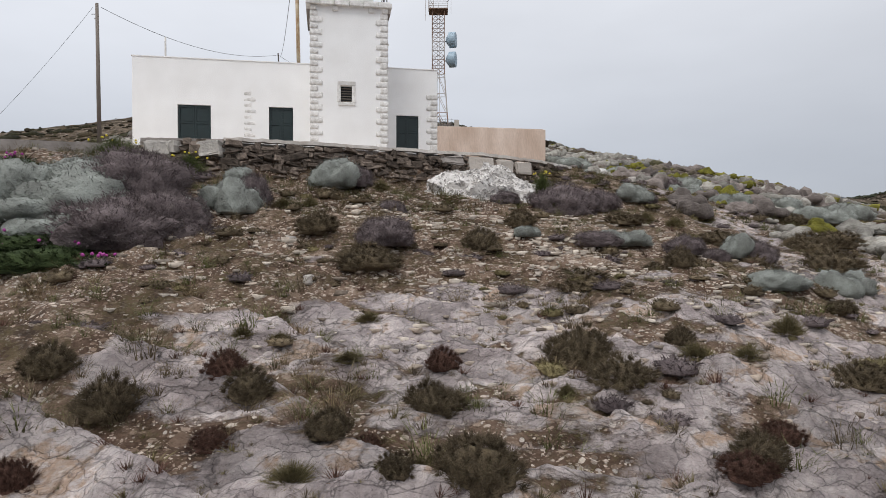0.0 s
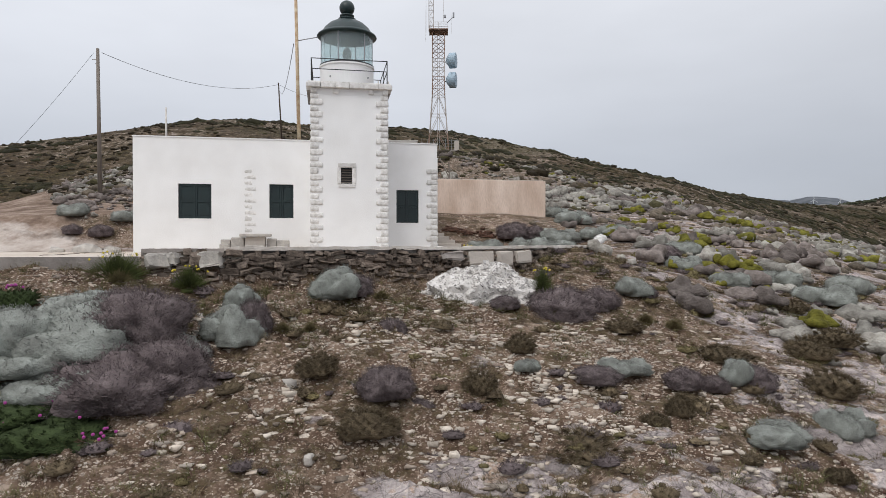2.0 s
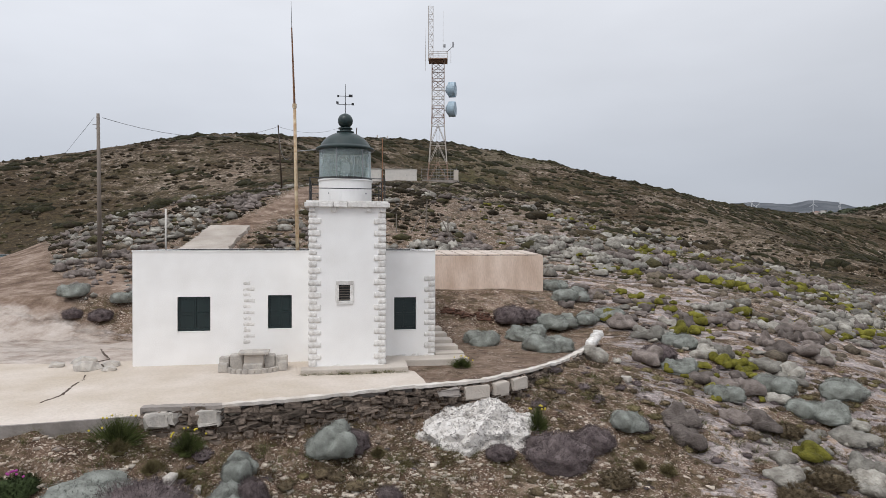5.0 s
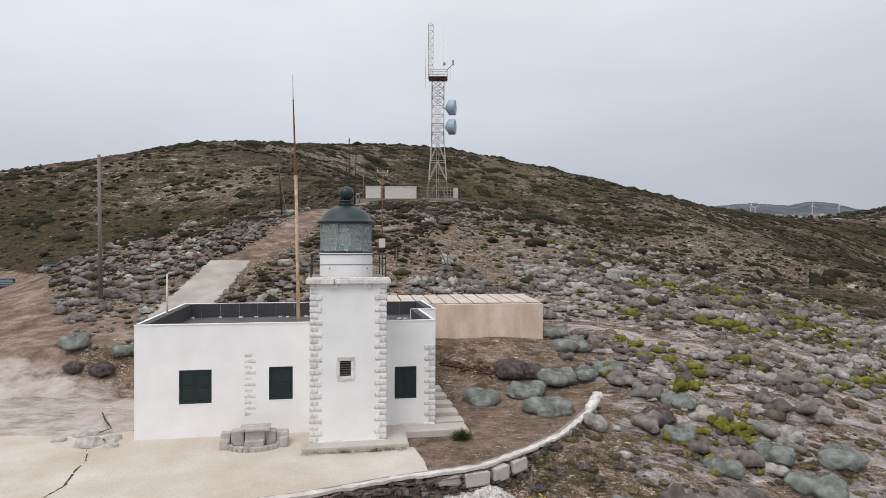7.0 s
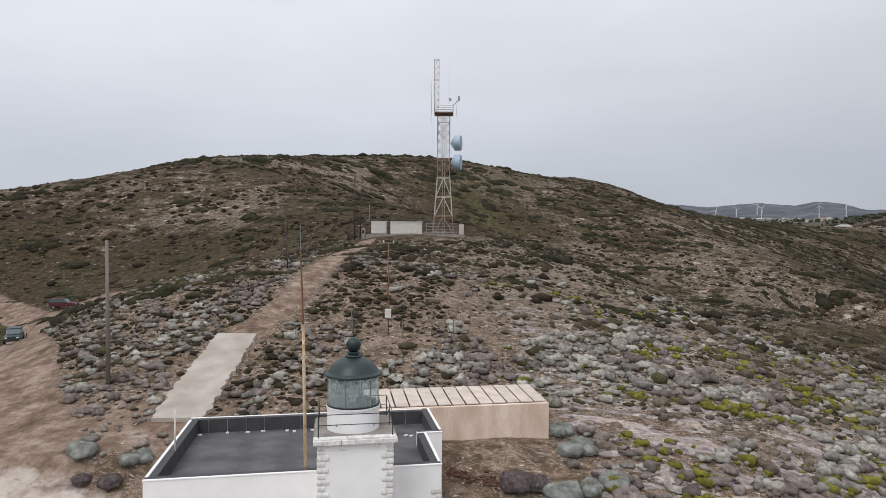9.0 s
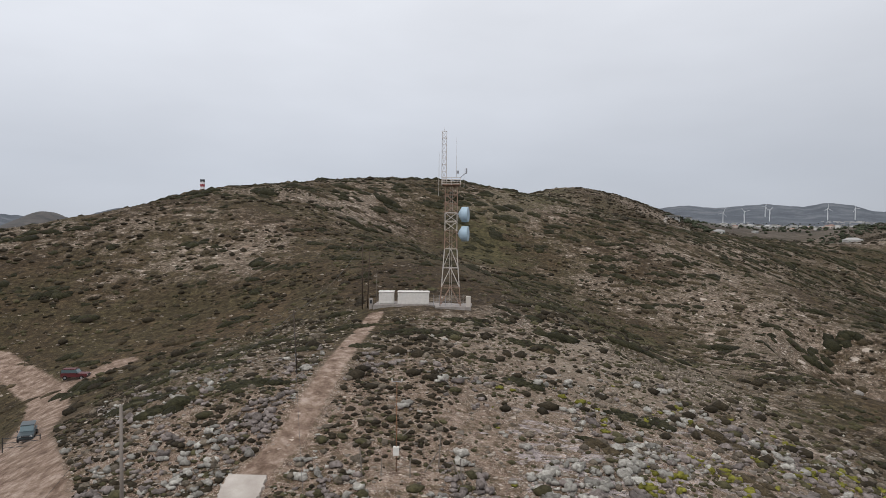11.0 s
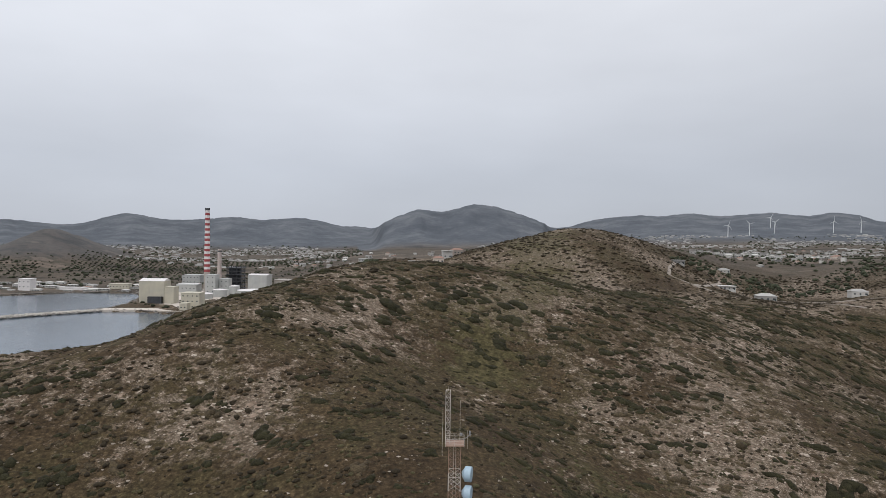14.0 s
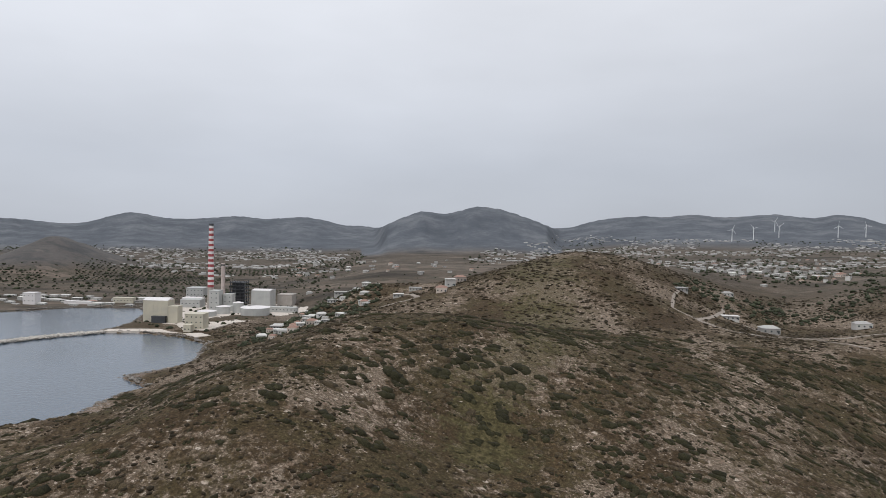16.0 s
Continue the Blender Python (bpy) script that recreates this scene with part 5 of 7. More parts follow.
# spreading mastic, flattened by the wind along the slope
x, y, q = spread(21000, 14, -320, 340, 62, 430, lambda x, y: (0.34 + 0.66 * step(fbm(x / 26 + 3, y / 26, 3), 0.44, 0.60)) * (np.abs(x) < 0.85 * y) * 0.55 * (0.25 + 0.75 * step(y, 70, 150)))
size = (0.55 + 1.9 * q.rand(len(x)) ** 2.6) * (0.85 + y / 260)
brown = q.rand(len(x)) < 0.45
scatter("mastic_bushes", DARKBUSH, THICKET, x[~brown], y[~brown], size[~brown], "large dark mastic bushes on the hillside", "shrubs", squash=(0.65, 1.0), seed=15, drape=True, along=True)
scatter("brown_bushes", leafmat("brown_bush_leaves", (0.082, 0.062, 0.036), (0.040, 0.030, 0.018), 5), THICKET, x[brown], y[brown], 0.8 * size[brown], "brown and olive bushes on the hillside", "shrubs", squash=(0.55, 0.9), seed=18, drape=True, along=True)
# the broad dark mats round the mast and the track
MATS = ((-4.5, 92.5, 5.4, 1.1), (-16.5, 98.5, 2.6, 1.0), (-28.5, 94.5, 4.2, 1.1), (-39.3, 86.5, 3.4, 1.2), (7.7, 77.5, 2.0, 0.9), (22.0, 74.0, 3.2, 1.0), (-23.5, 71.0, 3.2, 0.9), (-57.0, 96.5, 3.0, 1.2), (-36.3, 71.0, 3.0, 1.0), (11.5, 92.5, 2.6, 0.9), (-12.2, 84.5, 1.4, 0.8), (-30.0, 80.5, 2.4, 0.9), (-46.0, 92.0, 3.0, 1.0), (2.5, 100.0, 2.0, 0.8), (-20.5, 84.5, 2.2, 0.8))
mx, my, ms, q = [], [], [], np.random.RandomState(19)
for cx, cy, half, deep in MATS:
    for k in range(int(8 * half)):
        mx.append(cx + q.uniform(-1, 1) * half)
        my.append(cy + q.normal(0, 0.4) * deep)
        ms.append(q.uniform(0.8, 1.4) * (0.55 + 0.45 * deep))
scatter("mastic_mats", DARKBUSH, THICKET, np.array(mx), np.array(my), np.array(ms), "broad dark mats of mastic scrub near the mast", "shrubs", squash=(0.6, 0.9), seed=20, drape=True, along=True)
x, y, q = spread(40000, 16, -320, 340, 55, 400, lambda x, y: (0.10 + 0.9 * step(fbm(x / 14 + 13, y / 9, 4), 0.46, 0.6)) * fanwise(x, y) * (1 - 0.6 * np.clip(grassy(x, y), 0, 1)))
scatter("outcrop_rocks", OUTCROP, CHIPS, x, y, 0.12 + 0.62 * q.rand(len(x)) ** 3.5, "pale weathered rock outcrops on the hillside", "rocks", sink=0.15, squash=(0.4, 0.8), seed=17, smooth=False)
x, y, q = spread(26000, 23, -40, 50, 44, 112, lambda x, y: 0.25 + 0.75 * step(fbm(x / 5 + 2, y / 5, 3), 0.42, 0.58))
scatter("slope_stones", OUTCROP, CHIPS, x, y, 0.05 + 0.30 * q.rand(len(x)) ** 3, "pale broken stones strewn over the middle slope", "stones", sink=0.1, squash=(0.5, 0.9), seed=24, smooth=False)
x, y, q = spread(9000, 25, -40, 50, 46, 112, lambda x, y: 0.15 + 0.85 * step(fbm(x / 7 + 8, y / 7, 3), 0.44, 0.58))
x2, y2, q2 = spread(5200, 27, -50, 0, 40, 95, lambda x, y: 0.2 + 0.8 * step(fbm(x / 6 + 4, y / 6, 3), 0.42, 0.58))
scatter("brown_tufts", HEATH, LOW, x2, y2, 0.14 + 0.4 * q2.rand(len(x2)) ** 2, "small dark brown scrub on the western slope", "shrubs", squash=(0.6, 1.0), seed=28)
scatter("slope_tufts", OLIVE, LOW, x, y, 0.10 + 0.28 * q.rand(len(x)) ** 2, "small olive and brown tufts between the stones", "shrubs", squash=(0.6, 1.0), seed=26)
x, y, q = spread(30000, 12, -300, 600, 290, 780, lambda x, y: (0.35 + 0.65 * step(fbm(x / 40 + 6, y / 40, 3), 0.42, 0.58)) * (0.35 + 0.65 * step(y, 400, 480)) * (np.abs(x) < 0.8 * y))
scatter("ridge_shrubs", HEATH, LOW, x, y, 0.5 + 1.9 * q.rand(len(x)) ** 2.4, "dark shrubs on the far ridge", "shrubs", squash=(0.45, 0.9), seed=7)


# ---- forecourt details ----
WALL_LINE = ((-8.7, 18.2), (-6.4, 18.5), (-4.0, 19.45), (-1.5, 20.75), (1.4, 21.9), (3.4, 23.8), (5.0, 25.75), (6.5, 28.4), (7.6, 30.7))


def along(line, s):
    """Point and direction at length s along a line."""
    for (x0, y0), (x1, y1) in zip(line, line[1:]):
        k = math.hypot(x1 - x0, y1 - y0)
        if s <= k:
            return Vector((x0 + (x1 - x0) * s / k, y0 + (y1 - y0) * s / k)), Vector(((x1 - x0) / k, (y1 - y0) / k))
        s -= k
    return Vector(line[-1]), Vector(((x1 - x0) / k, (y1 - y0) / k))


WALL_LEN = sum(math.dist(a, b) for a, b in zip(WALL_LINE, WALL_LINE[1:]))


def ribbon(line, width, lift, thick, n=60, conform=None, wobble=0.0):
    """A strip along a line, flat at a height or lying on the ground."""
    total = sum(math.dist(a, b) for a, b in zip(line, line[1:]))
    bm = bmesh.new()
    rows = []
    q = random.Random(4)
    for i in range(n + 1):
        p, d = along(line, total * i / n * 0.9999)
        nn = Vector((-d.y, d.x))
        w = width * (1 + wobble * q.uniform(-1, 1))
        row = []
        for s in (-0.5, 0.5):
            c = p + nn * s * w
            z = gz(c.x, c.y) + lift if conform else lift + min(wobble * 0.1, 0.02) * q.uniform(-1, 1)
            row += [bm.verts.new((c.x, c.y, z)), bm.verts.new((c.x, c.y, z - thick))]
        rows.append(row)
    for a, b in zip(rows, rows[1:]):
        bm.faces.new((a[0], b[0], b[2], a[2]))
        bm.faces.new((a[1], a[3], b[3], b[1]))
        bm.faces.new((a[0], a[1], b[1], b[0]))
        bm.faces.new((a[2], b[2], b[3], a[3]))
    for r, flip in ((rows[0], False), (rows[-1], True)):
        bm.faces.new((r[0], r[2], r[3], r[1]) if not flip else (r[0], r[1], r[3], r[2]))
    bmesh.ops.recalc_face_normals(bm, faces=bm.faces)
    return bm


wall = thing("wall_terrace", (0, 0, 0), "dry stone retaining wall of dark flat stones below the forecourt", "wall", kind="structure")
part("coping", ribbon(WALL_LINE[1:], 0.26, 15.98, 0.10, 90, wobble=0.3), COPING, wall, "white painted wall coping")
part("coping", ribbon(((-8.7, 18.35), (-6.42, 18.65)), 0.34, 15.93, 0.12, 20, wobble=0.08), CONCRETE_DARK, wall, "grey concrete edge")
part("coping", ribbon(((-40, 15.55), (-22, 16.05), (-11.9, 17.1), (-8.72, 18.12)), 0.12, 15.706, 0.6, 60, wobble=0.06), CONCRETE_DARK, wall, "grey concrete edge of the forecourt")
inner = [(x - 0.20 * 0.3, y + 0.30) for x, y in WALL_LINE]
part("core", ribbon(inner, 0.42, 15.86, 2.4, 60), CONCRETE_DARK, wall)
# the tip of the wall, built up in white
q = random.Random(21)
for i in range(7):
    me = rough_block(0.42, 0.36, 0.26, 60 + i)
    share("tip_stone", me, pose(7.15 + 0.1 * i + q.uniform(-0.1, 0.1), 29.7 + 0.22 * i, 15.9 + 0.05 * i, q.uniform(-8, 8), q.uniform(-8, 8), q.uniform(0, 90)), wall)
STONES = []
for i in range(12):
    bm = boxed(-0.5, -0.5, 0, 0.5, 0.5, 1, 0)
    qq = random.Random(100 + i)
    bmesh.ops.bevel(bm, geom=list(bm.edges), offset=0.12, segments=1, affect="EDGES")
    for v in bm.verts:
        v.co += Vector((qq.uniform(-1, 1), qq.uniform(-1, 1), qq.uniform(-1, 1))) * 0.13
    me = bpy.data.meshes.new("stone")
    bm.to_mesh(me)
    bm.free()
    me.materials.append(WALLSTONE)
    STONES.append(me)
rest_v, rest_f, count = [], [], 0
course = 0
z_top = 15.80
q = random.Random(8)
while course < 11:
    s = q.uniform(0, 0.2)
    zc = z_top - (course + 1) * 0.118
    while s < WALL_LEN:
        w = q.choice((0.14, 0.2, 0.26, 0.34, 0.5)) * q.uniform(0.8, 1.2)
        p, d = along(WALL_LINE, min(s + w / 2, WALL_LEN - 0.01))
        out = Vector((d.y, -d.x))
        c = p + out * q.uniform(-0.08, 0.09)
        if zc > gz(c.x + out.x * 0.3, c.y + out.y * 0.3) - 0.25:
            h = q.choice((0.07, 0.1, 0.12, 0.13, 0.2))
            m = Matrix.Translation((c.x, c.y, zc + q.uniform(-0.05, 0.04))) @ Euler((q.uniform(-0.25, 0.25), q.uniform(-0.28, 0.28), math.atan2(d.y, d.x) + q.uniform(-0.12, 0.12))).to_matrix().to_4x4() @ Matrix.Diagonal((w * 0.97, q.uniform(0.25, 0.4), h, 1))
            if count < 300 and -6.5 < c.x < 2.5:
                share("stone", STONES[q.randrange(12)], m, wall)
                count += 1
            else:
                me = STONES[q.randrange(12)]
                b0 = len(rest_v)
                rest_v += [m @ v.co for v in me.vertices]
                rest_f += [[b0 + k for k in f.vertices] for f in me.polygons]
        s += w
    course += 1
rest = new("stones", mesh_from("stones", rest_v, rest_f, WALLSTONE_I))
rest.parent = wall
tagged(rest, kind="stuff")
# big blocks in the wall
for x, y, w, h, a, m in ((-8.25, 18.1, 0.62, 0.42, 20, STONE_LIGHT), (-7.7, 18.2, 0.3, 0.3, -20, STONE_LIGHT), (-6.75, 18.3, 0.66, 0.40, -6, STONE_LIGHT), (-7.25, 18.3, 0.35, 0.35, 30, WALLSTONE),
                         (1.15, 21.75, 0.95, 0.48, 24, CONCRETE), (2.0, 22.4, 0.75, 0.5, 40, CONCRETE), (2.75, 23.1, 0.8, 0.45, 42, CONCRETE), (0.2, 21.35, 0.8, 0.3, 22, CONCRETE_DARK)):
    bm = boxed(-w / 2, -0.28, 0, w / 2, 0.25, h, 0.07)
    qq = random.Random(int(x * 100))
    for v in bm.verts:
        v.co += Vector((qq.uniform(-1, 1), qq.uniform(-1, 1), qq.uniform(-1, 1))) * (0.02 if m is CONCRETE else 0.06)
    b = part("block", bm, m, wall)
    b.matrix_basis = pose(x + 0.06, y + 0.10, 15.80 - h, qq.uniform(-5, 5), qq.uniform(-5, 5), a)

# tower apron, side platform and steps
ap = link(boxed(6.75, -2.75, -0.45, 10.9, -2.04, 0.16, 0.04), "pavement", CONCRETE)
ap.matrix_basis = house.matrix_basis
tagged(ap, "pale concrete apron at the foot of the tower", "pavement", kind="structure")
ap = link(boxed(10.1, -2.04, -0.45, 10.95, -0.06, 0.15, 0.03), "pavement", CONCRETE)
ap.matrix_basis = house.matrix_basis
tagged(ap, "pale concrete apron beside the tower", "pavement", kind="structure")
ap = link(boxed(10.96, -1.1, -0.45, 13.7, -0.06, 0.12, 0.03), "pavement", CONCRETE)
ap.matrix_basis = house.matrix_basis
tagged(ap, "concrete platform at the corner of the house", "pavement", kind="structure")
steps = thing("steps", tuple(house.matrix_basis.translation), "white concrete steps beside the house wall", "steps", rz=10.5)
for i in range(5):
    part("tread", boxed(12.45, -0.02 + i * 0.85, -0.4, 13.75 - 0.1 * i, 0.80 + i * 0.85, 0.18 + i * 0.17, 0.025), CONCRETE, steps)

# well basin
well = thing("well_basin", (-7.35, 24.75, BASE), "semicircular stone well basin with a slab table", "well", rz=10.5)
for i in range(13):
    a0, a1 = math.pi + i * math.pi / 13, math.pi + (i + 1) * math.pi / 13
    pts = [(1.05 * math.cos(a0), 0.75 * math.sin(a0)), (1.05 * math.cos(a1 - 0.02), 0.75 * math.sin(a1 - 0.02)), (0.86 * math.cos(a1 - 0.02), 0.58 * math.sin(a1 - 0.02)), (0.86 * math.cos(a0), 0.58 * math.sin(a0))]
    part("curb_stone", prism(pts, -0.02, 0.17, 0.02), STONE_LIGHT, well)
part("basin_floor", prism([(0.84 * math.cos(math.pi + k * math.pi / 16), 0.57 * math.sin(math.pi + k * math.pi / 16)) for k in range(17)], -0.02, 0.05), CONCRETE, well)
part("pedestal", boxed(-0.38, 0.0, 0, 0.38, 0.55, 0.62, 0.04), CONCRETE, well)
part("pedestal_step", boxed(-0.36, -0.3, 0, 0.36, 0.0, 0.30, 0.03), STONE_LIGHT, well)
part("table_slab", boxed(-0.58, -0.15, 0.63, 0.58, 0.62, 0.74, 0.03), STONE_LIGHT, well)
for x0, x1, h in ((-1.32, -0.95, 0.52), (-0.93, -0.42, 0.60), (0.42, 0.80, 0.56), (0.82, 1.28, 0.50)):
    part("back_stone", boxed(x0, 0.15, 0, x1, 0.6, h, 0.05), STONE_LIGHT, well)
for x in (-1.3, 0.95):
    part("end_block", boxed(x, -0.25, 0, x + 0.34, 0.14, 0.34, 0.04), STONE_LIGHT, well)

# concrete strip of track, and loose things on the forecourt
tagged(link(ribbon(((-17.7, 41.0), (-18.1, 46), (-18.1, 54)), 3.5, 0.28, 0.8, 60, True, 0.10), "pavement", TRACK_CONCRETE), "pale concrete strip at the foot of the track", "pavement", kind="structure")
rocks = ((-14.0, 24.9, 0.5), (-13.4, 25.5, 0.35), (-14.8, 26.2, 0.45), (-13.0, 24.7, 0.25), (-15.5, 25.4, 0.3))
for x, y, r in rocks:
    v, f = blob(2, int(x * 10) % 9, 0.7, 0.5, 1.8)
    b = new("boulder", mesh_from("boulder", v * r, [tuple(k) for k in f], STONE_LIGHT))
    b.matrix_basis = pose(x, y, BASE + 0.02)
    tagged(b, "pale rough boulder lying on the forecourt", "boulder", "boulders beside the house")

# pole wires
def wire(name, a, b, sag, r, label):
    """A hanging cable, one closed tube."""
    bm = bmesh.new()
    a, b = Vector(a), Vector(b)
    d = (b - a).normalized()
    side = d.cross(Vector((0, 0, 1))).normalized()
    up = side.cross(d)
    rings = []
    for i in range(21):
        p = a.lerp(b, i / 20) - Vector((0, 0, sag * 4 * (i / 20) * (1 - i / 20)))
        rings.append([bm.verts.new(p + r * (side * math.cos(k * math.pi / 2.5) + up * math.sin(k * math.pi / 2.5))) for k in range(5)])
    for p, q in zip(rings, rings[1:]):
        for k in range(5):
            bm.faces.new((p[k], p[(k + 1) % 5], q[(k + 1) % 5], q[k]))
    bm.faces.new(rings[0][::-1])
    bm.faces.new(rings[-1])
    return tagged(link(bm, name, BLACK_IRON), label, "cable")


PX, PY, PZT = -25.19, 46.3, 29.9
wire("overhead_cable", (PX - 0.3, PY, PZT), (-35.5, 45.0, gz(-35.5, 45.0)), 0.5, 0.011, "thin stay cable from the utility pole to the ground")
wire("overhead_cable", (PX + 0.3, PY, PZT), (-18.95, 73, 34.2), 1.3, 0.018, "thin overhead cable slung between the poles")
wire("overhead_cable", (-18.95, 73, 34.2), (-16.4, 111.2, 42.0), 1.2, 0.018, "thin overhead cable slung between the poles")
wire("overhead_cable", (-18.95, 73, 34.1), (-6.4, 27.2, 24.6), 1.5, 0.014, "thin overhead cable slung to the lighthouse")

# old fence posts behind the shed
for i, (x, y, h, lx) in enumerate(((-8.2, 55.0, 2.6, -0.25), (-6.6, 55.5, 1.6, 0.05), (-4.0, 55.5, 1.7, 0.0), (-1.5, 57.5, 2.8, 0.15), (-2.9, 56.5, 2.2, 1.6), (0.6, 56.0, 1.9, -0.1), (1.0, 55.2, 2.4, -1.3), (-6.0, 61.0, 1.2, 1.9))):
    p = thing("fence_post", (x, y, gz(x, y)), "weathered leaning wooden fence post", "post", "old fence posts on the slope")
    part("shaft", tubed((0, 0, -0.3), (lx, 0.1, h), 0.06, 0.05, 7), GREY_WOOD, p)

CRACK = mat("crack_shadow", (0.10, 0.075, 0.06), 0.95, 0.3, 4, 0.2, 20)
line = ((-16.1, 29.8), (-15.2, 28.4), (-14.3, 27.2), (-14.5, 26.4), (-13.8, 25.2), (-13.75, 24.4), (-13.0, 22.9), (-12.9, 22.1), (-12.4, 20.6), (-12.5, 19.6))
tagged(link(ribbon(line, 0.06, BASE + 0.006, 0.02, 60, wobble=0.6), "slab_crack", CRACK), "dark open crack across the concrete forecourt", "crack", kind="structure")
# debris on the roofs
for u, v in ((0.6, 8.4), (2.0, 8.6), (3.1, 8.5), (3.9, 8.6), (5.2, 8.5), (5.6, 8.3), (6.6, 8.4), (0.65, 2.2), (11.6, 6.6), (12.4, 6.7), (11.9, 6.5), (11.8, 1.4)):
    b = new("plaster_chunk", rough_block(0.22, 0.16, 0.07, int(u * 31 + v)))
    b.matrix_basis = house.matrix_basis @ pose(u, v, 3.962, 0, 0, u * 50)
    tagged(b, "small pale chunk of plaster lying on the roof", "debris", "plaster chunks on the roof")


# ---- vehicles ----
CAR_GREY = mat("dark_green_car_paint", (0.03, 0.045, 0.05), 0.3, 0.05, 2, 0, 30)
CAR_RED = mat("dark_red_car_paint", (0.10, 0.02, 0.022), 0.3, 0.05, 2, 0, 30)
CAR_GLASS = mat("car_glass", (0.10, 0.14, 0.15), 0.08, 0.05, 2, 0, 30)
TYRE = mat("tyre_rubber", (0.02, 0.02, 0.02), 0.9, 0.2, 9, 0.2, 50)
LAMP = mat("headlamp_glass", (0.7, 0.7, 0.68), 0.15, 0.05, 2, 0, 30)


def car(x, y, rz, paint, label):
    """A boxy off-road car, 4.3 m long, nose towards +x."""
    c = thing("car", (x, y, gz(x, y) + 0.02), label, "car", "parked cars", rz=rz)
    side = [(-2.1, 0.45), (2.1, 0.45), (2.15, 0.75), (2.05, 1.0), (0.75, 1.08), (0.72, 1.10), (-2.1, 1.10)]

    def extrude(profile, half, m, name, lab=""):
        bm = bmesh.new()
        l_, r_ = [bm.verts.new((px, -half, pz)) for px, pz in profile], [bm.verts.new((px, half, pz)) for px, pz in profile]
        bm.faces.new(l_)
        bm.faces.new(list(reversed(r_)))
        for k in range(len(profile)):
            j = (k + 1) % len(profile)
            bm.faces.new((l_[k], r_[k], r_[j], l_[j]))
        bmesh.ops.recalc_face_normals(bm, faces=bm.faces)
        bmesh.ops.bevel(bm, geom=list(bm.edges), offset=0.05, segments=2, affect="EDGES")
        return part(name, bm, m, c, lab)

    extrude(side, 0.86, paint, "body")
    extrude([(-2.08, 1.104), (0.70, 1.104), (0.25, 1.68), (-1.95, 1.70)], 0.74, CAR_GLASS, "cabin")
    extrude([(-2.0, 1.704), (0.22, 1.69), (0.18, 1.78), (-1.95, 1.79)], 0.78, paint, "roof")
    for px in (-1.35, 1.3):
        for s in (-1, 1):
            w = part("wheel", tubed((px, s * 0.72, 0.36), (px, s * 0.95, 0.36), 0.36, seg=18), TYRE, c)
            part("rim", tubed((px, s * 0.945, 0.36), (px, s * 0.965, 0.36), 0.19, seg=14), GREY_METAL, w)
    for s in (-1, 1):
        part("headlight", boxed(2.08, s * 0.6 - 0.14, 0.78, 2.17, s * 0.6 + 0.14, 0.92, 0.02), LAMP, c)
        part("mirror", boxed(0.5, s * 0.98 - 0.08, 1.08, 0.62, s * 0.98 + 0.08, 1.26, 0.02), BLACK_IRON, c)
    part("bumper", boxed(2.06, -0.82, 0.42, 2.25, 0.82, 0.62, 0.04), BLACK_IRON, c)
    part("grille", boxed(2.1, -0.4, 0.74, 2.165, 0.4, 0.94, 0.01), BLACK_IRON, c)
    part("spare_wheel", tubed((-2.28, 0, 0.95), (-2.1, 0, 0.95), 0.34, seg=18), TYRE, c)
    return c


car(-53.4, 77.3, -62, CAR_GREY, "dark green off-road car parked on the dirt road")
car(-64.6, 106.0, 8, CAR_RED, "dark red off-road car parked at the road bend")
gate = thing("metal_gate", (-51.2, 73.0, gz(-51.2, 73.0)), "dark metal gate frame across the dirt road", "gate", rz=24)
part("post", tubed((-1.9, 0, -0.3), (-1.9, 0, 1.5), 0.06), BLACK_IRON, gate)
part("post", tubed((1.9, 0, -0.3), (1.9, 0, 1.5), 0.06), BLACK_IRON, gate)
for z in (0.25, 0.8, 1.35):
    part("bar", tubed((-1.9, 0, z), (1.9, 0, z), 0.035), BLACK_IRON, gate)


# ---- far shore: power station, villages, turbines ----
CREAM = mat("cream_cladding", (0.50, 0.46, 0.36), 0.8, 0.08, 0.1, 0.1, 2, second=(0.44, 0.41, 0.34))
PALE_GREY = mat("pale_industrial_cladding", (0.42, 0.42, 0.40), 0.8, 0.1, 0.1, 0.1, 2, second=(0.36, 0.36, 0.35))
STEEL_DARK = mat("dark_steelwork", (0.05, 0.052, 0.058), 0.7, 0.2, 0.3, 0.1, 2)
RED_BAND = mat("red_band_paint", (0.30, 0.055, 0.06), 0.7, 0.1, 0.3, 0.05, 2)
WHITE_BAND = mat("white_band_paint", (0.66, 0.63, 0.62), 0.7, 0.06, 0.3, 0.05, 2)
PINK_CONC = mat("weathered_pink_paint", (0.50, 0.43, 0.40), 0.9, 0.12, 0.2, 0.1, 2, second=(0.40, 0.33, 0.30))
CHIM_CONC = mat("chimney_concrete", (0.36, 0.33, 0.30), 0.9, 0.12, 0.2, 0.1, 2)
HOUSE_WHITE = mat("house_render", (0.46, 0.445, 0.42), 0.85, 0.08, 0.3, 0.1, 2, random_by="object")
HOUSE_PINK = mat("house_render_warm", (0.48, 0.41, 0.355), 0.85, 0.08, 0.3, 0.1, 2, random_by="object")
TILE = mat("roof_tiles", (0.27, 0.165, 0.125), 0.85, 0.15, 0.6, 0.2, 3)
DARK_GLASS = mat("dark_window", (0.04, 0.05, 0.055), 0.3, 0.1, 1, 0, 3)
TURBINE = mat("turbine_white", (0.72, 0.72, 0.72), 0.5, 0.03, 0.2, 0, 2)

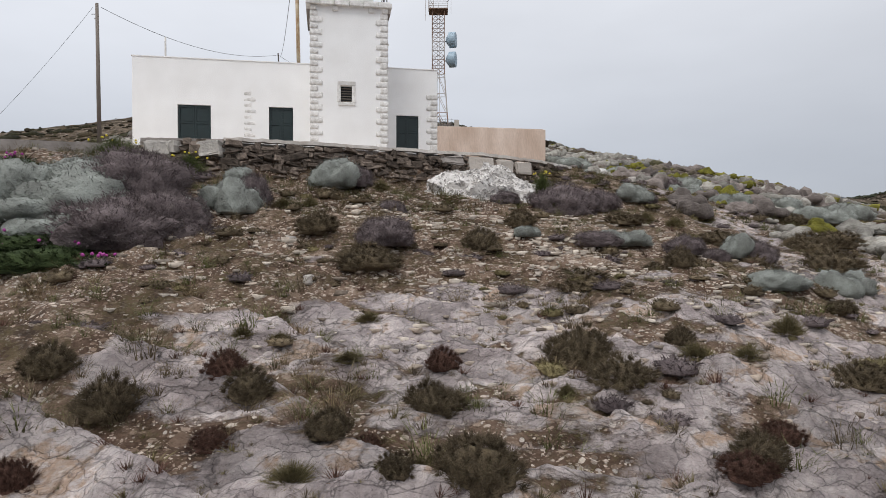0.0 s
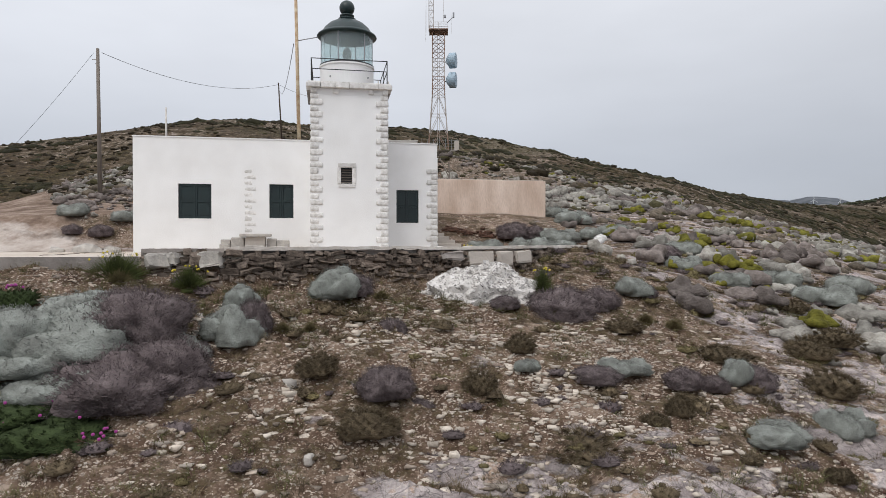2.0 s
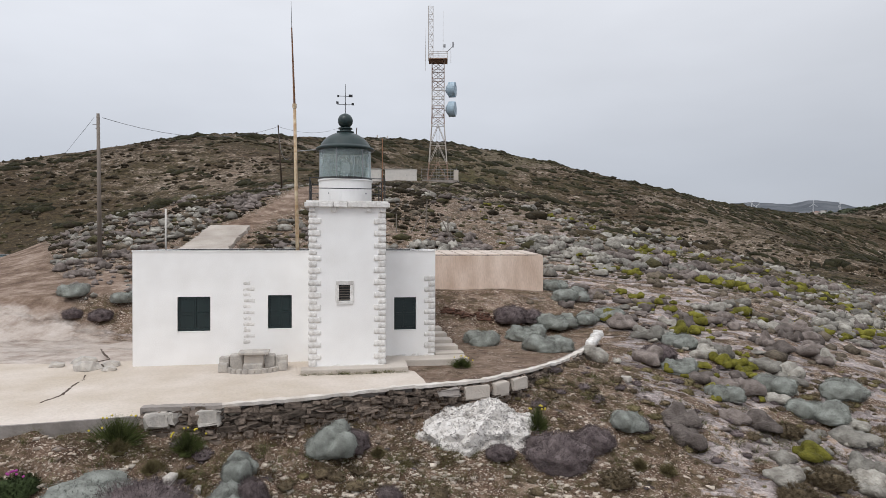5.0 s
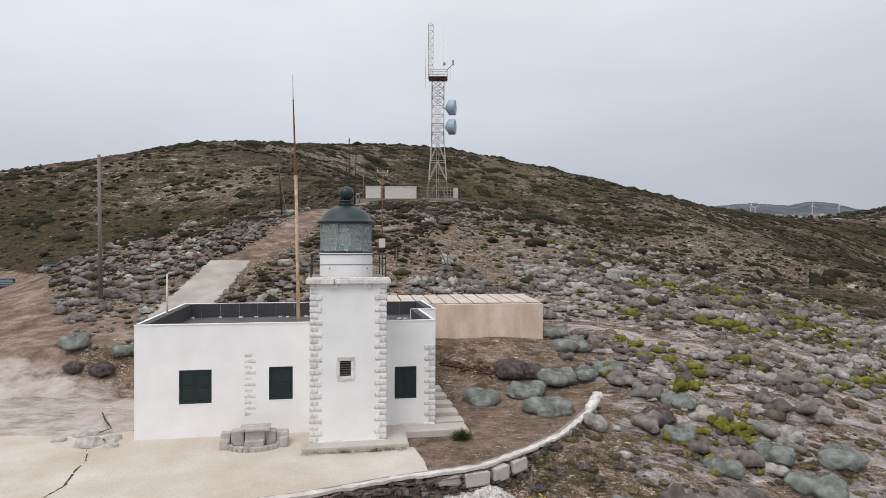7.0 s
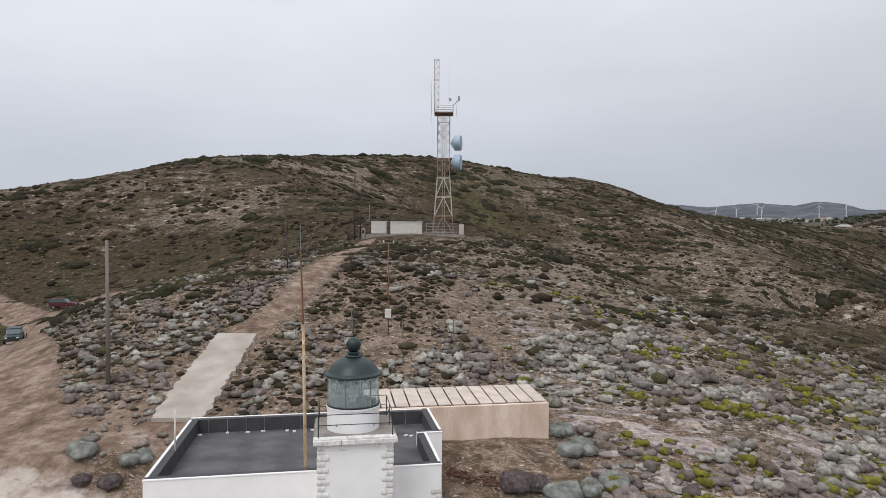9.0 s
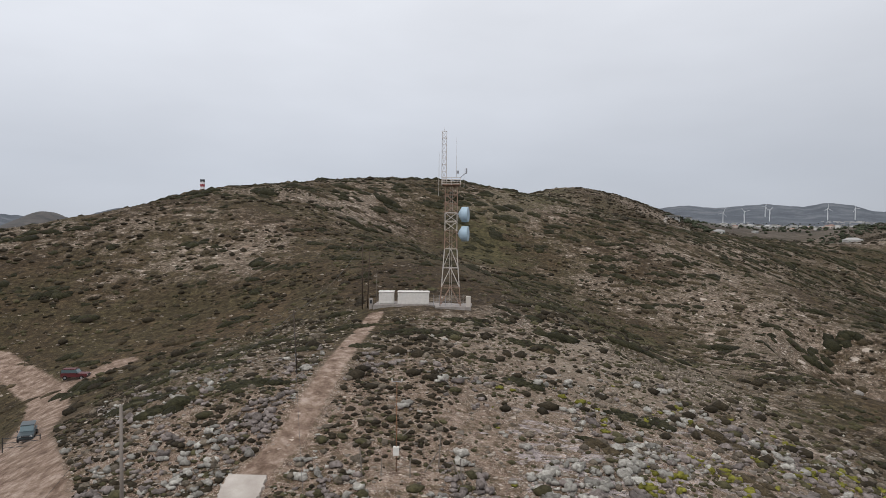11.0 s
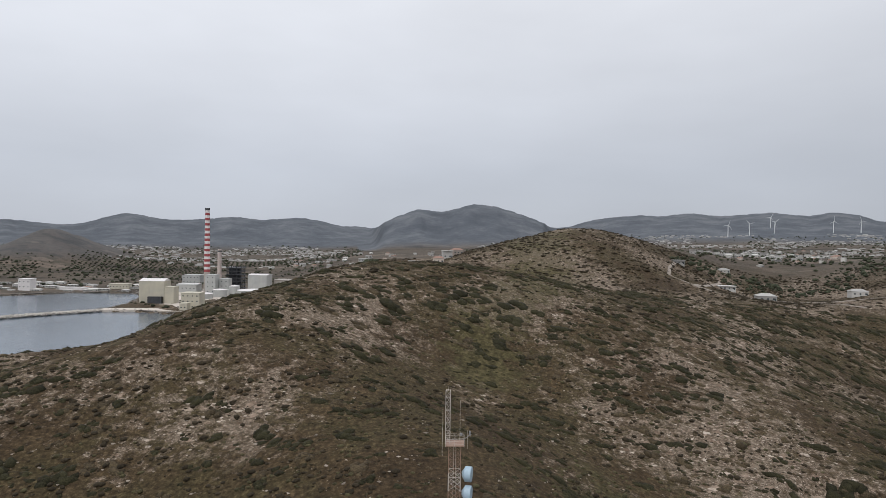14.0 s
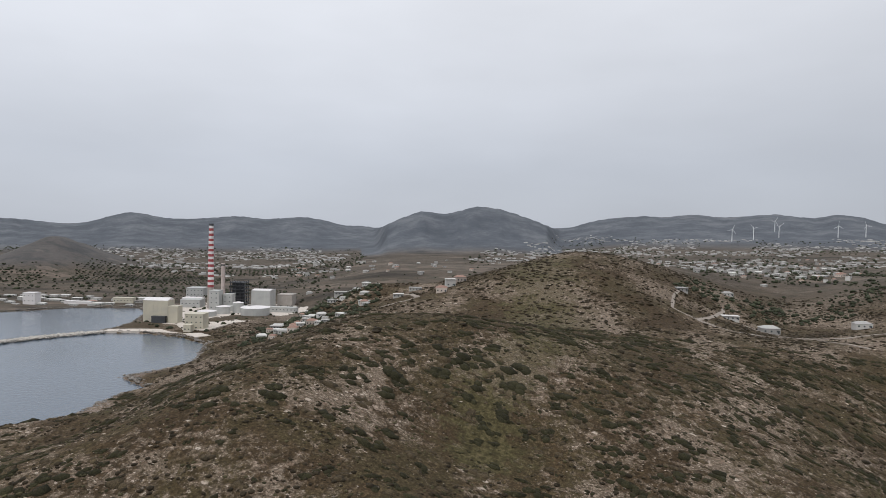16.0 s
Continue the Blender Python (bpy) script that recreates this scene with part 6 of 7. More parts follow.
chim = thing("chimney", (-355.4, 888, 3.5), "tall power station chimney with red and white bands", "chimney")
H = 120.3
rad = lambda z: 4.7 - 1.7 * z / H
part("shaft", lathe(((rad(0), 0), (rad(30), 30)), 20), CHIM_CONC, chim, "bare concrete shaft")
for i in range(24):
    z0, z1 = 30 + i * (H - 33) / 24, 30 + (i + 1) * (H - 33) / 24
    part("band", lathe(((rad(z0), z0), (rad(z1), z1)), 20), RED_BAND if i % 2 == 0 else WHITE_BAND, chim)
part("rim", lathe(((rad(H) + 0.3, H - 3), (rad(H) + 0.3, H)), 20), STEEL_DARK, chim)
st = thing("chimney", (-365, 960, 6), "pale slender industrial stack behind the chimney", "chimney")
part("shaft", lathe(((3.2, 0), (2.8, 57), (2.6, 58)), 18), PINK_CONC, st)
part("rim", lathe(((3.1, 54), (3.1, 56)), 18), STEEL_DARK, st)


def industrial(x0, x1, y, depth, z0, z1, m, label, floors=0, rz=0, pitched=0.0):
    b = thing("industrial_building", ((x0 + x1) / 2, y, z0), label, "building", "power station buildings", rz=rz)
    w, h = (x1 - x0) / 2, z1 - z0
    part("wall", boxed(-w, 0, -2, w, depth, h), m, b)
    if pitched:
        bm = bmesh.new()
        v = [bm.verts.new(c) for c in ((-w - 0.3, -0.3, h + 0.02), (w + 0.3, -0.3, h + 0.02), (w + 0.3, depth + 0.3, h + 0.02), (-w - 0.3, depth + 0.3, h + 0.02), (-w - 0.3, depth / 2, h + pitched), (w + 0.3, depth / 2, h + pitched))]
        for f in ((0, 1, 5, 4), (2, 3, 4, 5), (0, 4, 3), (1, 2, 5), (3, 2, 1, 0)):
            bm.faces.new([v[k] for k in f])
        part("roof", bm, WHITE_BAND, b)
    else:
        part("roof", boxed(-w - 0.3, -0.3, h + 0.02, w + 0.3, depth + 0.3, h + 0.8), m, b)
    if floors:
        k = max(2, int(2 * w / 5))
        for f in range(floors):
            for i in range(k):
                u = -w + (i + 0.5) * 2 * w / k
                z = h * (f + 0.55) / floors
                part("window", boxed(u - 0.75, -0.15, z - 0.6, u + 0.75, -0.02, z + 0.6), DARK_GLASS, b)
    else:
        for i in range(max(3, int(w / 2.5))):
            u = -w + (i + 0.5) * 2 * w / max(3, int(w / 2.5))
            part("cladding_rib", boxed(u - 0.15, -0.15, 0, u + 0.15, -0.02, h), m, b)
    return b


industrial(-381, -351, 747, 18, 3, 30, CREAM, "large cream power station hall at the water", pitched=3)
industrial(-349, -338, 744, 14, 3, 23, CREAM, "cream annex beside the large hall")
industrial(-368, -352, 741, 5, 2, 11, STEEL_DARK, "dark open steel shed against the hall")
industrial(-312, -291, 705, 16, 2, 20, CREAM, "cream waterside pump house with windows", 3)
industrial(-306, -298, 688, 10, 1.5, 10, CREAM, "small cream gatehouse on the quay", 1)
industrial(-350, -336, 868, 16, 4, 30, PALE_GREY, "pale office block beside the chimney", 4)
industrial(-335, -322, 880, 14, 4, 24, PALE_GREY, "pale industrial block with windows", 3)
industrial(-301, -274, 900, 28, 4, 29, PALE_GREY, "pale grey turbine house", pitched=1.5)
industrial(-272, -250, 930, 24, 6, 20, CHIM_CONC, "grey storage building behind the tanks")
industrial(-400, -372, 890, 20, 4, 14, PALE_GREY, "long low pale power station workshop", 1)
industrial(-440, -412, 1000, 24, 6, 20, PALE_GREY, "stepped pale plant building", 2)
industrial(-330, -225, 860, 10, 4, 10, PALE_GREY, "long low pale service building", 1)
industrial(-420, -392, 940, 16, 4, 11, WHITE_BAND, "low white store building", 1)
industrial(-640, -622, 905, 14, 2, 17, WHITE_BAND, "white building on the far shore", 2)
industrial(-520, -490, 930, 10, 2, 10, CREAM, "long low cream building on the far shore", 1)
industrial(-585, -545, 915, 8, 1.5, 5, WHITE_BAND, "low white quay shed on the far shore")
boiler = thing("boiler_frame", (-330, 925, 4), "dark steel boiler framework", "industrial frame", "power station buildings")
for i in range(4):
    for j in range(3):
        part("column", boxed(-11 + i * 7, j * 8, 0, -10 + i * 7, j * 8 + 1, 36), STEEL_DARK, boiler)
for k in range(7):
    part("deck", boxed(-12, -1, 3 + k * 5, 12, 18, 4 + k * 5), STEEL_DARK, boiler)
part("boiler", boxed(-8, 3, 5, 6, 15, 33), STEEL_DARK, boiler)
for x, y, r, h in ((-272, 830, 19, 10), (-318, 838, 9, 9), (-303, 852, 7, 13), (-330, 812, 12, 6)):
    t = thing("storage_tank", (x, y, 4), "pale round storage tank at the power station", "tank", "storage tanks")
    part("shell", lathe(((r, -2), (r, h)), 28), PALE_GREY, t)
    part("roof", lathe(((r + 0.2, h + 0.02), (r * 0.5, h + 1.0), (0.4, h + 1.4)), 28), WHITE_BAND, t)

tagged(link(prism(YARD, 2.0, 3.7), "pavement", CONCRETE), "pale concrete yard round the power station", "pavement", kind="structure")
# breakwater
ARMOUR = mat("armour_rock", (0.36, 0.335, 0.30), 0.9, 0.3, 0.6, 0.4, 4, random_by="island", second=(0.22, 0.20, 0.18))
tagged(link(ribbon(((-392, 691), (-430, 655), (-462, 611), (-540, 540), (-640, 470)), 9, 2.2, 5, 60, wobble=0.12), "breakwater", ARMOUR), "pale stone breakwater across the bay", "breakwater", kind="structure")
tagged(link(ribbon(((-395, 693), (-350, 700), (-300, 690), (-275, 668)), 16, 2.4, 4, 30, wobble=0.1), "quay", CONCRETE), "concrete quay in front of the power station", "quay", kind="structure")
rq = np.random.RandomState(31)
s = rq.rand(900)
jx = np.interp(s, (0, 0.25, 0.5, 1), (-395, -430, -462, -640)) + rq.uniform(-7, 7, 900)
jy = np.interp(s, (0, 0.25, 0.5, 1), (690, 655, 611, 470)) + rq.uniform(-7, 7, 900)
V, F = [], []
for k in range(900):
    vs, fs = LOW[k % 6]
    w = vs * rq.uniform(0.9, 2.2) + np.array([jx[k], jy[k], 0.9])
    F.append(fs + k * len(vs))
    V.append(w)
tagged(new("breakwater_rocks", mesh_from("breakwater_rocks", np.concatenate(V), [tuple(t) for t in np.concatenate(F)], ARMOUR)), "pale armour rocks along the breakwater", "rocks", kind="stuff")


def house_kind(w, d, h, m, hip, tile):
    """A small house at the origin, its front towards -y."""
    b = thing("village_house", (0, 0, 0), "small pale village house with dark windows", "house", "village houses")
    part("wall", boxed(-w / 2, 0, -3, w / 2, d, h), m, b)
    if hip:
        bm = bmesh.new()
        o = 0.4
        v = [bm.verts.new(c) for c in ((-w / 2 - o, -o, h + 0.02), (w / 2 + o, -o, h + 0.02), (w / 2 + o, d + o, h + 0.02), (-w / 2 - o, d + o, h + 0.02), (-w / 4, d / 2, h + 1.8), (w / 4, d / 2, h + 1.8))]
        for f in ((0, 1, 5, 4), (2, 3, 4, 5), (3, 0, 4), (1, 2, 5), (3, 2, 1, 0)):
            bm.faces.new([v[k] for k in f])
        part("roof", bm, tile, b)
    else:
        part("roof", boxed(-w / 2 - 0.3, -1.2, h + 0.02, w / 2 + 0.3, d + 0.3, h + 0.35), m, b)
    k = max(2, int(w / 3.2))
    for i in range(k):
        u = -w / 2 + (i + 0.5) * w / k
        part("window", boxed(u - 0.6, -0.1, 0.9, u + 0.6, -0.02, 2.2), DARK_GLASS, b)
    part("door", boxed(w / 2 - 1.6, -0.12, 0, w / 2 - 0.6, -0.101, 2.1), DARK_GLASS, b)
    return b


KINDS = [house_kind(11, 9, 3.4, HOUSE_WHITE, False, TILE), house_kind(9, 8, 6.4, HOUSE_WHITE, False, TILE), house_kind(12, 9, 3.5, HOUSE_WHITE, True, HOUSE_WHITE), house_kind(10, 9, 4.2, HOUSE_PINK, True, TILE), house_kind(15, 8, 3.2, HOUSE_WHITE, False, TILE)]
PLACED = ((218.6, 631, 0, 8, 1.05), (249, 590, 4, -12, 1.0), (270, 556, 2, -5, 1.25), (353, 562, 2, -10, 1.1), (304, 727, 2, 0, 0.9), (-124.6, 655, 4, 10, 1.0), (-100, 660, 0, 0, 0.8), (-18, 570, 3, 0, 1.0), (-10, 590, 1, 10, 1.0), (0, 610, 3, 20, 1.0), (-60, 600, 0, 5, 0.9), (-45, 615, 4, 0, 0.8),
          (-166, 585, 2, 10, 0.8), (-155, 575, 3, 0, 0.9), (-175, 600, 0, 15, 0.8), (-188, 590, 2, 5, 0.8), (-140, 585, 3, 0, 0.9), (-150, 610, 0, 0, 0.8), (-125, 575, 1, 0, 0.6))
for i, (x, y, k, rz, s) in enumerate(PLACED):
    c = copy_thing(KINDS[k], pose(x, y, gz(x, y) + 0.3, 0, 0, rz) @ Matrix.Diagonal((s, s, s, 1)))
rv = random.Random(12)
for i in range(22):
    x, y = rv.uniform(-196, -92), rv.uniform(566, 640)
    s = rv.uniform(0.55, 0.9)
    copy_thing(KINDS[rv.choice((0, 2, 2, 3, 0, 4))], pose(x, y, gz(x, y) + 0.3, 0, 0, rv.uniform(-30, 30)) @ Matrix.Diagonal((s, s, s, 1)))
for i in range(46):
    y = rv.uniform(900, 975)
    x = -y * rv.uniform(0.50, 0.76)
    if land(x, y) > 1.0 and not poly_distance(BAY, np.array([x]), np.array([y]))[1][0]:
        s = rv.uniform(0.5, 1.0)
        copy_thing(KINDS[rv.choice((0, 4, 4, 2, 3))], pose(x, y, gz(x, y) + 0.1, 0, 0, rv.uniform(-15, 15)) @ Matrix.Diagonal((s * 1.3, s, s * 0.8, 1)))
made = 0
while made < 230:
    if made < 150:
        y = rv.uniform(820, 1500)
        x = y * rv.uniform(0.26, 0.62)
    else:
        y = rv.uniform(640, 1500)
        x = y * rv.uniform(-0.30, 0.06)
    if fbm(np.array([x / 130.0]), np.array([y / 130.0]), 2)[0] < 0.47 or land(x, y) < 6 or land(x, y) > 74:
        made += 0.02
        continue
    s = rv.uniform(0.5, 0.85)
    copy_thing(KINDS[rv.choice((0, 1, 2, 4, 0, 2, 1, 3))], pose(x, y, gz(x, y) + 0.3, 0, 0, rv.uniform(-40, 40)) @ Matrix.Diagonal((s, s, s, 1)))
    made += 1
for k, b in enumerate(KINDS):
    x, y = ((520, 990), (600, 1080), (430, 1010), (560, 940), (480, 900))[k]
    b.matrix_basis = pose(x, y, gz(x, y) + 0.3, 0, 0, 10 * k)

# the town far behind, and trees on the plain
rq = np.random.RandomState(41)
n = 6500
ty = rq.uniform(1250, 2700, n)
tx = ty * rq.uniform(-0.66, 0.66, n)
ok = (fbm(tx / 170, ty / 170, 3) > 0.50) & (land(tx, ty) > 5) & (land(tx, ty) < 42 + 75 * step(tx / ty, -0.05, 0.2))
tx, ty = tx[ok], ty[ok]
cube = (np.array([(x, y, z) for z in (-0.3, 0.55) for y in (-1, 1) for x in (-1, 1)], float), np.array([(0, 1, 5, 4), (1, 3, 7, 5), (3, 2, 6, 7), (2, 0, 4, 6), (4, 5, 7, 6)]))
scatter("distant_town", mat("distant_render", (0.34, 0.33, 0.315), 0.9, 0.1, 0.2, 0, 2, random_by="island"), [cube], tx, ty, rq.uniform(2.2, 4.6, len(tx)), "pale houses of a distant town on the plain", "town", seed=51, smooth=False)
n = 15000
ty = 640 + 1900 * rq.rand(n) ** 1.2
tx = ty * rq.uniform(-0.75, 0.75, n)
hgt = land(tx, ty)
ok = (rq.rand(n) < 0.08 + 0.92 * step(fbm(tx / 90, ty / 90, 4), 0.44, 0.54)) & (hgt > 4) & (hgt < 46 + 60 * step(tx / ty, -0.05, 0.2)) & ~((hgt > 70) & (ty < 900))
tx, ty = tx[ok], ty[ok]
TREE_DARK = leafmat("distant_tree_leaves", (0.055, 0.060, 0.036), (0.028, 0.033, 0.021), 1.0, scale=0.4)
scatter("distant_trees", TREE_DARK, LOW, tx, ty, 1.2 + 2.4 * rq.rand(len(tx)) ** 2.5, "dark olive and pine trees scattered over the plain", "trees", sink=-0.3, squash=(0.8, 1.3), seed=52)

gx, gy = [], []
for ox, oy, a, nx, ny in ((-640, 1215, 0.25, 20, 13), (-500, 1180, -0.1, 14, 9), (-420, 1330, 0.3, 18, 10), (-820, 1130, 0.1, 14, 7)):
    for i in range(nx):
        for j in range(ny):
            u, v = (i - nx / 2) * 9 + rq.normal(0, 0.9), (j - ny / 2) * 11 + rq.normal(0, 0.9)
            if rq.rand() < 0.88:
                gx.append(ox + u * math.cos(a) - v * math.sin(a))
                gy.append(oy + u * math.sin(a) + v * math.cos(a))
scatter("olive_grove", TREE_DARK, LOW, np.array(gx), np.array(gy), rq.uniform(1.5, 2.5, len(gx)), "rows of olive trees in groves on the plain", "trees", sink=-0.4, squash=(0.8, 1.2), seed=53)
n = 420
tx, ty = rq.uniform(-205, -80, n), rq.uniform(560, 655, n)
scatter("village_trees", TREE_DARK, LOW3, tx, ty, 0.9 + 2.0 * rq.rand(n) ** 2, "dark trees and hedges between the village houses", "trees", sink=-0.2, squash=(0.8, 1.3), seed=54)
n = 260
tx, ty = rq.uniform(-440, -215, n), rq.uniform(690, 960, n)
ok = (land(tx, ty) > 1.5) & (fbm(tx / 25, ty / 25, 2) > 0.52)
scatter("yard_trees", TREE_DARK, LOW3, tx[ok], ty[ok], 1.2 + 2.2 * rq.rand(ok.sum()) ** 2, "dark trees and bushes round the power station", "trees", sink=-0.3, squash=(0.8, 1.3), seed=55)
sx, sy = [], []
for (x0, y0), (x1, y1) in zip(BAY[:17], BAY[1:18]):
    for k in range(int(math.hypot(x1 - x0, y1 - y0) * 2.4)):
        t = rq.rand()
        sx.append(x0 + (x1 - x0) * t + rq.normal(0, 3.0))
        sy.append(y0 + (y1 - y0) * t + rq.normal(0, 3.0))
for k in range(700):
    sx.append(rq.uniform(70, 150))
    sy.append(rq.uniform(90, 260))
low = np.abs(land(np.array(sx), np.array(sy)) - 0.5) < 3.0
sx, sy = list(np.array(sx)[low]), list(np.array(sy)[low])
scatter("shore_rocks", mat("shore_rock", (0.23, 0.205, 0.18), 0.85, 0.3, 0.8, 0.5, 4, random_by="island", second=(0.075, 0.068, 0.06)), LOW, np.array(sx), np.array(sy), 0.5 + 1.9 * rq.rand(len(sx)) ** 2.5, "weathered grey rocks along the waterline", "rocks", sink=0.1, squash=(0.4, 0.9), seed=56, smooth=False)

# pale roads
ROAD_DIRT = mat("pale_road_dirt", (0.29, 0.255, 0.22), 0.95, 0.2, 0.4, 0.2, 3, second=(0.22, 0.185, 0.155))
for i, (line, w) in enumerate(((((214, 628), (196, 590), (179, 541), (191, 522), (205, 515)), 3.5), (((262, 640), (258, 628), (225, 570), (192, 518), (205, 505), (232, 500), (262, 508), (300, 500), (360, 520)), 4.5), (((252, 600), (262, 570), (262, 508)), 3.0), (((262, 508), (276, 492), (290, 455)), 3.0), (((-75, 560), (-50, 566), (-39, 572), (-48, 600), (-62, 612)), 5.0))):
    tagged(link(ribbon(line, 0.75 * w, 0.45, 1.2, 70, True, 0.1), "road", ROAD_DIRT), "pale dirt road winding between the houses", "road", kind="structure")

# wind turbines
for i, (x, y, a) in enumerate(((919, 2177, 20), (1001, 2199, 75), (1113, 2252, 50), (1290, 2206, 0), (1388, 2213, 95), (1180, 2420, 30))):
    t = thing("wind_turbine", (x, y, gz(x, y) - 1), "white three-bladed wind turbine on the plain", "wind turbine", "wind turbines")
    part("tower", tubed((0, 0, -3), (0, 0, 62), 2.2, 1.3, 12), TURBINE, t)
    part("nacelle", boxed(-1.6, -3.5, 61, 1.6, 4, 64.5, 0.4), TURBINE, t)
    hub = part("hub", lathe(((0.3, -1.2), (1.3, -0.4), (1.4, 1.0)), 14), TURBINE, t)
    hub.matrix_basis = pose(0, -4.6, 62.8, -90, 0, 0)
    for k in range(3):
        b = (a + 120 * k) * math.pi / 180
        bm = bmesh.new()
        dx, dz = math.sin(b), math.cos(b)
        px, pz = dz, -dx
        v = []
        for r, w in ((1.0, 0.9), (5, 1.6), (27, 0.3)):
            for sgn, yy in ((-1, -0.25), (1, -0.25), (1, 0.25), (-1, 0.25)):
                v.append(bm.verts.new((dx * r + px * sgn * w / 2 * 1.3, -4.6 + yy, 62.8 + dz * r + pz * sgn * w / 2 * 1.3)))
        for i0 in (0, 4):
            for j in range(4):
                bm.faces.new((v[i0 + j], v[i0 + (j + 1) % 4], v[i0 + 4 + (j + 1) % 4], v[i0 + 4 + j]))
        bm.faces.new(v[:4])
        bm.faces.new(v[8:])
        bmesh.ops.recalc_face_normals(bm, faces=bm.faces)
        part("blade", bm, TURBINE, t)
    t.matrix_basis = t.matrix_basis @ Matrix.Diagonal((0.65, 0.65, 0.65, 1))


# ---- near scrub, plant by plant ----
PURPLE = leafmat("purple_grey_twigs", (0.168, 0.136, 0.134), (0.090, 0.070, 0.070), 26, scale=3, spread=0.25)
CUSHION = leafmat("cushion_leaves", (0.250, 0.262, 0.236), (0.140, 0.142, 0.127), 26, scale=2, spread=0.15)
TWIG = leafmat("dark_heath_twigs", (0.168, 0.130, 0.081), (0.088, 0.066, 0.043), 20, scale=3)
REDTWIG = leafmat("red_brown_twigs", (0.155, 0.084, 0.062), (0.085, 0.047, 0.036), 20, scale=3)
GRASS = leafmat("dry_green_grass", (0.215, 0.178, 0.090), (0.125, 0.104, 0.052), 20, scale=3)
LEAFY = leafmat("leafy_bush_leaves", (0.105, 0.125, 0.042), (0.052, 0.062, 0.022), 20, scale=3)
GREEN = leafmat("fresh_green_leaves", (0.040, 0.056, 0.021), (0.020, 0.029, 0.011), 20, scale=3)
MAGENTA = mat("magenta_petals", (0.36, 0.05, 0.25), 0.7, 0.15, 20, 0, 40)
YELLOW = mat("yellow_petals", (0.60, 0.48, 0.04), 0.7, 0.15, 20, 0, 40)


def plant_mesh(name, material, seed, kind):
    """One plant of unit radius: a lumpy core with a coat of fine leaves or twigs."""
    q = np.random.RandomState(seed)
    V, F = [], []
    core = {"cushion": (4, 0.80, 0.26, 1.7), "twiggy": (4, 0.75, 0.28, 1.7), "heath": (3, 0.75, 0.38, 1.8), "grass": (1, 0.12, 0.3, 1.5), "mat": (3, 0.4, 0.4, 2.5)}[kind]
    vs, fs = blob(core[0], seed, core[1], core[2], core[3], kind in ("cushion", "twiggy"))
    if kind == "cushion":
        vs = 0.40 * vs + 0.60 * lobed(4, seed + 300)[0] * (1.55, 1.55, 1.05)
        for k in range(len(vs)):
            vs[k] *= 1 + 0.07 * noise.noise(Vector(vs[k]) * 7) + 0.05 * noise.noise(Vector(vs[k]) * 17)
    if kind == "grass":
        vs = vs * (0.5, 0.5, 0.55)
    core_mesh = mesh_from(name, vs * {"heath": 0.86, "twiggy": 0.95}.get(kind, 0.98), [tuple(f) for f in fs], material, True)
    base = 0
    n = {"cushion": 5200, "twiggy": 6500, "heath": 5200, "grass": 1800, "mat": 1500}[kind]
    top = vs[vs[:, 2] > 0.0]
    for k in range(n):
        if kind == "grass":
            a, t = q.rand() * 6.283, q.rand() ** 0.9 * 1.25
            d = np.array([math.cos(a) * math.sin(t), math.sin(a) * math.sin(t), math.cos(t)])
            o = np.array([d[0] * 0.3, d[1] * 0.3, 0.0]) * q.rand()
            length = q.uniform(0.55, 1.05)
            tip = o + d * length * (1, 1, 0.95) + q.normal(0, 0.06, 3)
            mid = o + d * length * 0.35
            w = 0.009
            side = np.cross(d, q.normal(0, 1, 3))
            side = side / (np.linalg.norm(side) + 1e-6) * w
            tip = tip + np.array([0, 0, -0.12 * t * q.rand()])
            V.append(np.array([mid - side, mid + side, tip]))
        else:
            p = top[q.randint(len(top))]
            out = p / (np.linalg.norm(p) + 1e-6)
            d = 0.9 * out + q.normal(0, 0.35, 3) if kind == "cushion" else 0.45 * out + q.normal(0, 0.6, 3)
            d[2] = abs(d[2]) * 0.9 + 0.1
            d /= np.linalg.norm(d)
            length = q.uniform(*{"cushion": (0.025, 0.07), "twiggy": (0.05, 0.15), "heath": (0.12, 0.34), "mat": (0.05, 0.14)}[kind])
            jit = q.normal(0, 0.03, 3)
            side = np.cross(d, out + q.normal(0, 0.25, 3))
            side = side / (np.linalg.norm(side) + 1e-6) * {"cushion": 0.008, "twiggy": 0.008, "heath": 0.0105, "mat": 0.016}[kind]
            V.append(np.array([p + jit - side, p + jit + side, p + jit + d * length]))
        F.append((base, base + 1, base + 2))
        base += 3
    return core_mesh, mesh_from("foliage", np.concatenate(V), F, material, kind != "grass")


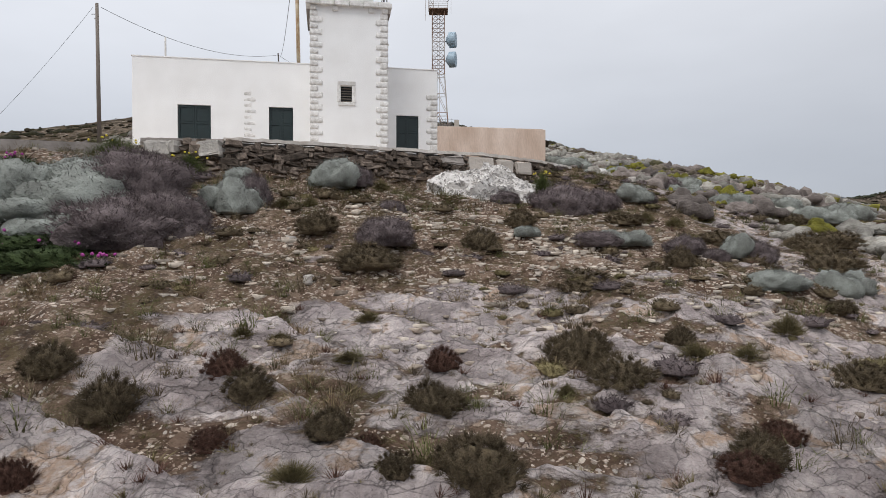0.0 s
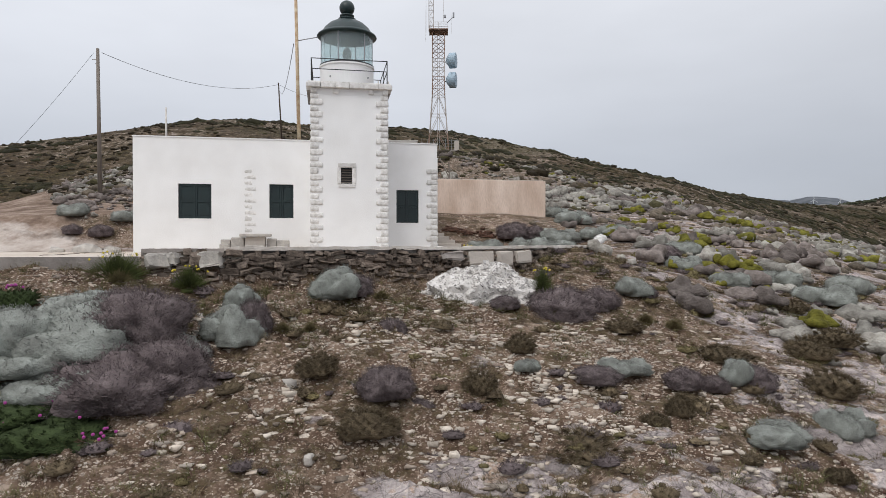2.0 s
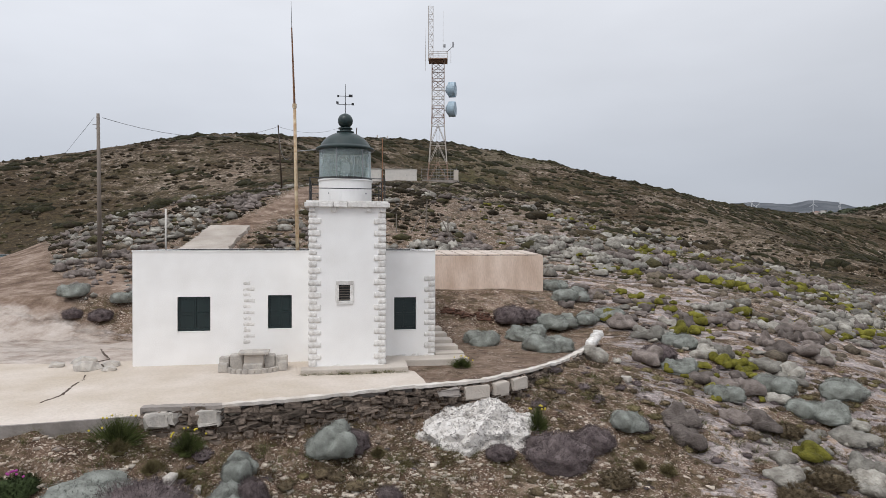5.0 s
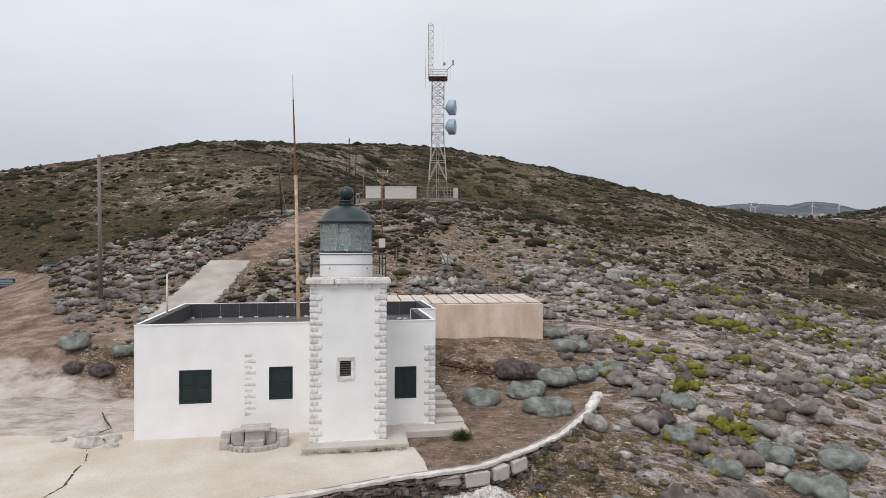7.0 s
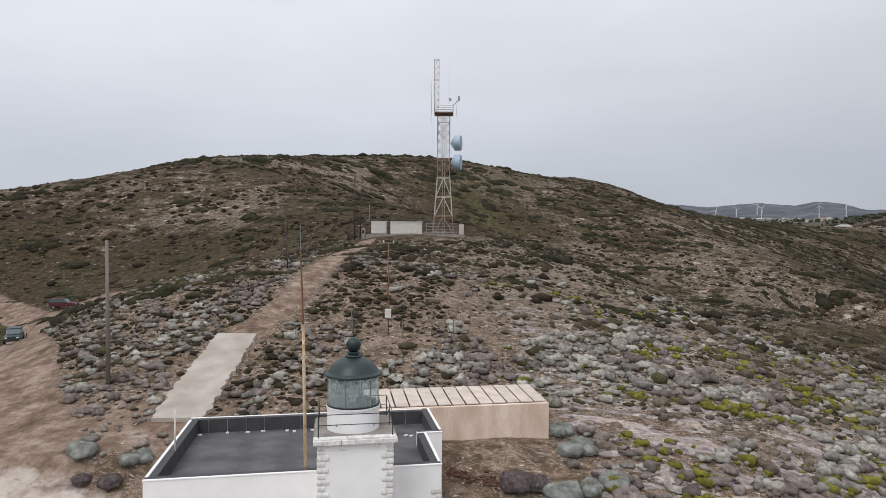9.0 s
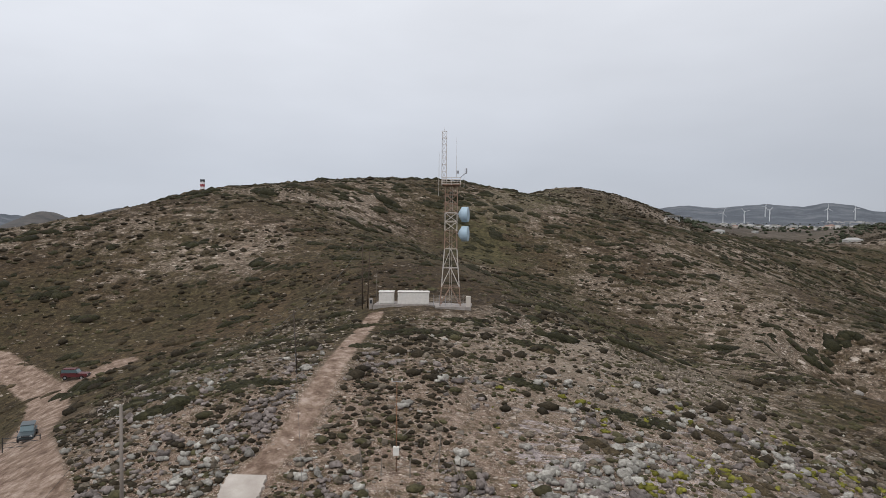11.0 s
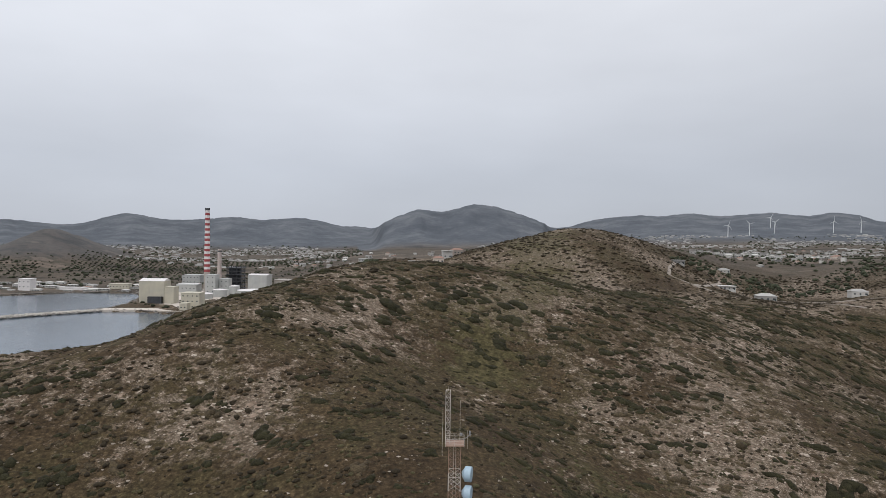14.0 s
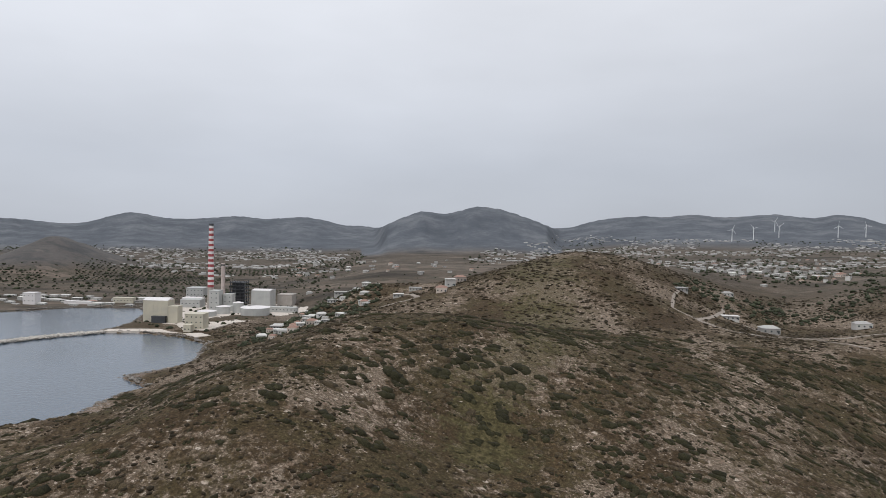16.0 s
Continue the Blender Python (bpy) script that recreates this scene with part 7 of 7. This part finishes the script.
MESHES = {
    "G": [plant_mesh("cushion_shrub", CUSHION, s, "cushion") for s in (1, 2, 3, 4)],
    "P": [plant_mesh("woody_shrub", PURPLE, s, "twiggy") for s in (5, 6, 7)],
    "H": [plant_mesh("heath_shrub", TWIG, s, "heath") for s in (8, 9, 10, 11)],
    "R": [plant_mesh("heath_shrub", REDTWIG, s, "heath") for s in (12, 13)],
    "O": [plant_mesh("grass_tuft", GRASS, s, "grass") for s in (14, 15)],
    "M": [plant_mesh("flowering_mat", GREEN, s, "mat") for s in (16, 17)],
}
TELL = {"G": ("cushion_shrub", "rounded grey-green cushion shrub on stony ground", "shrub"), "P": ("woody_shrub", "purple-grey woody shrub with bare fine twigs", "shrub"), "H": ("heath_shrub", "dark brown-green heath shrub rooted between rocks", "shrub"),
        "R": ("heath_shrub", "red-brown dried shrub rooted between rocks", "shrub"), "O": ("grass_tuft", "tuft of dry olive-green grass", "grass"), "M": ("flowering_mat", "green succulent mat with magenta flowers", "plant")}
# plants of the near slope: x, y, radius and height
NEAR = {
    "G": ((-8.1, 14.4, 1.4, 1.16), (-8.6, 13.4, 0.97, 0.7), (-9.3, 13.8, 0.9, 0.97), (-7.6, 12.7, 0.79, 0.61), (-8.5, 12.6, 0.63, 0.43), (-8.1, 15.2, 1.15, 0.77), (-6.0, 14.2, 0.56, 0.59), (-5.3, 15.7, 0.7, 0.9), (-5.5, 17.0, 0.48, 0.6), (-3.1, 18.6, 0.67, 0.78), (6.5, 21.8, 0.59, 0.57), (10.9, 28.8, 0.7, 0.65), (2.0, 15.1, 0.27, 0.27), (4.5, 15.7, 0.53, 0.4), (7.6, 16.1, 0.45, 0.62), (6.9, 13.2, 0.59, 0.42), (9.2, 14.5, 0.55, 0.67), (18.1, 28.5, 0.98, 0.85), (15.4, 25.6, 0.9, 0.8), (14.8, 28.1, 0.83, 0.75), (11.7, 25.9, 0.64, 0.61), (12.2, 32.2, 0.77, 0.71), (2.2, 32.7, 0.88, 0.79), (4.6, 33.9, 0.86, 0.77), (5.2, 30.5, 0.98, 0.85), (6.5, 34.9, 0.98, 0.85), (7.9, 39.0, 0.98, 0.85), (7.3, 41.2, 0.8, 0.73), (9.7, 35.6, 0.85, 0.76), (8.0, 35.1, 0.69, 0.65), (-18.2, 36.5, 0.71, 0.66), (-21.4, 36.8, 0.81, 0.73)),
    "P": ((-7.1, 14.6, 1.18, 1.06), (-6.6, 12.9, 1.27, 0.98), (-6.0, 13.6, 0.89, 0.91), (-7.5, 15.2, 0.83, 0.6), (-5.4, 13.2, 0.63, 0.62), (-5.0, 13.2, 0.41, 0.37), (-5.7, 14.8, 0.28, 0.37), (-4.8, 16.1, 0.41, 0.86), (-2.6, 18.7, 0.52, 0.57), (3.7, 19.8, 1.06, 0.9), (5.1, 20.9, 0.73, 0.68), (1.9, 19.4, 0.43, 0.37), (7.0, 21.8, 0.35, 0.4), (-1.4, 17.1, 0.4, 0.45), (-1.2, 13.4, 0.6, 0.57), (-0.5, 13.4, 0.32, 0.36), (3.6, 14.9, 0.57, 0.34), (5.8, 15.2, 0.47, 0.42), (6.8, 15.8, 0.35, 0.34), (7.9, 16.1, 0.55, 0.53), (10.3, 29.8, 0.82, 0.74), (4.0, 35.6, 0.96, 0.84), (5.1, 35.6, 0.69, 0.65), (-20.5, 35.0, 0.47, 0.49), (-18.9, 35.0, 0.61, 0.59)),
    "H": ((0.8, 14.1, 0.39, 0.46), (5.1, 13.6, 0.32, 0.44), (4.5, 13.4, 0.29, 0.29), (7.5, 14.8, 0.42, 0.5), (11.2, 19.6, 0.77, 0.66), (12.9, 20.8, 0.7, 0.54), (13.0, 23.6, 0.58, 0.4), (10.3, 16.7, 0.71, 0.58), (2.6, 12.3, 0.76, 0.48), (2.0, 16.3, 0.36, 0.42), (-2.8, 14.2, 0.46, 0.47), (-1.5, 12.2, 0.63, 0.47), (7.8, 17.6, 0.69, 0.41), (5.4, 19.0, 0.56, 0.36), (-3.5, 6.6, 0.32, 0.48), (-4.5, 7.2, 0.28, 0.34), (-2.1, 6.9, 0.26, 0.31), (-1.1, 6.0, 0.21, 0.23), (-0.1, 7.0, 0.32, 0.36), (1.9, 8.8, 0.44, 0.54), (2.2, 7.8, 0.42, 0.42), (0.3, 5.4, 0.35, 0.47), (3.1, 6.2, 0.29, 0.32), (5.6, 8.4, 0.36, 0.33), (3.5, 9.3, 0.2, 0.26), (7.5, 11.9, 0.25, 0.26), (-0.4, 5.3, 0.15, 0.2)),
    "R": ((-2.5, 7.3, 0.24, 0.31), (0.0, 7.9, 0.21, 0.26), (3.7, 6.9, 0.22, 0.23), (-0.7, 5.9, 0.12, 0.18), (-2.2, 6.1, 0.21, 0.2), (2.9, 6.0, 0.25, 0.26), (-3.7, 5.4, 0.18, 0.3)),
    "O": ((-8.7, 17.0, 0.41, 0.45), (-7.7, 17.0, 0.46, 0.45), (-7.6, 16.5, 0.32, 0.43), (-6.8, 16.5, 0.36, 0.43), (6.4, 20.0, 0.38, 0.45), (7.3, 20.0, 0.42, 0.45), (-4.1, 16.2, 0.27, 0.35), (-3.4, 16.2, 0.29, 0.35), (-1.8, 18.5, 0.33, 0.39), (-1.0, 18.5, 0.37, 0.39), (8.2, 21.6, 0.32, 0.42), (9.0, 21.6, 0.36, 0.42), (-1.3, 5.4, 0.31, 0.23), (5.3, 9.7, 0.3, 0.45), (3.4, 8.5, 0.28, 0.26), (4.1, 8.5, 0.31, 0.26), (-2.7, 8.5, 0.21, 0.2), (-2.2, 8.5, 0.23, 0.2), (-1.1, 9.4, 0.3, 0.2), (-0.4, 9.4, 0.33, 0.2), (-4.1, 8.1, 0.21, 0.18), (-3.6, 8.1, 0.23, 0.18), (0.7, 10.5, 0.31, 0.17), (1.4, 10.5, 0.34, 0.17), (-1.2, 8.0, 0.29, 0.18), (-0.2, 5.5, 0.15, 0.16), (1.5, 7.6, 0.18, 0.23)),
    "M": ((-10.3, 15.3, 0.51, 0.67), (-7.2, 11.6, 0.95, 0.65), (-7.9, 11.9, 0.7, 0.42), (-6.1, 11.2, 0.48, 0.32)),
    "E": ((-9.0, 17.5, 0.95, 0.98), (-7.1, 17.7, 0.59, 0.77), (3.3, 21.1, 0.48, 1.04), (0.9, 26.3, 0.61, 0.54)),
}
MESHES["E"] = [plant_mesh("leafy_bush", LEAFY, s, "grass") for s in (18, 19)]
TELL["E"] = ("leafy_bush", "fresh green leafy bush with small yellow flowers", "bush")
pq = random.Random(77)


def plant(k, x, y, r, h):
    name, label, cat = TELL[k]
    core, coat = MESHES[k][pq.randrange(len(MESHES[k]))]
    ob = new(name, core)
    new("foliage", coat).parent = ob
    ob.matrix_basis = pose(x, y, gz(x, y) - 0.04, 0, 0, pq.uniform(0, 360)) @ Matrix.Diagonal((r, r, h * (1.08 if k in "GP" else 1.2 if k == "M" else 1.0), 1))
    return tagged(ob, label, cat, "shrubs on the near slope")


for k, rows in NEAR.items():
    for x, y, r, h in rows:
        ob = plant(k, x, y, r, h)
        if k in "ME":
            for i in range(9):
                bm = bmesh.new()
                bmesh.ops.create_icosphere(bm, subdivisions=1, radius=0.035)
                a, d = pq.uniform(0, 6.28), pq.uniform(0.2, 0.85) * r
                f = part("flower", bm, MAGENTA if k == "M" else YELLOW, ob)
                f.matrix_basis = ob.matrix_basis.inverted() @ Matrix.Translation((x + d * math.cos(a), y + d * math.sin(a), gz(x, y) + h * (0.62 if k == "M" else 0.85) * (1 - 0.4 * (d / r) ** 2)))

# single stones on the slope
for x, y, r, h in ((-3.6, 13.9, 0.32, 0.34), (-2.35, 11.1, 0.12, 0.18), (-1.2, 6.4, 0.06, 0.08), (-7.0, 16.3, 0.2, 0.24), (-6.4, 16.6, 0.14, 0.16), (7.4, 25.0, 0.22, 0.25)):
    me = rough_block(2 * r, 1.3 * r, h, int(x * 10))
    me.materials[0] = STONE_LIGHT
    b = new("boulder", me)
    b.matrix_basis = pose(x, y, gz(x, y) - 0.05, 4, -6, x * 40)
    tagged(b, "pale angular stone lying on the slope", "boulder", "loose boulders on the slope")

# white rubble heap against the wall
hv, hf = blob(4, 3, 0.8, 0.42, 2.2)
hx = hv * (2.35, 1.5, 1.45) * (1 - 0.42 * np.clip(hv[:, 2:], 0, 1) * (1, 1, 0))
heap = new("rubble_heap", mesh_from("rubble_heap", hx, [tuple(f) for f in hf], RUBBLE_WHITE))
heap.matrix_basis = pose(1.4, 21.0, 14.25, 10, 0, 26)
tagged(heap, "heap of white stone rubble tipped against the wall", "rubble", kind="stuff")
rq = np.random.RandomState(61)
V, F = [], []


upper = [f for f in hf if hx[f][:, 2].min() > -0.05]
mw = heap.matrix_basis
for k in range(6500):
    w3 = rq.dirichlet((1, 1, 1))
    p = mw @ Vector(w3 @ hx[upper[rq.randint(len(upper))]])
    vs, fs = CHIPS[k % 14]
    e = (0.014 + 0.055 * rq.rand() ** 3) * np.array([rq.uniform(0.8, 1.6), rq.uniform(0.7, 1.2), rq.uniform(0.5, 0.9)])
    rot = np.array(Euler((rq.uniform(-1, 1), rq.uniform(-1, 1), rq.uniform(0, 6))).to_matrix())
    V.append((vs * e) @ rot.T + np.array(p))
    F.append(fs + k * len(vs))
rub = new("rubble_stones", mesh_from("rubble_stones", np.concatenate(V), [tuple(t) for t in np.concatenate(F)], RUBBLE_WHITE))
tagged(rub, "broken white stones covering the rubble heap", "rubble", kind="stuff")

# loose stones and tufts over the near slope
rq = np.random.RandomState(71)
n = 34000
x, y = rq.uniform(-13, 19, n), 5 + 22 * rq.rand(n) ** 1.2
ok = (rq.rand(n) < (0.15 + 0.85 * step(fbm(x / 2.2, y / 2.2, 3), 0.42, 0.58)) * step(y + 0.2 * x, 6, 12)) & (site(x, y) < 0.1)
x, y = x[ok], y[ok]
scatter("loose_stones", SCREE, CHIPS, x, y, 0.016 + 0.10 * rq.rand(len(x)) ** 5, "loose pale and brown stones strewn over the slope", "stones", sink=0.15, squash=(0.5, 0.9), seed=72, smooth=False)
n = 2600
x, y = rq.uniform(-20, 45, n), rq.uniform(30, 75, n)
ok = site(x, y) < 0.1
scatter("loose_stones", SCREE, CHIPS, x[ok], y[ok], 0.05 + 0.25 * rq.rand(ok.sum()) ** 3, "loose pale stones among the cushion shrubs", "stones", sink=0.2, squash=(0.4, 0.8), seed=73, smooth=False)


n = 9500
x, y = rq.normal(1.0, 5.0, n), rq.normal(15.5, 3.4, n)
ok = (site(x, y) < 0.1) & (y > 8) & (rq.rand(n) < 0.15 + 0.85 * step(fbm(x / 1.5 + 9, y / 1.5, 3), 0.42, 0.58))
scatter("pale_stones", mat("pale_loose_stone", (0.60, 0.53, 0.455), 0.9, 0.15, 6, 0.4, 20, random_by="island", second=(0.44, 0.375, 0.31), spread=0.3), CHIPS, x[ok], y[ok], 0.03 + 0.12 * rq.rand(ok.sum()) ** 3.5, "larger pale stones scattered below the wall", "stones", sink=0.1, squash=(0.5, 0.9), seed=74, smooth=False)


n = 170
u = rq.rand(n)
scatter("broken_roof_tiles", mat("broken_tile", (0.16, 0.085, 0.06), 0.9, 0.2, 6, 0.3, 20, random_by="island", second=(0.09, 0.055, 0.042)), CHIPS, 0.2 + 4.4 * u + rq.normal(0, 0.1, n), 36.4 - 1.0 * u + rq.normal(0, 0.16, n), rq.uniform(0.10, 0.2, n), "row of dark broken roof tiles on the ground behind the house", "tiles", sink=-0.1, squash=(0.4, 0.9), seed=75, smooth=False)


def tuft_shape(seed, n=44, spread_=1.25):
    q = np.random.RandomState(seed)
    V, F = [], []
    for k in range(n):
        a, t = q.rand() * 6.283, q.rand() * spread_
        d = np.array([math.cos(a) * math.sin(t), math.sin(a) * math.sin(t), math.cos(t)])
        side = np.array([-d[1], d[0], 0]) + q.normal(0, 0.3, 3)
        side = side / np.linalg.norm(side) * 0.028
        o = np.array([d[0], d[1], 0]) * 0.7 * q.rand()
        V += [o - side, o + side, o + d * q.uniform(0.5, 1.0)]
        F.append((3 * k, 3 * k + 1, 3 * k + 2))
    return np.array(V), np.array(F)


TUFTS = [tuft_shape(s) for s in range(6)]
for name, m, seed, n, lab in (("grass_tufts", GRASS, 81, 3500, "dry olive grass tufts between the stones"), ("heath_tufts", TWIG, 82, 2500, "small dark heath tufts between the stones"), ("red_tufts", REDTWIG, 83, 3000, "red-brown dry herbs between the stones")):
    rq = np.random.RandomState(seed)
    x, y = rq.uniform(-16, 26, n), 4.5 + 30 * rq.rand(n) ** 1.3
    ok = (rq.rand(n) < 0.12 + 0.88 * step(fbm(x / 2.6 + seed, y / 1.3, 3), 0.45, 0.6)) & (site(x, y) < 0.1)
    x, y = x[ok], y[ok]
    scatter(name, m, TUFTS, x, y, 0.05 + 0.19 * rq.rand(len(x)) ** 2, lab, "grass", sink=0.0, squash=(0.6, 1.1), seed=seed, smooth=False)

# soft grasses below the wall and across the slope
def grass_shape(seed, n=44):
    q = np.random.RandomState(seed)
    V, F = [], []
    for k in range(n):
        a, t = q.rand() * 6.283, q.rand() ** 0.8 * 0.9
        o = np.array([math.cos(a), math.sin(a), 0]) * 0.8 * q.rand()
        d = np.array([math.cos(a) * math.sin(t), math.sin(a) * math.sin(t), math.cos(t)]) + q.normal(0, 0.15, 3)
        side = np.array([-math.sin(a), math.cos(a), 0]) * 0.026
        h = q.uniform(0.5, 1.2)
        m = o + d * h * 0.55
        tip = m + (d + np.array([math.cos(a), math.sin(a), -0.5]) * 0.5) * h * 0.45
        V += [o - side, o + side, m, m - side, m + side * 0.6, tip]
        F += [(6 * k, 6 * k + 1, 6 * k + 2), (6 * k + 3, 6 * k + 4, 6 * k + 5)]
    return np.array(V), np.array(F)


GRASSES = [grass_shape(s) for s in range(30, 36)]
FRESH = leafmat("fresh_grass", (0.150, 0.150, 0.062), (0.080, 0.078, 0.034), 20, scale=3)
STRAW = leafmat("straw_grass", (0.240, 0.180, 0.105), (0.130, 0.095, 0.055), 20, scale=3)
for name, m, seed, n, lab in (("green_grass", FRESH, 95, 9500, "soft green grass below the wall and between stones"), ("straw_grass", STRAW, 96, 4200, "dry straw-brown grass and herbs on the slope"), ("brown_herbs", TWIG, 97, 3800, "dark brown dry herbs on the slope")):
    rq = np.random.RandomState(seed)
    x, y = rq.uniform(-13, 20, n), 6 + 19 * rq.rand(n)
    near_wall = np.exp(-((y - 15.5 - 0.45 * (x + 8)) / 2.6) ** 2) * (1 - step(x, 4, 9))
    ok = (rq.rand(n) < np.clip((0.08 + 0.3 * (x < -1) * (y < 14) + 0.9 * near_wall) * step(fbm(x / 1.8 + seed, y / 1.8, 3), 0.36, 0.55) + 0.35 * step(fbm(x / 2.5 + seed, y / 1.6, 3), 0.5, 0.62), 0, 1)) & (site(x, y) < 0.1) & (np.hypot((x - 1.4) / 2.3, (y - 21) / 1.5) > 1.0)
    x, y = x[ok], y[ok]
    scatter(name, m, GRASSES, x, y, 0.10 + 0.22 * rq.rand(len(x)) ** 2.2, lab, "grass", sink=0.0, squash=(0.7, 1.2), seed=seed, smooth=False)

rq = np.random.RandomState(98)
n = 150
u = rq.rand(n)
scatter("apron_grass", FRESH, GRASSES, -5.2 + 3.9 * u, 23.78 + 0.72 * u + rq.normal(0, 0.07, n), 0.06 + 0.13 * rq.rand(n) ** 2, "green and brown grass along the foot of the tower apron", "grass", squash=(0.7, 1.1), seed=99, smooth=False, lift=0.14)

# low twiggy clumps between the larger shrubs
def clump_shape(seed, n=240):
    q = np.random.RandomState(seed)
    vs, fs = blob(2, seed, 0.7, 0.45, 1.9)
    vs = vs * 0.72
    up = vs[vs[:, 2] > 0]
    V, F = [vs], [fs]
    for k in range(n):
        p = up[q.randint(len(up))] + q.normal(0, 0.06, 3)
        out = p / np.linalg.norm(p)
        d = 0.6 * out + q.normal(0, 0.5, 3)
        d[2] = abs(d[2]) + 0.1
        side = np.cross(d, out + q.normal(0, 0.35, 3))
        side = side / np.linalg.norm(side) * 0.03
        V.append(np.array([p - side, p + side, p + d / np.linalg.norm(d) * q.uniform(0.12, 0.4)]))
        F.append(np.array([[0, 1, 2]]) + len(vs) + 3 * k)
    return np.concatenate(V), np.concatenate(F)


CCHIPSS = [clump_shape(s) for s in range(20, 26)]
for name, m, seed, n, lab in (("brown_clumps", TWIG, 91, 1800, "low brown twiggy clumps on the stony slope"), ("mauve_clumps", PURPLE, 92, 1100, "low mauve-grey twiggy clumps on the stony slope"), ("olive_clumps", GRASS, 93, 900, "low olive-green clumps on the stony slope")):
    rq = np.random.RandomState(seed)
    x, y = rq.uniform(-14, 24, n), 6 + 26 * rq.rand(n) ** 0.9
    ok = (rq.rand(n) < (0.1 + 0.9 * step(fbm(x / 3.4 + seed, y / 2.4, 3), 0.46, 0.58)) * (0.25 + 0.75 * step(y, 8, 12))) & (site(x, y) < 0.1) & (x > -5 - 0.4 * (y - 6)) & (np.hypot(x - 1.2, y - 20.8) > 2.0)
    x, y = x[ok], y[ok]
    scatter(name, m, CCHIPSS, x, y, 0.10 + 0.30 * rq.rand(len(x)) ** 2.0, lab, "shrubs", sink=0.0, squash=(0.55, 0.9), seed=seed, smooth=False)
